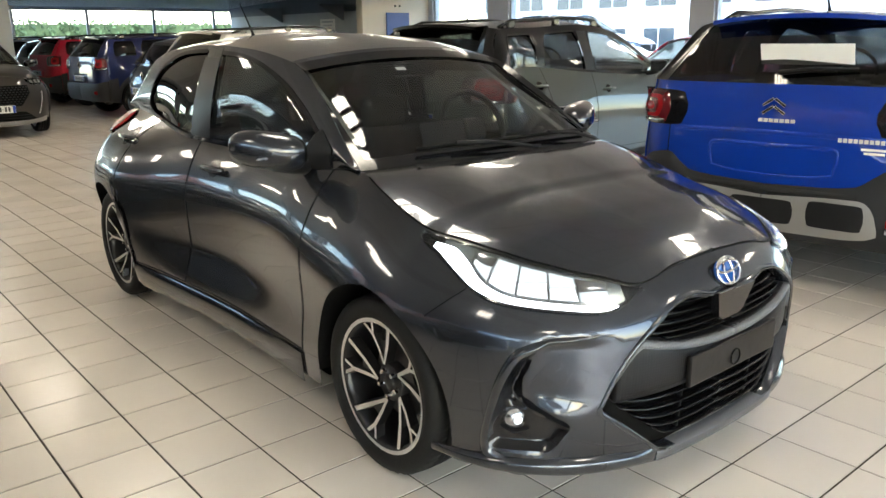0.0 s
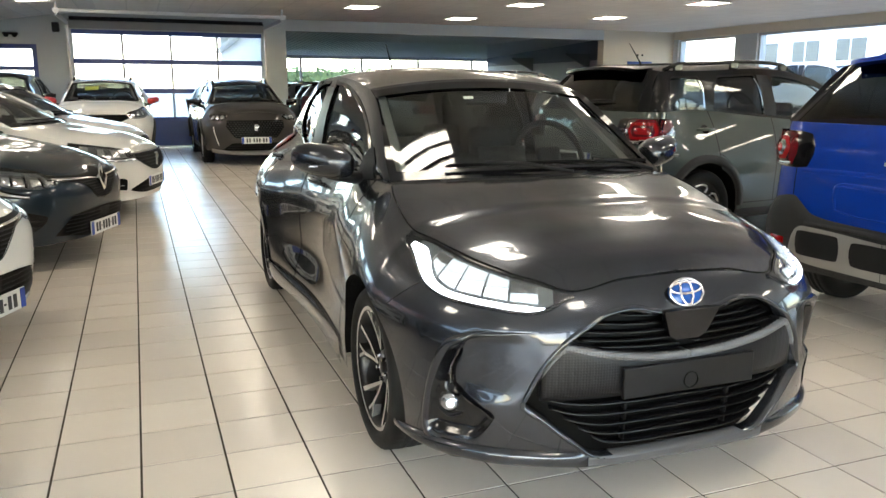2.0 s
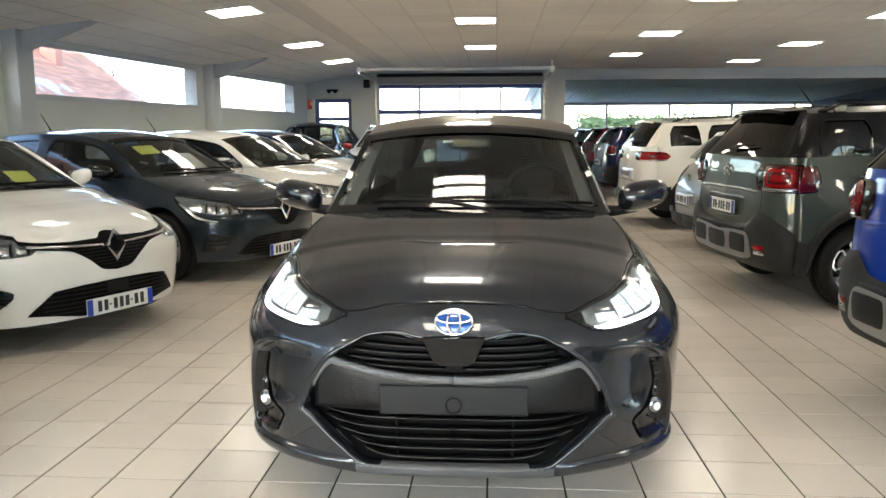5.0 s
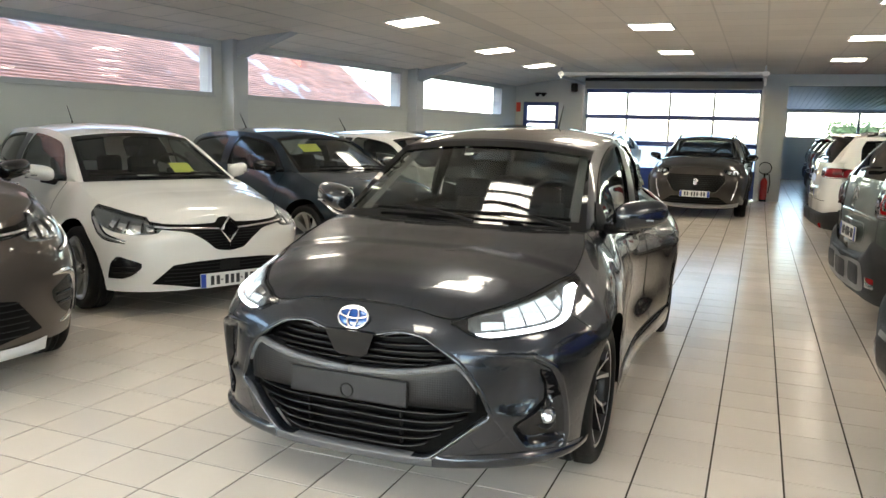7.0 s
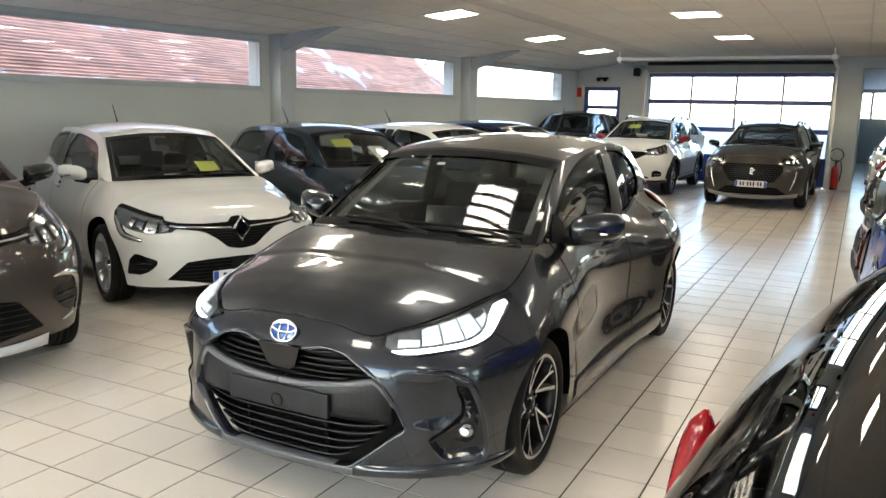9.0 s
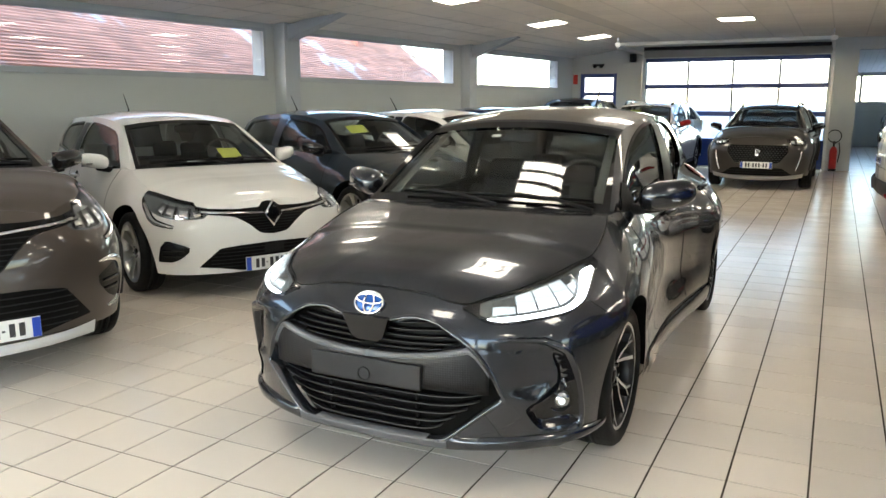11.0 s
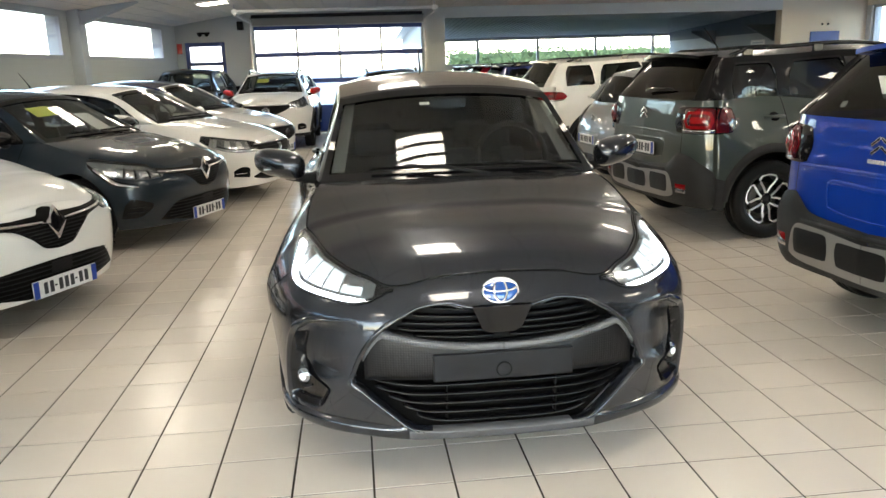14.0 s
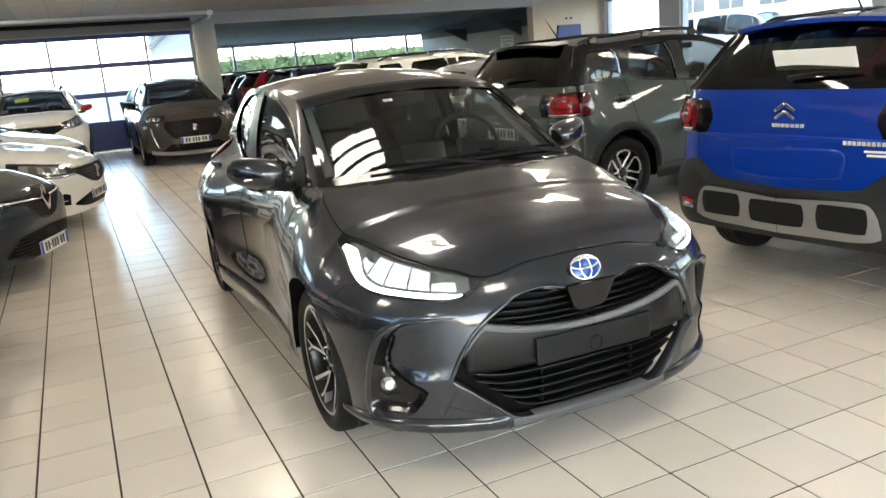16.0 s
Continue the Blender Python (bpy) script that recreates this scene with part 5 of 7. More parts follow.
def roof_house(name, c, s, pitch, rz, label):
    """A house whose tiled roof faces the windows."""
    h = tagged(new(name), label, "house")
    h.matrix_basis = pose(*c, 0, 0, rz)
    part("wall", box((0, 0, s[2] / 2), s), M["white_plaster"], h)
    dep = s[1] / 2 + 0.4
    rows, wd = 84, s[0] + 0.8
    for sg in (-1, 1):
        bm = bmesh.new()
        for r in range(rows):
            t0, t1 = r / rows, (r + 1) / rows
            za, zb = s[2] + dep * math.tan(pitch) * t0, s[2] + dep * math.tan(pitch) * t1
            ya, yb = sg * dep * (1 - t0), sg * dep * (1 - t1)
            n = int(wd / 0.6)
            for i in range(n):
                x0, x1 = -wd / 2 + wd * i / n, -wd / 2 + wd * (i + 1) / n
                add = [(x0, ya, za + 0.024), (x1, ya, za + 0.024), (x1, yb, zb), (x0, yb, zb)]
                vs = [bm.verts.new(p) for p in add]
                bm.faces.new(vs)
                lo = [bm.verts.new((x0, ya, za - 0.02)), bm.verts.new((x1, ya, za - 0.02))]
                bm.faces.new((vs[1], vs[0], lo[0], lo[1]))
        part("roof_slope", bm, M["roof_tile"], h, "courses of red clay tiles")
    cp = h.matrix_basis.inverted() @ Vector((-11.5, 17.8, 2.9))
    bm = box(cp, (0.4, 0.4, 3.0))
    add_box(bm, cp + Vector((0, 0, 1.45)), (0.5, 0.5, 0.16), 0.02)
    part("chimney", bm, M["chimney"], h, "slim red brick chimney")
    return h


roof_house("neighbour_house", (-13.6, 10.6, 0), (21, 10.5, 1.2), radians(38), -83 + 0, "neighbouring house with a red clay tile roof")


def far_block(name, c, s, nx, nz, rz, label):
    b = tagged(new(name), label, "building")
    b.matrix_basis = pose(*c, 0, 0, rz)
    part("wall", box((0, 0, s[2] / 2), s), M["white_plaster"], b)
    for i in range(nx):
        for k in range(nz):
            x = -s[0] / 2 + s[0] * (i + 0.5) / nx
            z = s[2] * (k + 0.55) / nz
            w = part("window", box((x, -s[1] / 2 - 0.02, z), (s[0] / nx * 0.6, 0.08, s[2] / nz * 0.5)), M["dark_pane"], b)
            part("window_frame", box((x, -s[1] / 2 - 0.05, z), (0.06, 0.06, s[2] / nz * 0.5)), M["white_plaster"], w)
    part("roof", box((0, 0, s[2] + 0.15), (s[0] + 0.4, s[1] + 0.4, 0.3)), M["frame_grey"], b)
    return b


far_block("apartment_building", (38, 22, 0), (30, 10, 11), 10, 5, -90, "white apartment building with rows of dark windows")


def hedge(name, c, s, label, seed):
    rnd = random.Random(seed)
    h = tagged(new(name), label, "hedge")
    h.matrix_basis = pose(*c)
    bm = bmesh.new()
    for _ in range(9000):
        p = Vector((rnd.uniform(-s[0] / 2, s[0] / 2), rnd.uniform(-s[1] / 2, s[1] / 2), s[2] * rnd.random() ** 0.7 * (0.85 + 0.15 * math.sin(rnd.random() * 9))))
        a = rnd.uniform(0.07, 0.15)
        d1 = Vector((rnd.gauss(0, 1), rnd.gauss(0, 1), rnd.gauss(0, 1))).normalized()
        d2 = d1.orthogonal().normalized()
        bm.faces.new([bm.verts.new(p + q) for q in (d1 * a, d2 * a * 0.6, -d1 * a, -d2 * a * 0.6)])
    part("foliage", bm, M["hedge"], h)
    part("inner_foliage", box((0, 0, s[2] * 0.45), (s[0] * 0.98, s[1] * 0.5, s[2] * 0.9)), M["hedge"], h)
    return h


hedge("hedge", (13.5, 36, 0), (19, 1.4, 2.35), "clipped green hedge behind the far windows", 3)


def bare_tree(name, c, hgt, seed, label):
    rnd = random.Random(seed)
    t = tagged(new(name), label, "tree")
    t.matrix_basis = pose(*c)
    part("trunk", tube([(0, 0, 0), (0.05, 0, hgt * 0.25), (0, 0.04, hgt * 0.45)], [0.14, 0.11, 0.09], 8), M["bark"], t)
    bm = bmesh.new()

    def grow(p, d, ln, r, lev):
        q = p + d * ln
        b2 = tube([p, (p + q) / 2 + Vector((rnd.gauss(0, 0.04), rnd.gauss(0, 0.04), 0)), q], [r, r * 0.8, r * 0.6], 5)
        tmp = bpy.data.meshes.new("limb")
        b2.to_mesh(tmp)
        b2.free()
        bm.from_mesh(tmp)
        bpy.data.meshes.remove(tmp)
        if lev:
            for _ in range(3):
                e = (d + Vector((rnd.gauss(0, 0.55), rnd.gauss(0, 0.55), rnd.gauss(0.15, 0.3)))).normalized()
                grow(q, e, ln * 0.68, r * 0.6, lev - 1)

    for k in range(4):
        grow(Vector((0, 0.04, hgt * 0.43)), Vector((math.cos(k * 1.6) * 0.6, math.sin(k * 1.6) * 0.6, 0.8)).normalized(), hgt * 0.2, 0.06, 3)
    part("limbs", bm, M["bark"], t)
    return t


bare_tree("tree", (-16.0, 29.0, 0), 5.2, 5, "bare winter tree beyond the yard")


# ---- car types ----
HERO_SPEC = dict(
    L=3.94, hw=0.87, ibot=0.025, waist=0.82, yf=0.80, yr=3.36, r=0.31, track=0.74, wheel="twin", paint="grey_paint", sill=0.19, zmid=0.56, gap=0.05, flare=0.024, flare_r=0.0, scoop=0.012, scoop_z=0.44, zside=0.7, pow_side=1.7, pinch=0.065, haunch=(0.045, 2.72, 3.2),
    top=[("f", 0, 0.772, 0.11), ("f", 0.2, 0.765, 0.105), ("f", 0.4, 0.738, 0.08), ("f", 0.52, 0.764, 0.12), ("s", 0.27, 0.804, 0.19), ("s", 0.5, 0.832, 0.2), ("s", 0.7, 0.86, 0.175), ("s", 0.85, 0.905, 0.17), ("s", 0.95, 0.936, 0.172), ("s", 1.14, 0.978, 0.19), ("s", 1.5, 0.953, 0.115), ("s", 2.4, 0.967, 0.11), ("s", 3.3, 1.032, 0.265), ("s", 3.7, 1.055, 0.25), ("r", 0.5, 1.0, 0.2), ("r", 0.0, 0.99, 0.2)],
    rail=[(1.12, 0.685, 0.975), (1.75, 0.553, 1.346), (2.15, 0.563, 1.4), (2.475, 0.545, 1.411), (3.05, 0.505, 1.388), (3.42, 0.485, 1.325), (3.72, 0.58, 1.06)],
    wins=[(1.31, 2.36), (2.54, 3.33)], bpil=2.4, mirror=(1.41, 1.015), mirror_out=0.185, mirror_z=1.3, seams=(1.29, 2.43, 3.1), handles=((2.22, 0.865), (3.2, 0.93)), bpillar="pillar_film", full_screen=True,
    glazing=[([(1.31, 0.972), (1.8, 0.968), (2.36, 0.982)], [(1.31, 1.035), (1.39, 1.08), (1.49, 1.138), (1.585, 1.186), (1.73, 1.25), (1.86, 1.297), (2.0, 1.338), (2.15, 1.364), (2.36, 1.376)]),
             ([(2.54, 0.985), (2.7, 0.992), (2.95, 1.014), (3.15, 1.032), (3.27, 1.056), (3.33, 1.1)], [(2.54, 1.381), (2.8, 1.374), (2.95, 1.356), (3.1, 1.32), (3.2, 1.284), (3.28, 1.225), (3.33, 1.13)])],
    grille=[(0.0001, 0.205, 0.662), (0.1, 0.205, 0.668), (0.2, 0.207, 0.686), (0.3, 0.212, 0.674), (0.337, 0.22, 0.655), (0.434, 0.3, 0.59), (0.5, 0.355, 0.5), (0.545, 0.39, 0.393)],
    dents=[(0.395, 0.615, [0.4, 0.45, 0.55, 0.6], [0.56, 0.53, 0.5, 0.5], [0.83, 0.85, 0.8, 0.74], 0.2, 0.02, 0.028),
           (0.262, 0.56, [0.26, 0.29, 0.345, 0.36, 0.4, 0.43, 0.488, 0.548], [0.72, 0.69, 0.65, 0.665, 0.745, 0.795, 0.797, 0.765], [0.89, 0.895, 0.885, 0.881, 0.868, 0.858, 0.836, 0.8], 0.03, 0.02, 0.03)],
    crown=1.0, bonnet_pow=[2.2, 2.2, 2.5, 2.7, 2.7, 2.6, 2.5], fround=0.8, bow_pow=3, hood_end=0.93, roof_crown=0.05, roof_up=0.008, cowl_bow=0.1, head_bow=0.05, tail_z=0.985,
)


# cab lines shared by the other cars
COMMON_TOP = HERO_SPEC["top"][:10] + [("s", 1.5, 0.965, 0.115), ("s", 2.4, 1.01, 0.105), ("s", 3.3, 1.08, 0.2), ("s", 3.7, 1.06, 0.24)] + HERO_SPEC["top"][14:]
COMMON_RAIL = HERO_SPEC["rail"][:1] + [(1.75, 0.54, 1.343), (2.15, 0.566, 1.4), (2.475, 0.575, 1.411), (3.05, 0.555, 1.388), (3.42, 0.525, 1.325), (3.72, 0.6, 1.06)]


def derive(L, hw, H, yf, yr, r, **kw):
    """Another car of the same build, scaled to its own length, width and height."""
    b = dict(HERO_SPEC, top=COMMON_TOP, rail=COMMON_RAIL, wins=[(1.3, 2.36), (2.5, 3.36)])
    ky, kx, kz = L / b["L"], hw / b["hw"], H / 1.47
    sp = dict(b)
    sp.update(L=L, hw=hw, waist=hw * 0.99, yf=yf, yr=yr, r=r, track=hw - 0.118, gap=0.06)
    sp["top"] = [(k, v * (ky if k == "s" else kx), z * kz, i * kx) for k, v, z, i in b["top"]]
    sp["rail"] = [(y * ky, x * kx, z * kz) for y, x, z in b["rail"]]
    sp["wins"] = [(a * ky, c * ky) for a, c in b["wins"]]
    sp["bpil"] = 2.4 * ky
    sp["mirror"] = (b["mirror"][0] * ky, b["mirror"][1] * kz)
    sp["mirror_z"] = 1.3 * kz
    sp["seams"] = tuple(y * ky for y in b["seams"])
    sp["handles"] = tuple((y * ky, z * kz) for y, z in b["handles"])
    for k in ("bonnet_pow", "ibot", "tail_z", "glazing", "zside", "pow_side", "haunch", "scoop_z", "mirror_out", "full_screen", "pinch"):
        sp.pop(k)
    sp["dents"], sp["hood_end"], sp["flare_r"], sp["mirror_k"] = (), 1.01, 0.03, 0.86
    sp["zmid"], sp["grille"], sp["seat_up"] = 0.56 * kz, None, (kz - 1) * 0.9
    sp.update(kw)
    return sp


def suv(L, hw, H, yf, yr, r, **kw):
    sp = derive(L, hw, H, yf, yr, r, suv=True, sill=0.26, gap=0.07, rround=0.36, fround=0.8, scoop=0.012, wheel="loop")
    kz = H / 1.47
    ky = L / 3.94
    top = [list(q) for q in sp["top"]]
    for q in top:
        if q[0] == "f" or (q[0] == "s" and q[1] < 0.75 * ky):
            q[2] += 0.13
        elif q[0] == "s" and q[1] < 1.2 * ky:
            q[2] += 0.05
        if q[0] == "r" or (q[0] == "s" and q[1] > 3.4 * ky):
            q[3] *= 0.22
            q[2] = 1.07 * kz
    sp["top"] = [tuple(q) for q in top]
    ra = [list(q) for q in sp["rail"]]
    ra[0][2] += 0.05
    ra[-4][1] *= 1.02
    ra[-3][1] *= 1.06
    ra[-2] = [L - 0.4, ra[-3][1] * 1.05, ra[-3][2] - 0.015]
    ra[-1] = [L - 0.14, ra[-1][1] * 1.2, 1.07 * kz]
    sp["rail"] = [tuple(q) for q in ra]
    sp["wins"] = [sp["wins"][0], (sp["wins"][1][0], L - 0.98), (L - 0.86, L - 0.42)]
    sp.update(kw)
    return sp


def front_kit(car, sh, sp, lamp_on=False, badge="lozenge", wide=0.62, fog=True, plate=True, chrome_bar=False):
    """Lamps, grille, bumper openings, badge and plate for a car seen from the front."""
    hw = sp["hw"]
    zt = float(sh.ztop(0.0))
    x0 = 0.5 * hw
    s0, s1 = sh.key("f", x0), sh.key("s", 0.6)
    q = np.linspace(s0, s1, 26)
    t = (q - s0) / (s1 - s0)
    hi = sh.ztop(q) - 0.012
    lo = hi - (0.025 + sp.get("lamp_h", 0.125) * np.sin(np.pi * np.clip(t * 0.8 + 0.16, 0, 1)) ** 0.7)
    for side in (-1, 1):
        hl = put("headlight", sh.patch("headlight", q, lo, hi, M["lamp_black"], 6, 0.002, 0.004, side), car)
        put("reflector", sh.patch("reflector", q[4:19], lo[4:19] + 0.035, hi[4:19] - 0.018, M["lamp_inner"], 5, 0.006, 0.01, side), hl)
        for k in (7, 12):
            put("projector", sh.patch("projector", q[k : k + 4], lo[k : k + 4] + 0.045, np.maximum(hi[k : k + 4] - 0.03, lo[k : k + 4] + 0.05), M["chrome"], 5, 0.012, 0.014, side), hl)
        put("daylight_strip", sh.patch("daylight_strip", q[1:21], lo[1:21] + 0.006, lo[1:21] + 0.024, M["chrome"], 3, 0.012, 0.004, side), hl)
        put("daylight_strip", sh.patch("daylight_strip", q[18:22], lo[18:22] - 0.03, np.maximum(hi[18:22] - 0.02, lo[18:22]), M["chrome"], 4, 0.012, 0.003, side), hl)
        put("lens", sh.patch("lens", q, lo, hi, M["lens"], 6, 0.016, 0.012, side), hl).visible_shadow = False
        if fog:
            fq = fx(sh, 0.66 * hw, 0.84 * hw, 10)
            ft = np.linspace(0, 1, 10)
            fz = 0.31 * zt / 0.77
            put("fog_surround", sh.patch("fog_surround", fq, fz + 0.02 * ft, fz + 0.05 + 0.08 * np.sin(np.pi * (0.25 + 0.6 * ft)), M["seam"], 5, 0.004, 0.002, side), car)
            put("fog_trim", sh.patch("fog_trim", fq[2:9], fz + 0.05, fz + 0.06, M["chrome"], 3, 0.01, 0.003, side), car)
    # upper grille as a dark band with slats, lower intake
    zu, zl = zt - 0.06, zt - sp.get("grille_h", 0.27)
    for side in (-1, 1):
        q = fx(sh, 0.0001, 0.55 * hw, 18)
        tt = np.linspace(0, 1, 18)
        glo, ghi = zl + (zu - zl - 0.05) * tt**1.8, zu + 0.0 * tt
        put("grille", sh.patch("grille", q, glo, ghi, M["seam"], 6, 0.003, 0.0, side), car)
        put("grille_frame", sh.patch("grille_frame", q, glo - 0.006, glo + 0.008, M["gloss_black"], 3, 0.012, 0.005, side), car)
        put("grille_frame", sh.patch("grille_frame", q, ghi - 0.014, ghi, M["chrome" if sp.get("chrome_bar", True) else "gloss_black"], 3, 0.012, 0.005, side), car)
        n = sp.get("slat_n", 6)
        for k in range(n):
            zz = zl + 0.02 + (zu - zl - 0.04) * k / (n - 1)
            xm = 0.55 * min(1.0, ((zz - zl) / (zu - zl - 0.05)) ** (1 / 1.8)) + 0.02
            put("grille_slat", sh.patch("grille_slat", fx(sh, 0.0001, min(xm, 0.52) * hw, 10), zz - 0.005, zz + 0.005, M["plastic"], 3, 0.01, 0.004, side), car)
        q = fx(sh, 0.0001, 0.6 * hw, 18)
        b0 = float(sh.base(0.0))
        ilo, ihi = b0 + 0.05 + 0.05 * tt**3, b0 + 0.22 - 0.1 * tt**2
        put("lower_intake", sh.patch("lower_intake", q, ilo, ihi, M["seam"], 5, 0.003, 0.0, side), car)
        put("intake_rim", sh.patch("intake_rim", q, ihi - 0.004, ihi + 0.012, M[sp["paint"]], 3, 0.004, 0.01, side), car)
        for k in range(3):
            zz = b0 + 0.085 + k * 0.04
            put("intake_slat", sh.patch("intake_slat", fx(sh, 0.0001, (0.52 - 0.09 * k) * hw, 10), zz, zz + 0.01, M["plastic"], 3, 0.01, 0.004, side), car)
        if sp.get("suv"):
            put("lower_cladding", sh.patch("lower_cladding", np.linspace(0, sh.key("s", sp["yf"] - sp["r"] - 0.09), 40), sh.base(np.linspace(0, sh.key("s", sp["yf"] - sp["r"] - 0.09), 40)), b0 + 0.06, M["skid" if sp.get("skid_front") else "cladding"], 4, 0.006, 0.01, side), car)
    p = sh.at(0.0, zt - 0.16, 0.02)
    oval_badge(car, p, 0.075, 0.095, M["chrome"], badge)
    if plate:
        z = float(sh.base(0.0)) + 0.17
        p = sh.at(0.0, z, 0.016)
        number_plate(car, pose(p[0], p[1], p[2]))


def lozenge_front(car, sh, sp, fog_chrome=False):
    """Front of the lozenge maker's cars: hooked lamps, slim band, trapezoid pockets and a wide intake."""
    k = float(sh.ztop(0.0)) / 0.745
    for side in (-1, 1):
        q = np.linspace(0.512, 1.255, 34)
        zl = pchip([0.5, 0.546, 0.7, 0.88, 1.0, 1.08, 1.26], np.array([0.665, 0.632, 0.624, 0.645, 0.675, 0.7, 0.79]) * k)(q)
        zh = np.maximum(np.minimum(sh.ztop(q) - 0.006, np.interp(q, [0.5, 0.62, 0.7], [0.7 * k, 0.72 * k, 2])), zl + 0.004)
        hl = put("headlight", sh.patch("headlight", q, zl, zh, M["lamp_clear"], 6, 0.003, 0.0, side), car)
        put("lamp_trim", sh.patch("lamp_trim", q, zh - 0.022, zh, M["lamp_black"], 3, 0.005, 0.004, side), hl)
        qr = np.linspace(0.54, 0.96, 16)
        a, b = np.interp(qr, q, zl) + 0.008 * k, np.interp(qr, q, zh)
        put("reflector", sh.patch("reflector", qr, a, a + (b - a) * 0.62, M["lamp_inner"], 5, 0.006, 0.0, side), hl)
        for c0, c1 in ((0.56, 0.62), (0.655, 0.735), (0.775, 0.855), (0.88, 0.94)):
            qc = np.linspace(c0, c1, 5)
            a, b = np.interp(qc, q, zl), np.interp(qc, q, zh)
            put("projector", sh.patch("projector", qc, a + 0.016, a + (b - a) * 0.5, M["chrome"], 5, 0.008, 0.012, side), hl)
            put("lamp_rib", sh.patch("lamp_rib", qc[:2] - 0.015, a[:2] + 0.008, a[:2] + (b - a)[:2] * 0.66, M["lamp_black"], 3, 0.014, 0.0, side), hl)
        hook = [(1.235, 0.772 * k), (1.16, 0.728 * k), (1.08, 0.69 * k), (1.0, 0.64 * k), (0.94, 0.608 * k), (0.86, 0.588 * k), (0.765, 0.572 * k)]
        put("hook_frame", sh.ridge("hook_frame", hook, [0.02, 0.05, 0.056, 0.05, 0.03], [0.005, 0.006, 0.006], M["lamp_black"], side, 40), hl)
        put("daylight_strip", sh.ridge("daylight_strip", hook[1:], [0.012, 0.026, 0.028, 0.022, 0.014], [0.01, 0.013, 0.01], M["chrome"], side, 40, 0.002), hl)
        put("lens", sh.patch("lens", q, zl, zh, M["lens"], 6, 0.014, 0.006, side), hl).visible_shadow = False
        # band and its lower point
        q = np.linspace(0.0, 0.6, 36)
        top = np.interp(q, [0, 0.05, 0.09, 0.285, 0.5, 0.6], np.array([0.735, 0.728, 0.694, 0.69, 0.7, 0.706]) * k)
        low = pchip([0, 0.1, 0.205, 0.32, 0.5, 0.6], np.array([0.486, 0.5, 0.578, 0.64, 0.662, 0.672]) * k)(q)
        gr = put("grille", sh.patch("grille", q, low, top, M["seam"], 8, 0.004, 0.0, side), car)
        put("grille_edge", sh.patch("grille_edge", q, low - 0.003, low + 0.007, M["gloss_black"], 3, 0.01, 0.004, side), gr)
        for n in range(7):
            z = (0.505 + 0.021 * n) * k
            xm = float(np.interp(z, low, q)) - 0.01
            if xm > 0.04:
                put("grille_slat", sh.patch("grille_slat", np.linspace(0.0, min(xm, 0.55), 8), z, z + 0.007, M["plastic"], 3, 0.01, 0.004, side), gr)
        q = np.linspace(0.075, 0.56, 16)
        z = np.interp(q, [0.075, 0.5, 0.56], np.array([0.652, 0.676, 0.682]) * k)
        put("chrome_bar", sh.patch("chrome_bar", q, z - 0.006, z + 0.007, M["chrome"], 4, 0.016, 0.006, side), gr)
        # pockets
        fz = np.linspace(0.3, 0.465, 14) * k
        si = np.interp(fz, np.array([0.3, 0.323, 0.38, 0.42, 0.465]) * k, [0.8, 0.731, 0.656, 0.651, 0.8])
        so = np.interp(fz, np.array([0.3, 0.323, 0.38, 0.42, 0.465]) * k, [0.927, 0.922, 0.9, 0.885, 0.835])
        fp = put("fog_pocket", sh.zpatch("fog_pocket", fz, si, so, M["lamp_black"], 10, 0.004, side), car)
        for z0 in (0.345, 0.385):
            put("pocket_blade", sh.patch("pocket_blade", np.linspace(0.69, 0.87, 8), z0 * k, (z0 + 0.012) * k, M["gloss_black"], 3, 0.01, 0.006, side), fp)
        if fog_chrome:
            put("fog_hook", sh.ridge("fog_hook", [(0.66, 0.48 * k), (0.8, 0.48 * k), (0.9, 0.45 * k), (0.915, 0.37 * k), (0.87, 0.285 * k), (0.74, 0.262 * k)], [0.012, 0.04, 0.05, 0.05, 0.04, 0.014], [0.01, 0.016, 0.016, 0.01], M["chrome"], side, 40), car)
        # wide intake
        q = np.linspace(0.0, 0.585, 30)
        top = np.interp(q, [0, 0.27, 0.43, 0.585], np.array([0.422, 0.416, 0.4, 0.266]) * k)
        low = np.interp(q, [0, 0.25, 0.43, 0.585], np.array([0.212, 0.212, 0.244, 0.26]) * k)
        it = put("lower_intake", sh.patch("lower_intake", q, low, top, M["seam"], 6, 0.004, 0.0, side), car)
        for n in range(6):
            z = (0.25 + 0.028 * n) * k
            xm = min(0.43 + 0.155 * (0.4 * k - z) / (0.134 * k), 0.5 if n else 0.46)
            put("intake_slat", sh.patch("intake_slat", np.linspace(0.0, xm, 8), z, z + 0.008, M["plastic"], 3, 0.01, 0.004, side), it)
        put("sensor_panel", sh.patch("sensor_panel", np.linspace(0.0, 0.085, 4), 0.345 * k, 0.415 * k, M["plastic"], 3, 0.016, 0.0, side), it)
        if fog_chrome:
            put("bumper_insert", sh.patch("bumper_insert", np.linspace(0, 0.62, 20), 0.15 * k + 0.02 * np.linspace(0, 1, 20), 0.2 * k + 0.03 * np.linspace(0, 1, 20) ** 3, M["silver_letter"], 4, 0.012, 0.014, side), car)
    p = sh.at(0.0, 0.645 * k, 0.022)
    oval_badge(car, p, 0.085, 0.09, M["chrome"], "lozenge", -6)
    p = sh.at(0.0, 0.262 * k, 0.024)
    number_plate(car, pose(p[0] + 0.02, p[1], p[2]))


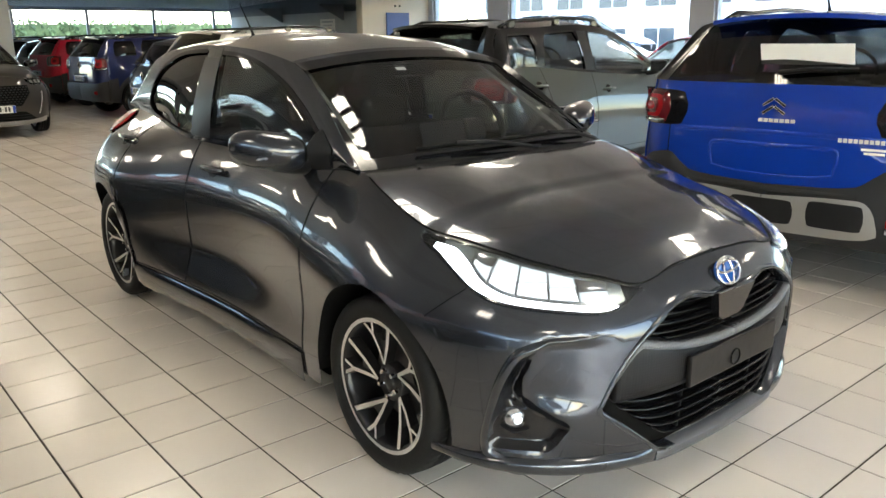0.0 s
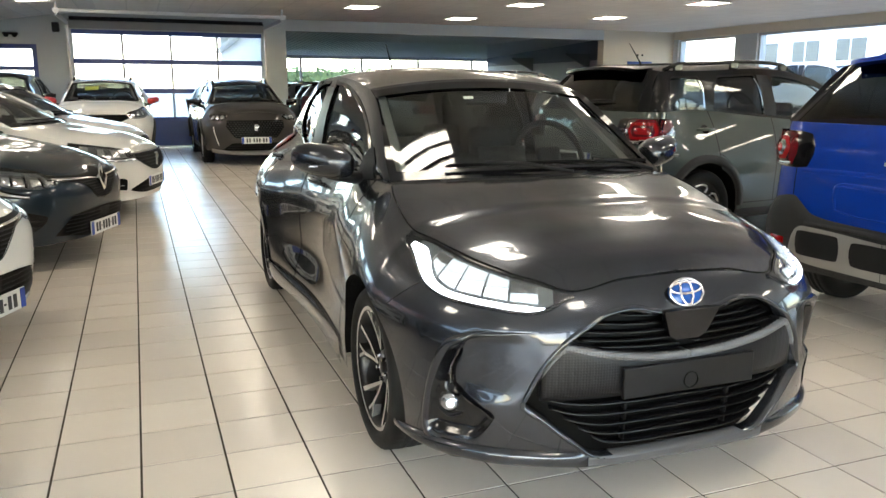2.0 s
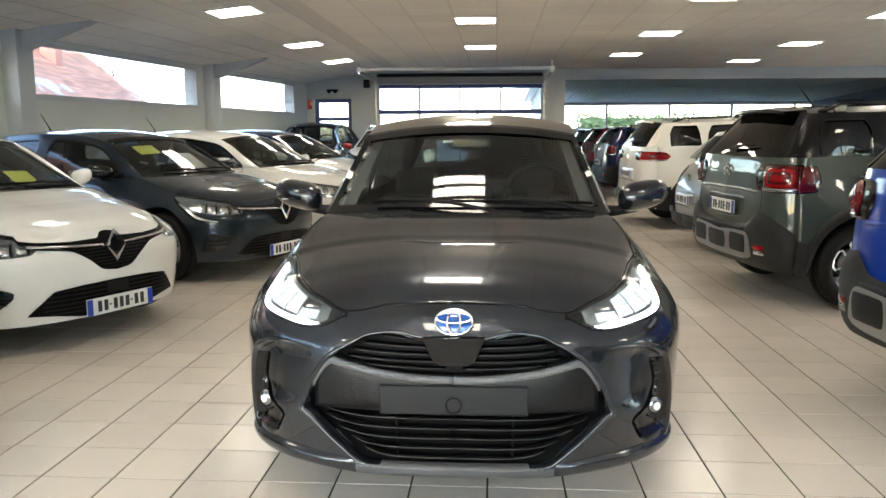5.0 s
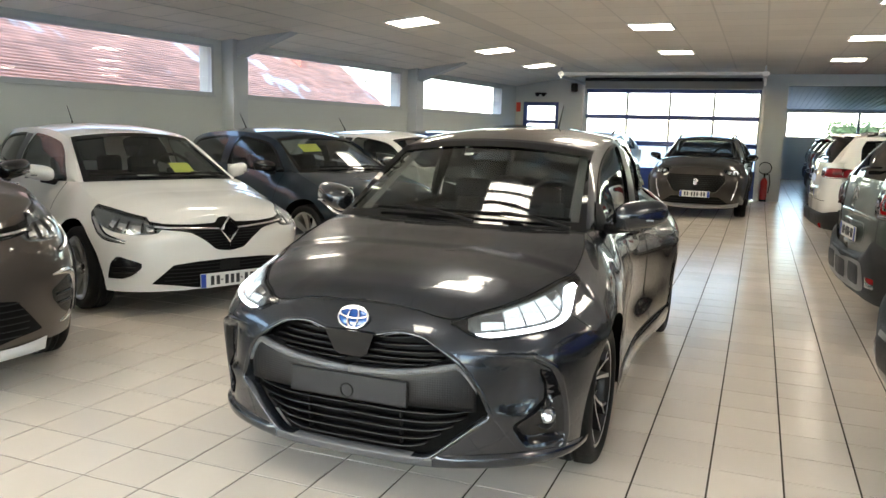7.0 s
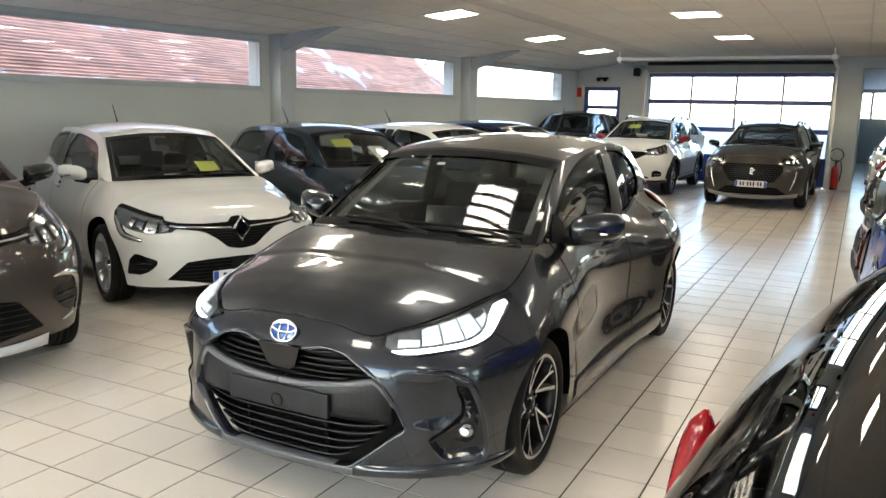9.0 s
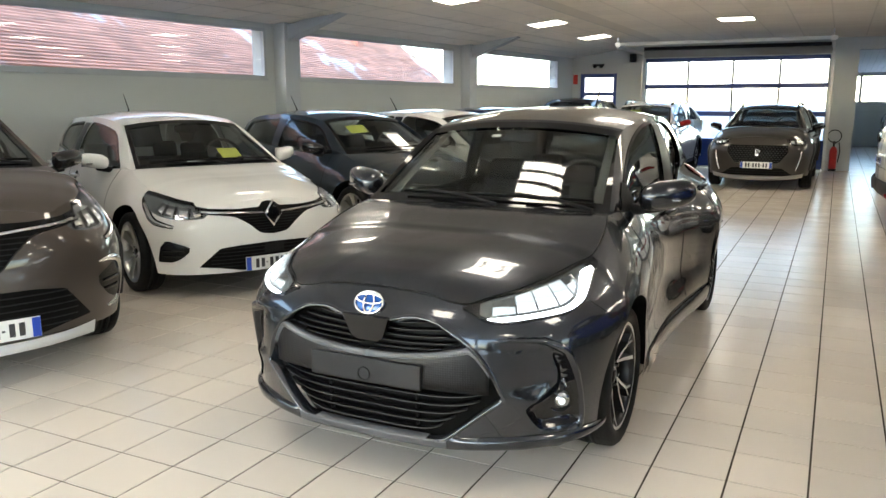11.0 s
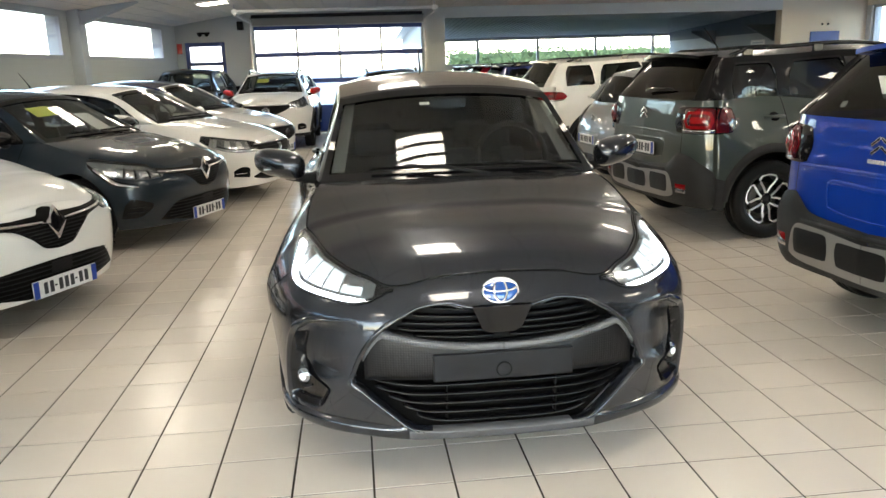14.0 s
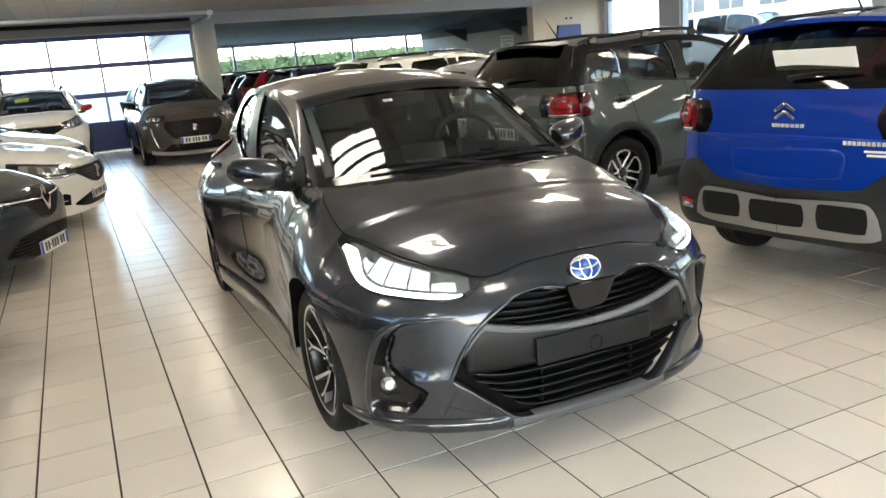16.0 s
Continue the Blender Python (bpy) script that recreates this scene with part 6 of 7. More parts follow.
def rear_kit(car, sh, sp, badge="chevrons", plate=True, style="crossover", text=False, lens="tail_dark", slim=False):
    """Tail lamps, bumper, badge and plate for a car seen from behind."""
    hw, L = sp["hw"], sp["L"]
    zt = float(sh.ztop(sh.S))
    for side in () if sp.get("corner_lamps") else (-1, 1):
        s0, s1 = sh.key("r", (0.4 if slim else 0.6) * hw), sh.key("s", L - (0.4 if slim else 0.22 if sp.get("suv") else 0.42))
        q = np.linspace(s1, s0, 18)
        mid = sp.get("tail_z", zt - 0.13)
        tt = np.linspace(-1, 1, 18)
        h = (0.055 if slim or "tail_z" in sp else 0.1) * (1 - np.abs(tt) ** 6) ** 0.5 + 0.012
        tl = put("tail_lamp", sh.patch("tail_lamp", q, mid - h, mid + h, M["gloss_black"], 8, 0.004, 0.02, side), car)
        put("lamp_lens", sh.patch("lamp_lens", q[:14], mid - 0.9 * h[:14], mid + 0.95 * h[:14], M[lens], 8, 0.014, 0.022, side), tl)
        t2 = np.linspace(-1, 1, 8)
        hh = h[3:11] * (1 - np.abs(t2) ** 5) ** 0.5 + 0.004
        put("lamp_ring", sh.patch("lamp_ring", q[3:11], mid - 0.6 * hh, mid + 0.68 * hh, M["tail_red"], 6, 0.03, 0.01, side), tl)
        put("lamp_core", sh.patch("lamp_core", q[5:9], mid - 0.26 * h[5:9], mid + 0.34 * h[5:9], M["tail_dark"], 5, 0.038, 0.006, side), tl)
        put("lamp_foot", sh.patch("lamp_foot", q[1:12], mid - 0.9 * h[1:12], mid - 0.72 * h[1:12], M["chrome"], 3, 0.024, 0.004, side), tl)
    # bumper and cladding
    for side in (-1, 1):
        q = np.linspace(sh.key("s", sp["yr"] + sp["r"] + 0.09), sh.S, 30)
        top = float(sh.base(sh.S)) + (0.2 if slim else 0.33 if sp.get("suv") else 0.16)
        put("rear_bumper", sh.patch("rear_bumper", q, sh.base(q) - 0.0, top + 0.1 * np.clip(1 - (q - q[0]) / 0.5, 0, 1), M["cladding"], 8, 0.02, 0.03, side), car)
        put("reflector", sh.patch("reflector", np.linspace(sh.key("r", 0.83 * hw), sh.key("r", 0.73 * hw), 6), top - 0.2, top - 0.14, M["tail_red"], 4, 0.05, 0.01, side), car)
    if sp.get("suv") and style == "crossover":
        for side in (-1, 1):
            q = rx(sh, 0.69 * hw, 0.0, 26)
            tt = np.linspace(1, 0, 26)
            lo, hi = float(sh.base(sh.S)) + 0.02 + 0.05 * tt**4, float(sh.base(sh.S)) + 0.2 - 0.03 * tt**4
            put("skid_plate", sh.patch("skid_plate", q, lo, hi, M["skid"], 6, 0.054, 0.012, side), car)
            for a, b in ((0.6, 0.26),):
                q2 = rx(sh, a * hw, b * hw, 12)
                t2 = np.linspace(-1, 1, 12)
                hh = 0.058 * (1 - np.abs(t2) ** 5) ** 0.5 + 0.006
                mid = float(sh.base(sh.S)) + 0.108
                put("skid_recess", sh.patch("skid_recess", q2, mid - hh, mid + hh, M["plastic"], 5, 0.068, 0.006, side), car)
        q2 = rx(sh, 0.19 * hw, 0.0, 8)
        for side in (-1, 1):
            put("skid_recess", sh.patch("skid_recess", q2, float(sh.base(sh.S)) + 0.05, float(sh.base(sh.S)) + 0.166, M["plastic"], 5, 0.068, 0.004, side), car)
    p = sh.at(sh.S, zt - 0.15, 0.012)
    oval_badge(car, p, 0.065, 0.05, M["chrome"], badge, 0)
    if text:
        for x0, n, z, hgt, wd in ((-0.11, 7, zt - 0.22, 0.022, 0.024), (-0.62, 10, zt - 0.33, 0.024, 0.026)):
            for k in range(n):
                x = x0 + k * (wd + 0.008)
                s = sh.key("r", abs(x))
                pp = sh.at(s, z, 0.006, 1)
                part("lettering_bar", box((math.copysign(pp[0], x), pp[1], z), (wd, 0.004, hgt), 0.001), M["chrome"], car)
        for k in range(2):
            s = sh.key("r", 0.5)
            pp = sh.at(s, zt - 0.38 - 0.022 * k, 0.005, 1)
            part("sticker_bar", box((-pp[0], pp[1], pp[2]), (0.17 - 0.03 * k, 0.003, 0.014), 0, Matrix.Rotation(0.06, 3, "Z")), M["paper_white"], car)
    # plate recess
    zp = zt - 0.4
    for side in (-1, 1):
        q = rx(sh, 0.32 * hw + 0.04, 0.0, 12)
        put("plate_recess", sh.patch("plate_recess", q, zp - 0.085, zp + 0.085, M[sp["paint"]], 4, 0.003, 0.0, side, 0.01), car)
        put("recess_lip", sh.patch("recess_lip", q, zp + 0.083, zp + 0.1, M[sp["paint"]], 3, 0.012, 0.004, side), car)
    if plate:
        p = sh.at(sh.S, zp, 0.02)
        number_plate(car, pose(p[0], p[1], p[2], 0, 0, 180))
    q = rx(sh, 0.8 * hw, 0.0, 20)
    for side in (-1, 1):
        z = float(sh.base(sh.S)) + (0.345 if sp.get("suv") else 0.3)
        put("hatch_seam", sh.patch("hatch_seam", q, z, z + 0.007, M["seam"], 2, 0.0015, 0, side), car)


def rounded(n, h0, h1, e=5):
    """Lower and upper edges of a rounded box over n columns."""
    t = np.linspace(-1, 1, n)
    k = np.clip(1.0001 - np.abs(t) ** e, 0, 1) ** (1 / e)
    m, h = (h0 + h1) / 2, (h1 - h0) / 2
    return m - h * k - 0.002, m + h * k + 0.002


def crossover_rear(car, sh, sp, plate=True, text=False):
    """Rounded square tail lamps, deep grey bumper and three-window skid plate."""
    S = sh.S

    def col(a, b, n):
        return S - np.linspace(b, a, n)

    for side in (-1, 1):
        lo, hi = rounded(22, 0.9, 1.11, 6)
        tl = put("tail_lamp", sh.patch("tail_lamp", col(0.53, 1.22, 22), lo, hi, M["gloss_black"], 8, 0.004, 0.012, side), car)
        lo, hi = rounded(14, 0.908, 1.103, 5)
        put("lamp_wing", sh.patch("lamp_wing", col(0.9, 1.2, 14), lo + 0.004, hi - 0.004, M["tail_dark"], 6, 0.012, 0.014, side), tl)
        put("lamp_lens", sh.patch("lamp_lens", col(0.645, 0.975, 14), lo, hi, M["tail_dark"], 8, 0.016, 0.024, side), tl)
        for a, b, z0, z1, m, o in ((0.69, 0.935, 0.945, 1.08, "tail_red", 0.036), (0.72, 0.905, 0.967, 1.057, "tail_dark", 0.042), (0.75, 0.875, 0.987, 1.035, "tail_red", 0.047)):
            lo, hi = rounded(12, z0, z1, 5)
            put("lamp_ring", sh.patch("lamp_ring", col(a, b, 12), lo, hi, M[m], 6, o, 0.006, side), tl)
        put("lamp_foot", sh.patch("lamp_foot", col(0.67, 0.95, 10), 0.908, 0.933, M["lamp_inner"], 3, 0.03, 0.006, side), tl)
        # bumper
        q = np.linspace(sh.key("s", sp["yr"] + sp["r"] + 0.09), S, 46)
        top = pchip([0, 0.3, 0.47, 0.56, 0.62, 0.75, 0.85, 1.0, 1.2], [0.61, 0.62, 0.64, 0.7, 0.74, 0.72, 0.66, 0.56, 0.5])(S - q)
        put("rear_bumper", sh.patch("rear_bumper", q, sh.base(q) - 0.02, np.maximum(top, sh.base(q)), M["cladding"], 12, 0.012, 0.035, side), car)
        put("bumper_step", sh.patch("bumper_step", col(0.0, 0.5, 16), 0.575, 0.605, M["cladding"], 4, 0.05, 0.012, side), car)
        q = col(0.0, 0.605, 30)
        top = pchip([0, 0.5, 0.545, 0.585, 0.61], [0.552, 0.575, 0.56, 0.5, 0.4])(S - q)
        low = pchip([0, 0.4, 0.55, 0.61], [0.345, 0.35, 0.365, 0.392])(S - q)
        sk = put("skid_plate", sh.patch("skid_plate", q, low, top, M["skid"], 8, 0.05, 0.01, side), car)
        lo, hi = rounded(30, 0.405, 0.548, 7)
        put("skid_recess", sh.patch("skid_recess", col(0.25, 0.54, 30), lo, hi, M["plastic"], 6, 0.062, 0.006, side), sk)
        if side > 0:
            lo, hi = rounded(33, 0.4, 0.535, 7)
            put("skid_recess", sh.across("skid_recess", S - np.linspace(0, 0.18, 17), lo[16:], hi[16:], M["plastic"], 6, 0.066), sk)
        put("reflector", sh.patch("reflector", col(0.64, 0.75, 6), 0.447, 0.487, M["tail_red"], 4, 0.05, 0.006, side), car)
        put("reflector", sh.patch("reflector", col(0.64, 0.75, 6), 0.412, 0.444, M["lamp_inner"], 4, 0.05, 0.006, side), car)
        # hatch seam, plate recess
        put("hatch_seam", sh.patch("hatch_seam", col(0.637, 0.644, 2), 0.7, 0.9, M["seam"], 8, 0.002, 0, side), car)
        put("recess_lip", sh.ridge("recess_lip", [(S - 0.0, 0.826), (S - 0.25, 0.83), (S - 0.345, 0.82), (S - 0.36, 0.77), (S - 0.345, 0.69)], [0.03, 0.03, 0.026, 0.02], [0.005, 0.005, 0.004], M[sp["paint"]], side, 30), car)
        put("recess_lip", sh.ridge("recess_lip", [(S - 0.0, 0.66), (S - 0.2, 0.665), (S - 0.345, 0.685)], [0.012, 0.012], [0.006, 0.006], M[sp["paint"]], side, 16), car)
        put("hatch_crease", sh.ridge("hatch_crease", [(S - 0.0, 0.9), (S - 0.3, 0.897), (S - 0.6, 0.89)], [0.03, 0.03], [0.006, 0.006], M[sp["paint"]], side, 20), car)
    p = sh.at(S, 1.045, 0.012)
    oval_badge(car, p, 0.065, 0.05, M["chrome"], "chevrons", 0)
    if text:
        for x0, n, z, hgt, wd in ((-0.11, 7, 0.965, 0.02, 0.024), (-0.6, 10, 0.882, 0.022, 0.02)):
            for k in range(n):
                x = x0 + k * (wd + 0.006)
                pp = sh.at(sh.key("r", abs(x)), z, 0.006, 1)
                part("lettering_bar", box((math.copysign(pp[0], x), pp[1], z), (wd, 0.004, hgt), 0.001), M["silver_letter"], car)
        for k, (wd, z) in enumerate(((0.13, 0.842), (0.1, 0.822))):
            pp = sh.at(sh.key("r", 0.54), z, 0.005, 1)
            part("sticker_bar", box((-pp[0], pp[1], pp[2]), (wd, 0.003, 0.012), 0, Matrix.Rotation(0.06, 3, "Z")), M["paper_white"], car)
    if plate:
        p = sh.at(S, 0.745, 0.02)
        number_plate(car, pose(p[0], p[1], p[2], 0, 0, 180))


def lion_front(car, sh, sp, g):
    """Wide chequered grille, fang lamps, mid plate and a silver lower lip."""
    zt = float(sh.ztop(0.0)) / 0.9
    for side in (-1, 1):
        q = np.linspace(sh.key("f", 0.5), sh.key("s", 0.42), 24)
        hi = np.minimum(sh.ztop(q) - 0.01, 0.83 * zt + 0.03)
        lo = hi - np.interp(np.linspace(0, 1, 24), [0, 0.2, 0.7, 1], [0.05, 0.1, 0.1, 0.02])
        hl = put("headlight", sh.patch("headlight", q, lo, hi, M["lamp_black"], 5, 0.003, 0, side), car)
        for a in (3, 8, 13):
            put("projector", sh.patch("projector", q[a : a + 4], lo[a : a + 4] + 0.025, hi[a : a + 4] - 0.025, M["chrome"], 4, 0.008, 0.008, side), hl)
        put("lens", sh.patch("lens", q, lo, hi, M["lens"], 5, 0.012, 0.006, side), hl).visible_shadow = False
        a = sh.key("f", 0.66)
        put("fang_lamp", sh.ridge("fang_lamp", [(a + 0.07, 0.66 * zt), (a + 0.045, 0.55 * zt), (a, 0.42 * zt), (a - 0.03, 0.34 * zt)], [0.03, 0.026, 0.018], [0.012, 0.012, 0.008], M["chrome"], side, 20), hl)
        q = fx(sh, 0.0001, 0.5, 20)
        xx = np.interp(q, sh.s, sh.c[:, 0])
        top = np.full(20, 0.765 * zt)
        low = np.interp(xx, [0, 0.36, 0.5], np.array([0.46, 0.47, 0.66]) * zt)
        gr = put("grille", sh.patch("grille", q, low, top, M["seam"], 6, 0.004, 0, side), car)
        put("grille_edge", sh.patch("grille_edge", q, low - 0.006, low + 0.006, M["gloss_black"], 3, 0.012, 0.004, side), gr)
        for r in range(8):
            z = (0.5 + 0.034 * r) * zt
            for c_ in range(9):
                x = 0.03 + 0.052 * c_ + 0.026 * (r % 2)
                if x < 0.36 + 0.14 * max(0.0, (z / zt - 0.47) / 0.19) - 0.03 and x < 0.475:
                    put("grille_stud", sh.patch("grille_stud", fx(sh, x - 0.014, x + 0.014, 3), z - 0.008, z + 0.008, M["dark_alloy"], 2, 0.012, 0.0, side), gr)
        q = fx(sh, 0.0001, 0.58, 18)
        it = put("lower_intake", sh.patch("lower_intake", q, 0.25 * zt, np.interp(np.linspace(0, 1, 18), [0, 0.7, 1], [0.4 * zt, 0.38 * zt, 0.27 * zt]), M["seam"], 4, 0.004, 0, side), car)
        for z in (0.29, 0.33):
            put("intake_slat", sh.patch("intake_slat", fx(sh, 0.0001, 0.5, 8), z * zt, z * zt + 0.008, M["plastic"], 3, 0.01, 0.004, side), it)
        q = np.linspace(0, sh.key("f", 0.76), 24)
        put("bumper_lip", sh.patch("bumper_lip", q, 0.175 * zt + 0.05 * np.linspace(0, 1, 24) ** 2, 0.235 * zt + 0.06 * np.linspace(0, 1, 24) ** 2, M["skid"], 4, 0.012, 0.014, side), car)
    p = sh.at(0.0, 0.645 * zt, 0.02)
    oval_badge(car, p, 0.06, 0.075, M["chrome"], "lion")
    p = sh.at(0.0, 0.43 * zt, 0.02)
    number_plate(car, pose(p[0], p[1], p[2]))


def suv_kit(car, sh, sp, g):
    """Arch cladding, roof rails and spoiler."""
    R = sp["r"] + sp["gap"]
    for yc in (sp["yf"], sp["yr"]):
        for side in (-1, 1):
            pts, n = [], 28
            for a in np.linspace(0.02, math.pi - 0.02, n):
                for k, off in ((0.0, -0.01), (0.0, 0.016), (0.5, 0.02), (1.0, 0.016), (1.0, -0.004)):
                    rr = R + 0.07 * k - 0.004
                    y, z = yc - rr * math.cos(a), sp["r"] + rr * math.sin(a)
                    pts.append(tuple(sh.at(sh.key("s", y), z, off, side)))
            put("arch_cladding", mesh("arch_cladding", pts, grid_faces(n, 5, side < 0), M["cladding"]), car)
    roof = g["roof"]
    for side in (0, -1):
        i = 2 if side == 0 else len(g["us"]) - 3
        line = [Vector(roof[k, i]) for k in range(3, len(roof) - 2, 3)]
        pts = [p + Vector((0, 0, 0.05 if 0 < k < len(line) - 1 else 0.0)) for k, p in enumerate(line)]
        part("roof_rail", tube(pts, 0.017, 8), M[sp.get("rail_paint", "gloss_black")], car, smooth=True)
        for k in (1, len(line) // 2, len(line) - 2):
            part("rail_foot", box(line[k] + Vector((0, 0, 0.02)), (0.03, 0.09, 0.06), 0.008), M["gloss_black"], car)
    e = roof[-1]
    bm = bmesh.new()
    rows = []
    for k in range(4, len(e) - 4, 2):
        p = Vector(e[k])
        rows.append([bm.verts.new(p + Vector(d)) for d in ((0, -0.06, 0.012), (0, 0.12, 0.0), (0, 0.12, -0.025), (0, -0.02, -0.04))])
    for a, b in zip(rows, rows[1:]):
        for j in range(4):
            bm.faces.new((a[j], a[(j + 1) % 4], b[(j + 1) % 4], b[j]))
    part("spoiler", bm, M[sp.get("roof_paint", sp["paint"])], car, smooth=False)
    h = g["hatch"]
    a, b = Vector(h[20, 2]), Vector(h[10, 3])
    part("rear_wiper", tube([a + Vector((0, 0.03, 0)), (a + b) / 2 + Vector((0, 0.04, 0.01)), b + Vector((0, 0.025, 0))], [0.016, 0.011, 0.006], 8), M["plastic"], car, smooth=True)
    aerial(car, g)


def aerial(car, g, k=0.8):
    roof = g["roof"]
    p = Vector(roof[int(len(roof) * k), 20])
    part("aerial", tube([p - Vector((0, 0, 0.01)), p + Vector((0, 0.03, 0.04)), p + Vector((0, 0.16, 0.2))], [0.016, 0.007, 0.003], 6), M["plastic"], car)


def paper(car, g, i, j, sx, sy, material, name="paper_sheet"):
    """A sheet lying behind the windscreen."""
    ws = g["ws"]
    p = Vector(ws[i, j])
    d = (Vector(ws[i, j + 1]) - p).normalized()
    e = (Vector(ws[i + 1, j]) - p).normalized()
    nrm = d.cross(e).normalized()
    if nrm.z > 0:
        nrm = -nrm
    p = p + nrm * 0.02
    vs = [p - e * sx / 2, p + e * sx / 2, p + e * sx / 2 + d * sy, p - e * sx / 2 + d * sy]
    put(name, mesh(name, vs, [(0, 1, 2, 3)], material, False), car)


# ---- the cars ----
# the hero
yc, ysh, yg = build_car("small_hatchback", "gunmetal grey small hatchback, headlights on, parked on cream tiles", HERO_SPEC, (0, 0), -90)


def hero_front(car, sh):
    # opening backing
    xs = [g[0] for g in HERO_SPEC["grille"]]
    lo, hi = [g[1] for g in HERO_SPEC["grille"]], [g[2] for g in HERO_SPEC["grille"]]
    hif = pchip(xs, hi)
    for side in (-1, 1):
        q = fx(sh, 0.0001, 0.555, 30)
        xq = np.interp(q, sh.s, sh.c[:, 0])
        zl = np.interp(xq, xs, lo) - 0.02
        zh = hif(xq) + 0.02
        put("grille_back", sh.patch("grille_back", q, zl, zh, M["seam"], 8, -0.075, 0, side), car)
        # rim of the opening
        put("grille_rim", sh.patch("grille_rim", q, zh - 0.026, zh - 0.012, M["grey_paint"], 4, 0.002, 0.004, side, 0.05), car)
        put("grille_rim", sh.patch("grille_rim", q, zl + 0.008, zl + 0.024, M["grey_paint"], 4, 0.002, 0.004, side, 0.05), car)
        arch = [(sh.key("f", x), z) for x, z in ((0.14, 0.668), (0.2, 0.683), (0.27, 0.681), (0.337, 0.66), (0.434, 0.594), (0.5, 0.505), (0.543, 0.41))]
        put("grille_frame", sh.ridge("grille_frame", arch, [0.008, 0.014, 0.017, 0.019, 0.02, 0.018], [0.002, 0.005, 0.007, 0.008, 0.008, 0.006], M["grey_paint"], side, 48), car)
        fang = [(sh.key("f", x), z) for x, z in ((0.548, 0.405), (0.54, 0.38), (0.5, 0.348), (0.434, 0.294), (0.37, 0.24), (0.345, 0.2))]
        put("grille_frame", sh.ridge("grille_frame", fang, [0.016, 0.018, 0.016, 0.016, 0.012], [0.006, 0.007, 0.006, 0.006, 0.003], M["grey_paint"], side, 36), car)
        # textured band across
        qb = fx(sh, 0.0001, 0.5, 26)
        xb = np.interp(qb, sh.s, sh.c[:, 0])
        btop = np.minimum(0.535 + 0.055 * (xb / 0.43) ** 2, hif(xb) - 0.004)
        bbot = np.maximum(0.412 - 0.01 * (xb / 0.5) ** 2, np.interp(xb, xs, lo) + 0.02)
        put("grille_band", sh.patch("grille_band", qb, bbot, np.maximum(btop, bbot + 0.01), M["mesh_band"], 8, -0.018, 0.01, side, 0.04), car)
        put("band_edge", sh.patch("band_edge", qb, btop - 0.022, np.maximum(btop, bbot + 0.012), M["mesh_edge"], 4, -0.006, 0.004, side, 0.02), car)
        # upper slats
        for k in range(5):
            z = 0.555 + 0.024 * k
            x1 = [0.32, 0.38, 0.36, 0.32, 0.25][k]
            x0 = [0.03, 0.06, 0.075, 0.09, 0.1][k]
            put("grille_slat", sh.patch("grille_slat", fx(sh, x0, x1, 14), z + 0.012 * np.linspace(0, 1, 14) ** 2, z + 0.006 + 0.012 * np.linspace(0, 1, 14) ** 2, M["slat_black"], 3, -0.03, 0.003, side, 0.03), car)
        # lower slats, rising to the corners
        for k in range(5):
            z = 0.232 + 0.036 * k
            x1 = [0.32, 0.37, 0.42, 0.47, 0.5][k]
            t = np.linspace(0, 1, 18)
            put("grille_slat", sh.patch("grille_slat", fx(sh, 0.0001, x1, 18), z + 0.03 * t**6, z + 0.007 + 0.03 * t**6, M["slat_black"], 3, -0.03, 0.005, side, 0.04), car)
        for x in (0.2,):
            put("grille_post", sh.patch("grille_post", fx(sh, x, x + 0.008, 3), 0.23, 0.4, M["seam"], 4, -0.042, 0, side, 0.02), car)
        # lip under the opening
        if side > 0:
            put("lip", sh.across("lip", fx(sh, 0.0, 0.345, 16), 0.18, 0.214, M["lip_grey"], 4, 0.006, 0.05), car)
        # fog lamp recess
        fz = np.linspace(0.268, 0.55, 30)
        _, _, kz, ki, ko, _, _, _ = HERO_SPEC["dents"][1]
        put("fog_housing", sh.zpatch("fog_housing", fz, np.interp(fz, kz, ki), np.interp(fz, kz, ko), M["gloss_black"], 14, 0.004, side), car)
        p = sh.at(0.815, 0.366, 0.0, side)
        fl = part("fog_lamp", lathe([(0.024, 0.0), (0.022, 0.02), (0.012, 0.032), (0.0, 0.036), (-0.03, 0.044)], 20), M["lamp_inner"], car, smooth=True, m=pose(p[0], p[1], p[2], 0, 0, -90 + side * 25))
        part("bulb", lathe([(0.03, 0.0), (0.026, 0.014)], 12), M["fog_glow"], fl, smooth=True)
        put("fog_visor", sh.ridge("fog_visor", [(0.77, 0.335), (0.815, 0.32), (0.86, 0.335)], [0.012, 0.016, 0.012], [0.012, 0.02, 0.012], M["plastic"], side, 16), car)
        # bumper blade round the recess
        blade = [(0.5, 0.622), (0.6, 0.621), (0.69, 0.612), (0.767, 0.592), (0.815, 0.56), (0.858, 0.475), (0.892, 0.36), (0.905, 0.28), (0.885, 0.235), (0.8, 0.212), (0.66, 0.222)]
        put("bumper_blade", sh.ridge("bumper_blade", blade, [0.004, 0.012, 0.024, 0.034, 0.036, 0.034, 0.032, 0.036, 0.05, 0.06, 0.03], [0.001, 0.005, 0.012, 0.018, 0.018, 0.016, 0.015, 0.015, 0.014, 0.01, 0.0], M["grey_paint"], side, 80), car)
        qf = np.linspace(sh.key("f", 0.33), sh.key("s", 0.52), 34)
        t = np.linspace(0, 1, 34)
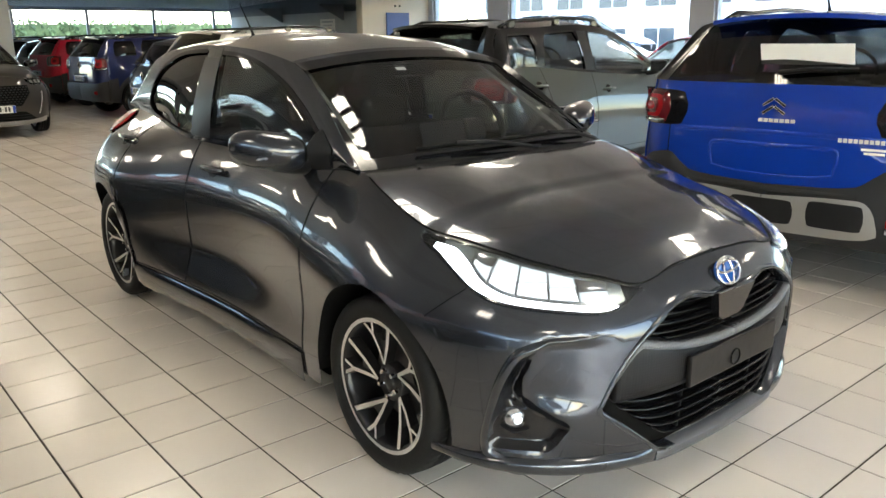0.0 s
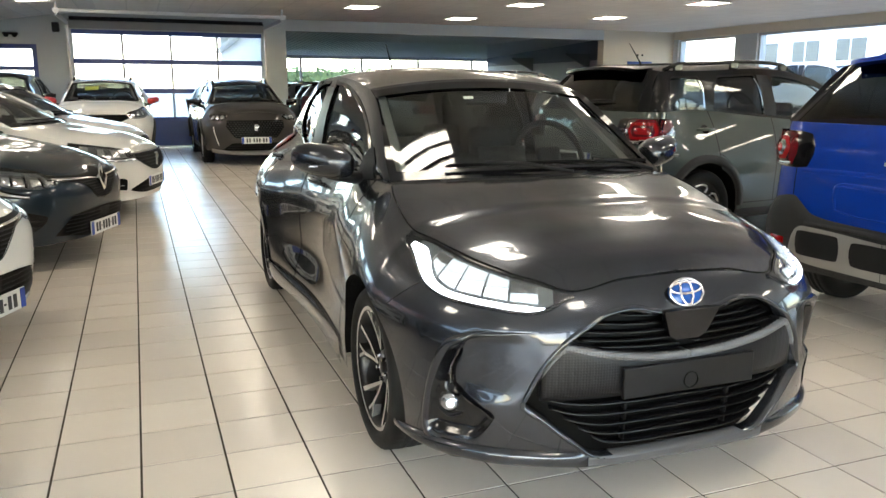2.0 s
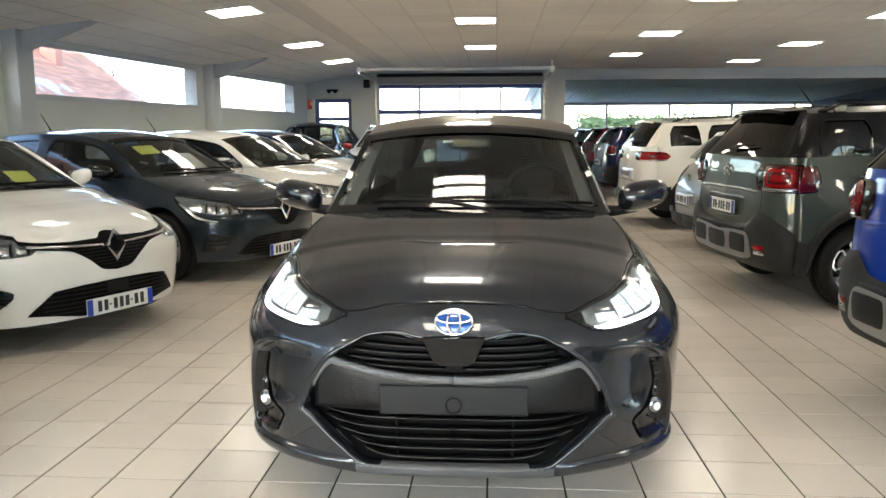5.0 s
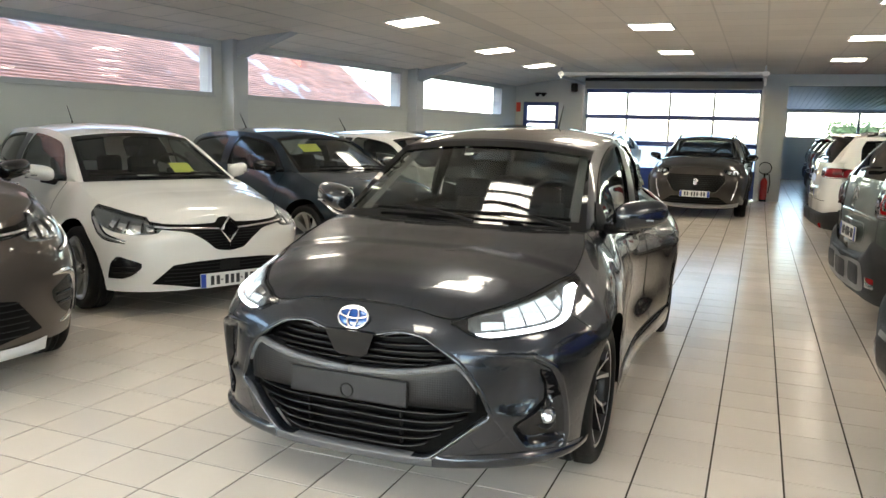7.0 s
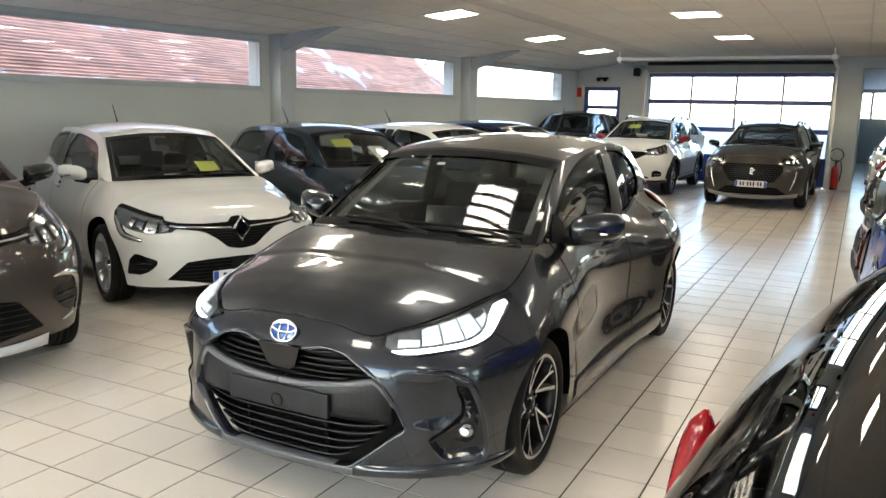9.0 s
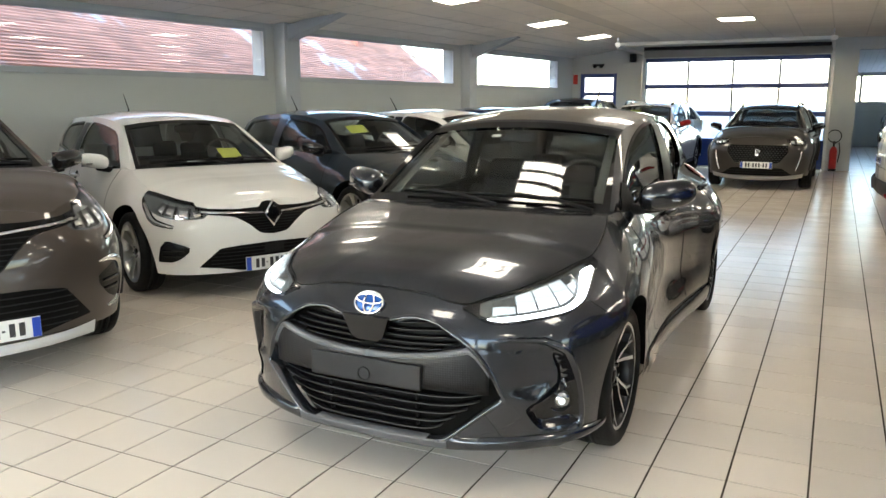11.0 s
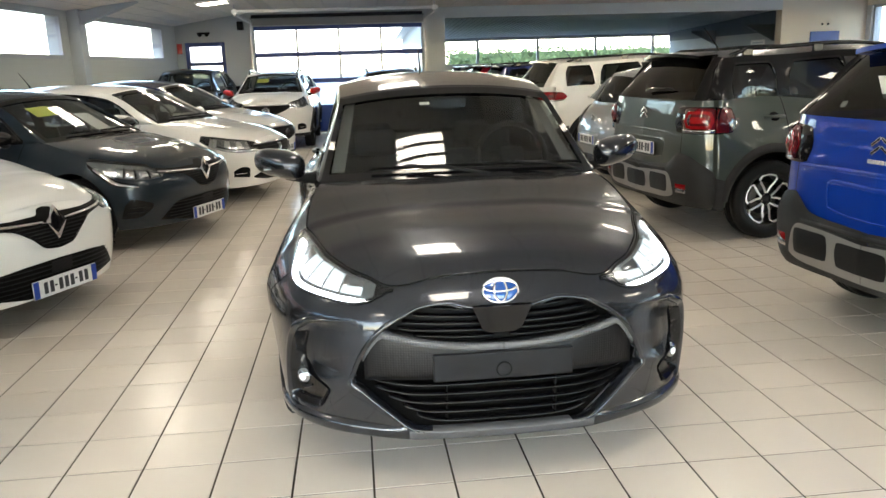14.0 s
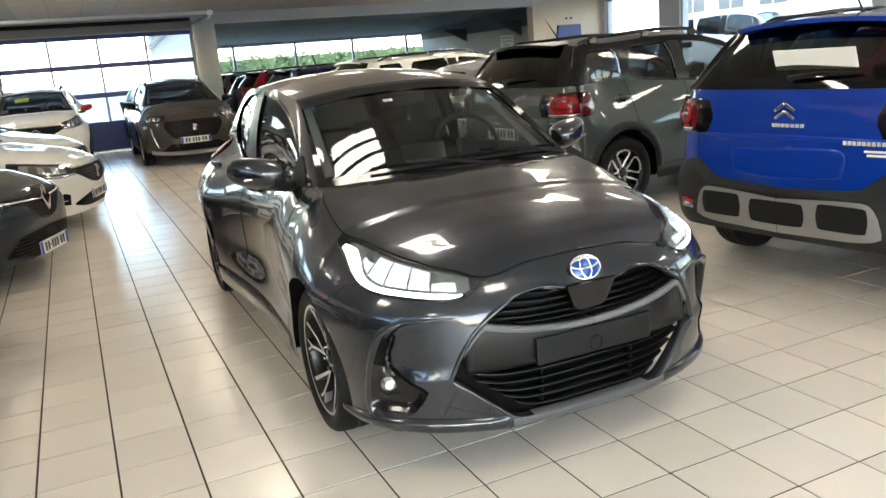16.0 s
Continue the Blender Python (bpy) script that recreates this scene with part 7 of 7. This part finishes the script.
        put("bumper_lower", sh.patch("bumper_lower", qf, 0.178 + 0.02 * t, 0.225 + 0.02 * np.sin(np.pi * t), M["grey_paint"], 7, 0.001, 0.02, side), car)
        # seam between bumper and wing
        put("bumper_seam", sh.ridge("bumper_seam", [(1.0, 0.728), (1.05, 0.69), (1.11, 0.64)], [0.005, 0.005], [0.0035, 0.0035], M["seam"], side, 12), car)
        # head lamp
        q = np.linspace(sh.key("f", 0.395), 1.26, 44)
        zl = pchip([0.415, 0.45, 0.491, 0.546, 0.67, 0.854, 0.96, 1.04, 1.174, 1.26], [0.726, 0.708, 0.69, 0.68, 0.688, 0.702, 0.722, 0.752, 0.806, 0.84])(q)
        zh = np.maximum(sh.ztop(q) - 0.003, zl + 0.003)
        hl = put("headlight", sh.patch("headlight", q, zl, zh, M["lamp_black"], 8, 0.002, 0.0, side), car)
        qr = np.linspace(0.47, 1.16, 34)
        zr0, zr1 = np.interp(qr, q, zl), np.interp(qr, q, zh)
        put("reflector", sh.patch("reflector", qr, zr0 + 0.008, np.maximum(zr1 - 0.006, zr0 + 0.01), M["lamp_clear"], 6, 0.004, 0.0, side), hl)
        qd = np.linspace(0.5, 1.18, 40)
        d0 = np.interp(qd, q, zl) + 0.005
        d1 = d0 + np.interp(qd, [0.5, 0.55, 0.7, 0.85, 0.93, 1.03, 1.1, 1.18], [0.004, 0.015, 0.014, 0.015, 0.02, 0.034, 0.034, 0.012])
        put("daylight_strip", sh.patch("daylight_strip", qd, d0, np.minimum(d1, np.interp(qd, q, zh) - 0.004), M["drl"], 4, 0.009, 0.004, side), hl)
        for k, (a0, a1) in enumerate(((0.52, 0.612), (0.62, 0.712), (0.72, 0.822), (0.83, 0.932), (0.94, 1.015))):
            qc = np.linspace(a0, a1, 6)
            c0 = np.interp(qc, qd, d1) + 0.008
            c1 = np.maximum(np.interp(qc, q, zh) - 0.011, c0 + 0.004)
            cut = c0 + (c1 - c0) * np.linspace(0.62, 0.42, 6)
            put("led_cell", sh.patch("led_cell", qc, c0, cut - 0.001, M["led" if k in (1, 2, 3) else "led_soft"], 4, 0.007, 0.006, side), hl)
            put("led_brow", sh.patch("led_brow", qc, cut + 0.001, c1, M["led_soft" if k in (1, 2, 3) else "lamp_inner"], 4, 0.011, 0.005, side), hl)
            for u_ in ((0.3, 0.72) if k in (1, 2, 3) else (0.5,)):
                i_ = int(u_ * 5)
                pp = sh.at(qc[i_], (c0[i_] + cut[i_]) / 2, 0.01, side)
                blob(0.009, 0.006, 0.008, M["led_lens"], "projector", hl, pose(*pp), seg=12)
            put("lamp_rib", sh.ridge("lamp_rib", [(a1 + 0.007, float(np.interp(a1 + 0.007, qd, d1)) + 0.002), (a1 + 0.012, float(np.interp(a1 + 0.012, q, zh)) - 0.012)], [0.004, 0.004], [0.012, 0.012], M["lamp_inner"], side, 6), hl)
        put("lens", sh.patch("lens", q, zl, zh, M["lens"], 8, 0.014, 0.007, side), hl).visible_shadow = False
        put("lamp_trim", sh.patch("lamp_trim", q, zh - 0.005, zh + 0.001, M["lamp_black"], 3, 0.008, 0.004, side), hl)
        put("lamp_trim", sh.patch("lamp_trim", q, zl - 0.001, zl + 0.004, M["lamp_black"], 3, 0.008, 0.003, side), hl)
        # gap between bonnet and wing
        qe = np.linspace(0.0, sh.key("s", 1.06), 70)
        part("bonnet_gap", tube(sh.at(qe, sh.ztop(qe), 0.0, side), 0.0033, 6), M["seam"], car, smooth=True)
    # blank plate panel with the towing cover
    pz = 0.458
    p = sh.at(0.0, pz, -0.004)
    part("plate_panel", box((0, 0, 0), (0.5, 0.016, 0.1), 0.004), M["plate_black"], car, "empty black plate panel", m=pose(p[0], p[1], p[2], 0))
    ring = [(0.026 * math.cos(a), -0.01, 0.026 * math.sin(a)) for a in np.linspace(0, 2 * math.pi, 24, endpoint=False)]
    part("towing_cover", tube(ring, 0.0025, 6, True), M["seam"], car, m=pose(p[0], p[1], p[2] - 0.015))
    # panel under the badge
    bm = bmesh.new()
    vs = [bm.verts.new((x, -0.01 + 0.25 * abs(x) ** 2, z)) for x, z in ((-0.105, 0.0), (0.105, 0.0), (0.07, -0.085), (0.045, -0.1), (-0.045, -0.1), (-0.07, -0.085))]
    f = bm.faces.new(vs)
    r = bmesh.ops.extrude_face_region(bm, geom=[f])
    for v in r["geom"]:
        if isinstance(v, bmesh.types.BMVert):
            v.co.y += 0.03
    p = sh.at(0.0, 0.66, 0.004)
    part("badge_panel", bm, M["gloss_black"], car, m=pose(p[0], p[1], 0.672, 10))
    p = sh.at(0.0, 0.716, 0.006)
    oval_badge(car, p, 0.063, 0.044, M["badge_blue"], "ovals", -24)


def band_material(name, color, scale, depth=0.45):
    m = mat(name, color, 0.4, spec=0.3)
    n, l = m.node_tree.nodes, m.node_tree.links
    co, vo, bp = n.new("ShaderNodeTexCoord"), n.new("ShaderNodeTexVoronoi"), n.new("ShaderNodeBump")
    vo.inputs["Scale"].default_value = scale
    vo.inputs["Randomness"].default_value = 0.15
    bp.inputs["Strength"].default_value = depth
    bp.inputs["Distance"].default_value = 0.006
    l.new(co.outputs["Object"], vo.inputs["Vector"])
    l.new(vo.outputs["Distance"], bp.inputs["Height"])
    l.new(bp.outputs[0], n["Principled BSDF"].inputs["Normal"])
    return m


M["mesh_band"] = band_material("honeycomb_band", (0.004, 0.004, 0.005), 110, 0.16)
# upper edge in lighter grey: daylight reflected on the honeycomb, put into its colour
M["mesh_edge"] = band_material("honeycomb_edge", (0.12, 0.123, 0.13), 100)
M["lip_grey"] = mat("lip_grey", (0.06, 0.06, 0.064), 0.4)
hero_front(yc, ysh)
rear_kit(yc, ysh, HERO_SPEC, "none", False, "plain", lens="tail_red")
aerial(yc, yg)
paper(yc, yg, 16, 10, 0.05, 0.025, M["paper_white"], "sticker")

HATCH_SPEC = derive(4.05, 0.885, 1.42, 0.77, 3.38, 0.32, track=0.775, wheel="silver", paint="white_paint", sill=0.2)
c, sh, g = build_car("hatchback", "white hatchback with dark grille and a number plate", HATCH_SPEC, (-2.33, 2.37), -24)
lozenge_front(c, sh, HATCH_SPEC)
paper(c, g, 27, 2, 0.2, 0.16, M["paper_yellow"])
paper(c, g, 17, 1, 0.22, 0.06, M["paper_white"])
aerial(c, g)
SP = dict(HATCH_SPEC, paint="slate_paint", mirror_paint="gloss_black", privacy=False)
c, sh, g = build_car("hatchback", "dark slate blue hatchback with papers behind the windscreen", SP, (-1.9, 4.93), -22)
lozenge_front(c, sh, SP)
paper(c, g, 12, 7, 0.24, 0.17, M["paper_yellow"])
paper(c, g, 25, 2, 0.22, 0.3, M["paper_white"])
aerial(c, g)
SP = suv(4.23, 0.9, 1.55, 0.85, 3.5, 0.34, paint="brown_paint", wheel="silver", roof_paint="black_paint", mirror_paint="gloss_black")
c, sh, g = build_car("crossover", "metallic brown crossover with silver bumper insert", SP, (-2.2, -0.12), -22)
lozenge_front(c, sh, SP, True)
suv_kit(c, sh, SP, g)
SP = derive(4.25, 0.9, 1.42, 0.86, 3.48, 0.32, paint="white_paint", wheel="silver")
c, sh, g = build_car("hatchback", "white hatchback with a wide chequered grille", SP, (-1.45, 7.35), -18)
front_kit(c, sh, SP, badge="lion")
aerial(c, g)
SP = derive(4.1, 0.88, 1.44, 0.84, 3.4, 0.32, paint="white_paint", roof_paint="navy_paint", pillar="navy_paint", wheel="silver")
c, sh, g = build_car("hatchback", "white hatchback with a dark blue roof", SP, (-1.55, 9.9), -18)
front_kit(c, sh, SP, badge="chevrons")
XOVER = suv(4.16, 0.885, 1.56, 0.83, 3.43, 0.335, paint="white_paint")
SP = dict(XOVER, mirror_paint="red_enamel")
c, sh, g = build_car("crossover", "white crossover with red door mirrors and roof rails", SP, (-2.2, 13.1), -90)
front_kit(c, sh, SP, badge="chevrons")
suv_kit(c, sh, SP, g)
paper(c, g, 14, 7, 0.24, 0.17, M["paper_yellow"])
SP = suv(4.3, 0.89, 1.52, 0.87, 3.48, 0.34, paint="olive_paint", wheel="silver", roof_paint="black_paint", mirror_paint="gloss_black")
c, sh, g = build_car("crossover", "bronze grey crossover facing the aisle", SP, (0.33, 12.25), -90)
lion_front(c, sh, SP, g)
suv_kit(c, sh, SP, g)


def parked_rear(label, sp, rear, heading, **kw):
    """A car placed by the middle of its rear."""
    h = radians(heading)
    at = (rear[0] + sp["L"] * math.cos(h), rear[1] + sp["L"] * math.sin(h))
    c, sh, g = build_car("crossover" if sp.get("suv") else "hatchback", label, sp, at, heading)
    if kw.pop("kit", "") == "crossover":
        crossover_rear(c, sh, sp, **kw)
    else:
        rear_kit(c, sh, sp, **kw)
    if sp.get("suv") and not sp.get("plain_roof"):
        suv_kit(c, sh, sp, g)
    return c, sh, g


TALL = suv(4.16, 0.89, 1.6, 0.83, 3.43, 0.335)
blue, bsh, bg = parked_rear("bright blue crossover with a white card in the rear window", dict(TALL, paint="blue_paint", pillar="black_paint", hatch_paint="gloss_black", rail_paint="gloss_black"), (2.06, 1.02), 6, plate=False, text=True, kit="crossover")
parked_rear("sage green crossover with black roof and grey bumper", dict(TALL, paint="green_paint", roof_paint="roof_black", pillar="roof_black", hatch_paint="roof_black", rail_paint="roof_black"), (2.09, 4.33), 6, kit="crossover")
parked_rear("grey hatchback with a registration plate", derive(4.0, 0.86, 1.46, 0.82, 3.36, 0.31, paint="silver_paint"), (2.35, 6.9), 4, badge="chevrons")
parked_rear("white crossover with wide red tail lamps", suv(4.45, 0.92, 1.6, 0.88, 3.6, 0.35, paint="white_paint"), (2.1, 9.5), 4, badge="lion", style="plain", slim=True, lens="tail_red")
parked_rear("black hatchback parked in a row", derive(4.1, 0.88, 1.5, 0.84, 3.4, 0.32, paint="black_paint"), (2.5, 12.3), 4, badge="lozenge")
parked_rear("navy blue crossover parked in a row", suv(4.3, 0.9, 1.56, 0.86, 3.5, 0.34, paint="navy_paint"), (2.4, 15.2), 4, badge="lozenge", style="plain")
SP = suv(4.25, 0.92, 1.56, 0.88, 3.45, 0.34, paint="graphite_paint", roof_paint="gloss_black", pillar="gloss_black", apillar="gloss_black", hatch_paint="gloss_black", plain_roof=True, roof_crown=0.03, corner_lamps=True, smooth_hatch=True, rear_glass=(0.84, 3, 12), rround=0.22, hatch_bow=0.03, tail_bow=0.09)
SP["top"] = [(k, v, 1.04 if k == "r" or v > 3.6 else z, i) for k, v, z, i in SP["top"]]
SP["rail"] = SP["rail"][:-2] + [(SP["L"] - 0.43, 0.785, 1.475), (SP["L"] - 0.085, 0.85, 1.04)]
c, sh, g = parked_rear("dark graphite crossover with a wide black rear window", SP, (1.705, -1.99), 0, badge="lozenge", style="plain", plate=False)
# slim red lamps up the corners of its tail
for side in (-1, 1):
    spine = spline([(side * x, SP["L"] - y, z) for x, y, z in ((0.815, 0.068, 0.84), (0.812, 0.074, 0.94), (0.806, 0.09, 1.06), (0.79, 0.116, 1.18))], 5)
    grow = np.linspace(0, 1, len(spine))
    wide = (0.018 + 0.01 * grow) * (1.02 - grow**12) ** 0.5
    turn = np.linspace(0, 2 * math.pi, 12, endpoint=False)
    ring = np.stack([side * (np.cos(turn) * 0.8 - np.sin(turn) * 0.5), np.cos(turn) * 0.6 + np.sin(turn) * 0.7, 0 * turn], -1)
    body = spine[:, None] + ring[None] * wide[:, None, None]
    n = len(spine)
    faces = [(i * 12 + j, i * 12 + (j + 1) % 12, (i + 1) * 12 + (j + 1) % 12, (i + 1) * 12 + j) for i in range(n - 1) for j in range(12)]
    put("corner_lamp", mesh("corner_lamp", body.reshape(-1, 3), faces + [tuple(range(12)), tuple(range((n - 1) * 12, n * 12))], M["tail_red"]), c, "red corner lamp")
parked_rear("red crossover parked in the second hall", suv(4.2, 0.9, 1.56, 0.86, 3.45, 0.34, paint="red_paint", roof_paint="black_paint"), (2.5, 18.7), 4, badge="lozenge", style="plain")
parked_rear("dark grey hatchback parked in the second hall", derive(4.1, 0.88, 1.5, 0.84, 3.4, 0.32, paint="olive_paint"), (2.6, 21.6), 4, badge="lion")
parked_rear("silver crossover parked in the second hall", suv(4.3, 0.9, 1.56, 0.86, 3.5, 0.34, paint="silver_paint"), (2.7, 24.5), 4, badge="lion", style="plain")

# white card in the blue car's rear window
h = bg["hatch"]
a, b = Vector(h[10, 5]), Vector(h[24, 5])
part("card", box((a + b) / 2 + Vector((0, 0.03, 0.01)), (0.5, 0.006, 0.12), 0.002, Matrix.Rotation(radians(-20), 3, "X")), M["paper_white"], blue, "blank white card")

# ---- more vehicles ----
SP = derive(4.1, 0.88, 1.46, 0.84, 3.42, 0.32, paint="red_paint", wheel="silver")
c, sh, g = build_car("hatchback", "red hatchback facing the aisle by the shop windows", SP, (8.2, 6.6), 180)
front_kit(c, sh, SP)
for label, pnt, at, hd in (("navy hatchback in the second hall", "navy_paint", (8.3, 20.2), 184), ("white hatchback in the second hall", "white_paint", (8.4, 23.0), 184), ("black hatchback in the second hall", "black_paint", (8.3, 25.8), 184)):
    SP = derive(4.1, 0.88, 1.5, 0.84, 3.42, 0.32, paint=pnt, wheel="silver")
    c, sh, g = build_car("hatchback", label, SP, at, hd)
    front_kit(c, sh, SP)
SP = suv(3.9, 0.86, 1.66, 0.8, 3.3, 0.34, paint="black_paint", wheel="silver")
c, sh, g = build_car("off_road_car", "black boxy off-road car by the end wall", SP, (-4.0, 13.6), -88)
front_kit(c, sh, SP, badge="lion", plate=False)
SP = suv(4.9, 0.98, 2.15, 0.95, 3.9, 0.36, paint="white_paint", wheel="silver")
c, sh, g = build_car("van", "white van parked in the yard outside", SP, (16.6, 12.2), -80)
front_kit(c, sh, SP, badge="lion")
SP = derive(4.3, 0.9, 1.5, 0.84, 3.5, 0.32, paint="white_paint", wheel="silver")
c, sh, g = build_car("hatchback", "white car parked in the yard outside", SP, (17.5, 5.5), -90)
front_kit(c, sh, SP, badge="lion")

# ---- floor tiles ----
PITCH, JOINT, TURN_DEG, OX, OY = 0.2962, 0.0075, 0.15, 0.1128, 0.032


def tile_verts(x0, y0, w, b=0.0006, h=0.0):
    return [(x0, y0, -0.004), (x0 + w, y0, -0.004), (x0 + w, y0 + w, -0.004), (x0, y0 + w, -0.004), (x0 + b, y0 + b, h), (x0 + w - b, y0 + b, h), (x0 + w - b, y0 + w - b, h), (x0 + b, y0 + w - b, h)]


TF = [(4, 5, 6, 7), (0, 1, 5, 4), (1, 2, 6, 5), (2, 3, 7, 6), (3, 0, 4, 7)]
W_ = PITCH - JOINT
tile_me = mesh("tile", tile_verts(0, 0, W_), TF, M["tile"], False)
rot = Matrix.Rotation(radians(TURN_DEG), 4, "Z")
verts, faces = [], []
count = 0
for i in range(-33, 44):
    for j in range(-31, 101):
        x, y = OX + i * PITCH + JOINT / 2, OY + j * PITCH + JOINT / 2
        if x < wall_x(y) - 0.3 or (x > RIGHT and y < BACK) or (y > BACK - 0.1 and x < 1.2):
            continue
        if -1.9 < x < 2.0 and -1.75 < y < 0.0 + 0.05 or (-2.3 < x < -0.9 and 0.0 < y < 4.2) or (0.9 < x < 1.9 and 0 < y < 3.0):
            if count < 300:
                put("tile", tile_me, floor_ob, m=Matrix.Translation((-2, -10.5, 0.053)) @ rot @ Matrix.Translation((x, y, 0)))
                count += 1
                continue
        k = len(verts)
        verts += [tuple(rot @ Vector(v)) for v in tile_verts(x, y, W_)]
        faces += [tuple(k + q for q in f) for f in TF]
tl = put("tile_field", mesh("tile_field", verts, faces, M["tile"], False), floor_ob, "cream glazed floor tiles", m=Matrix.Translation((-2, -10.5, 0.053)))
tagged(tl, kind="stuff")
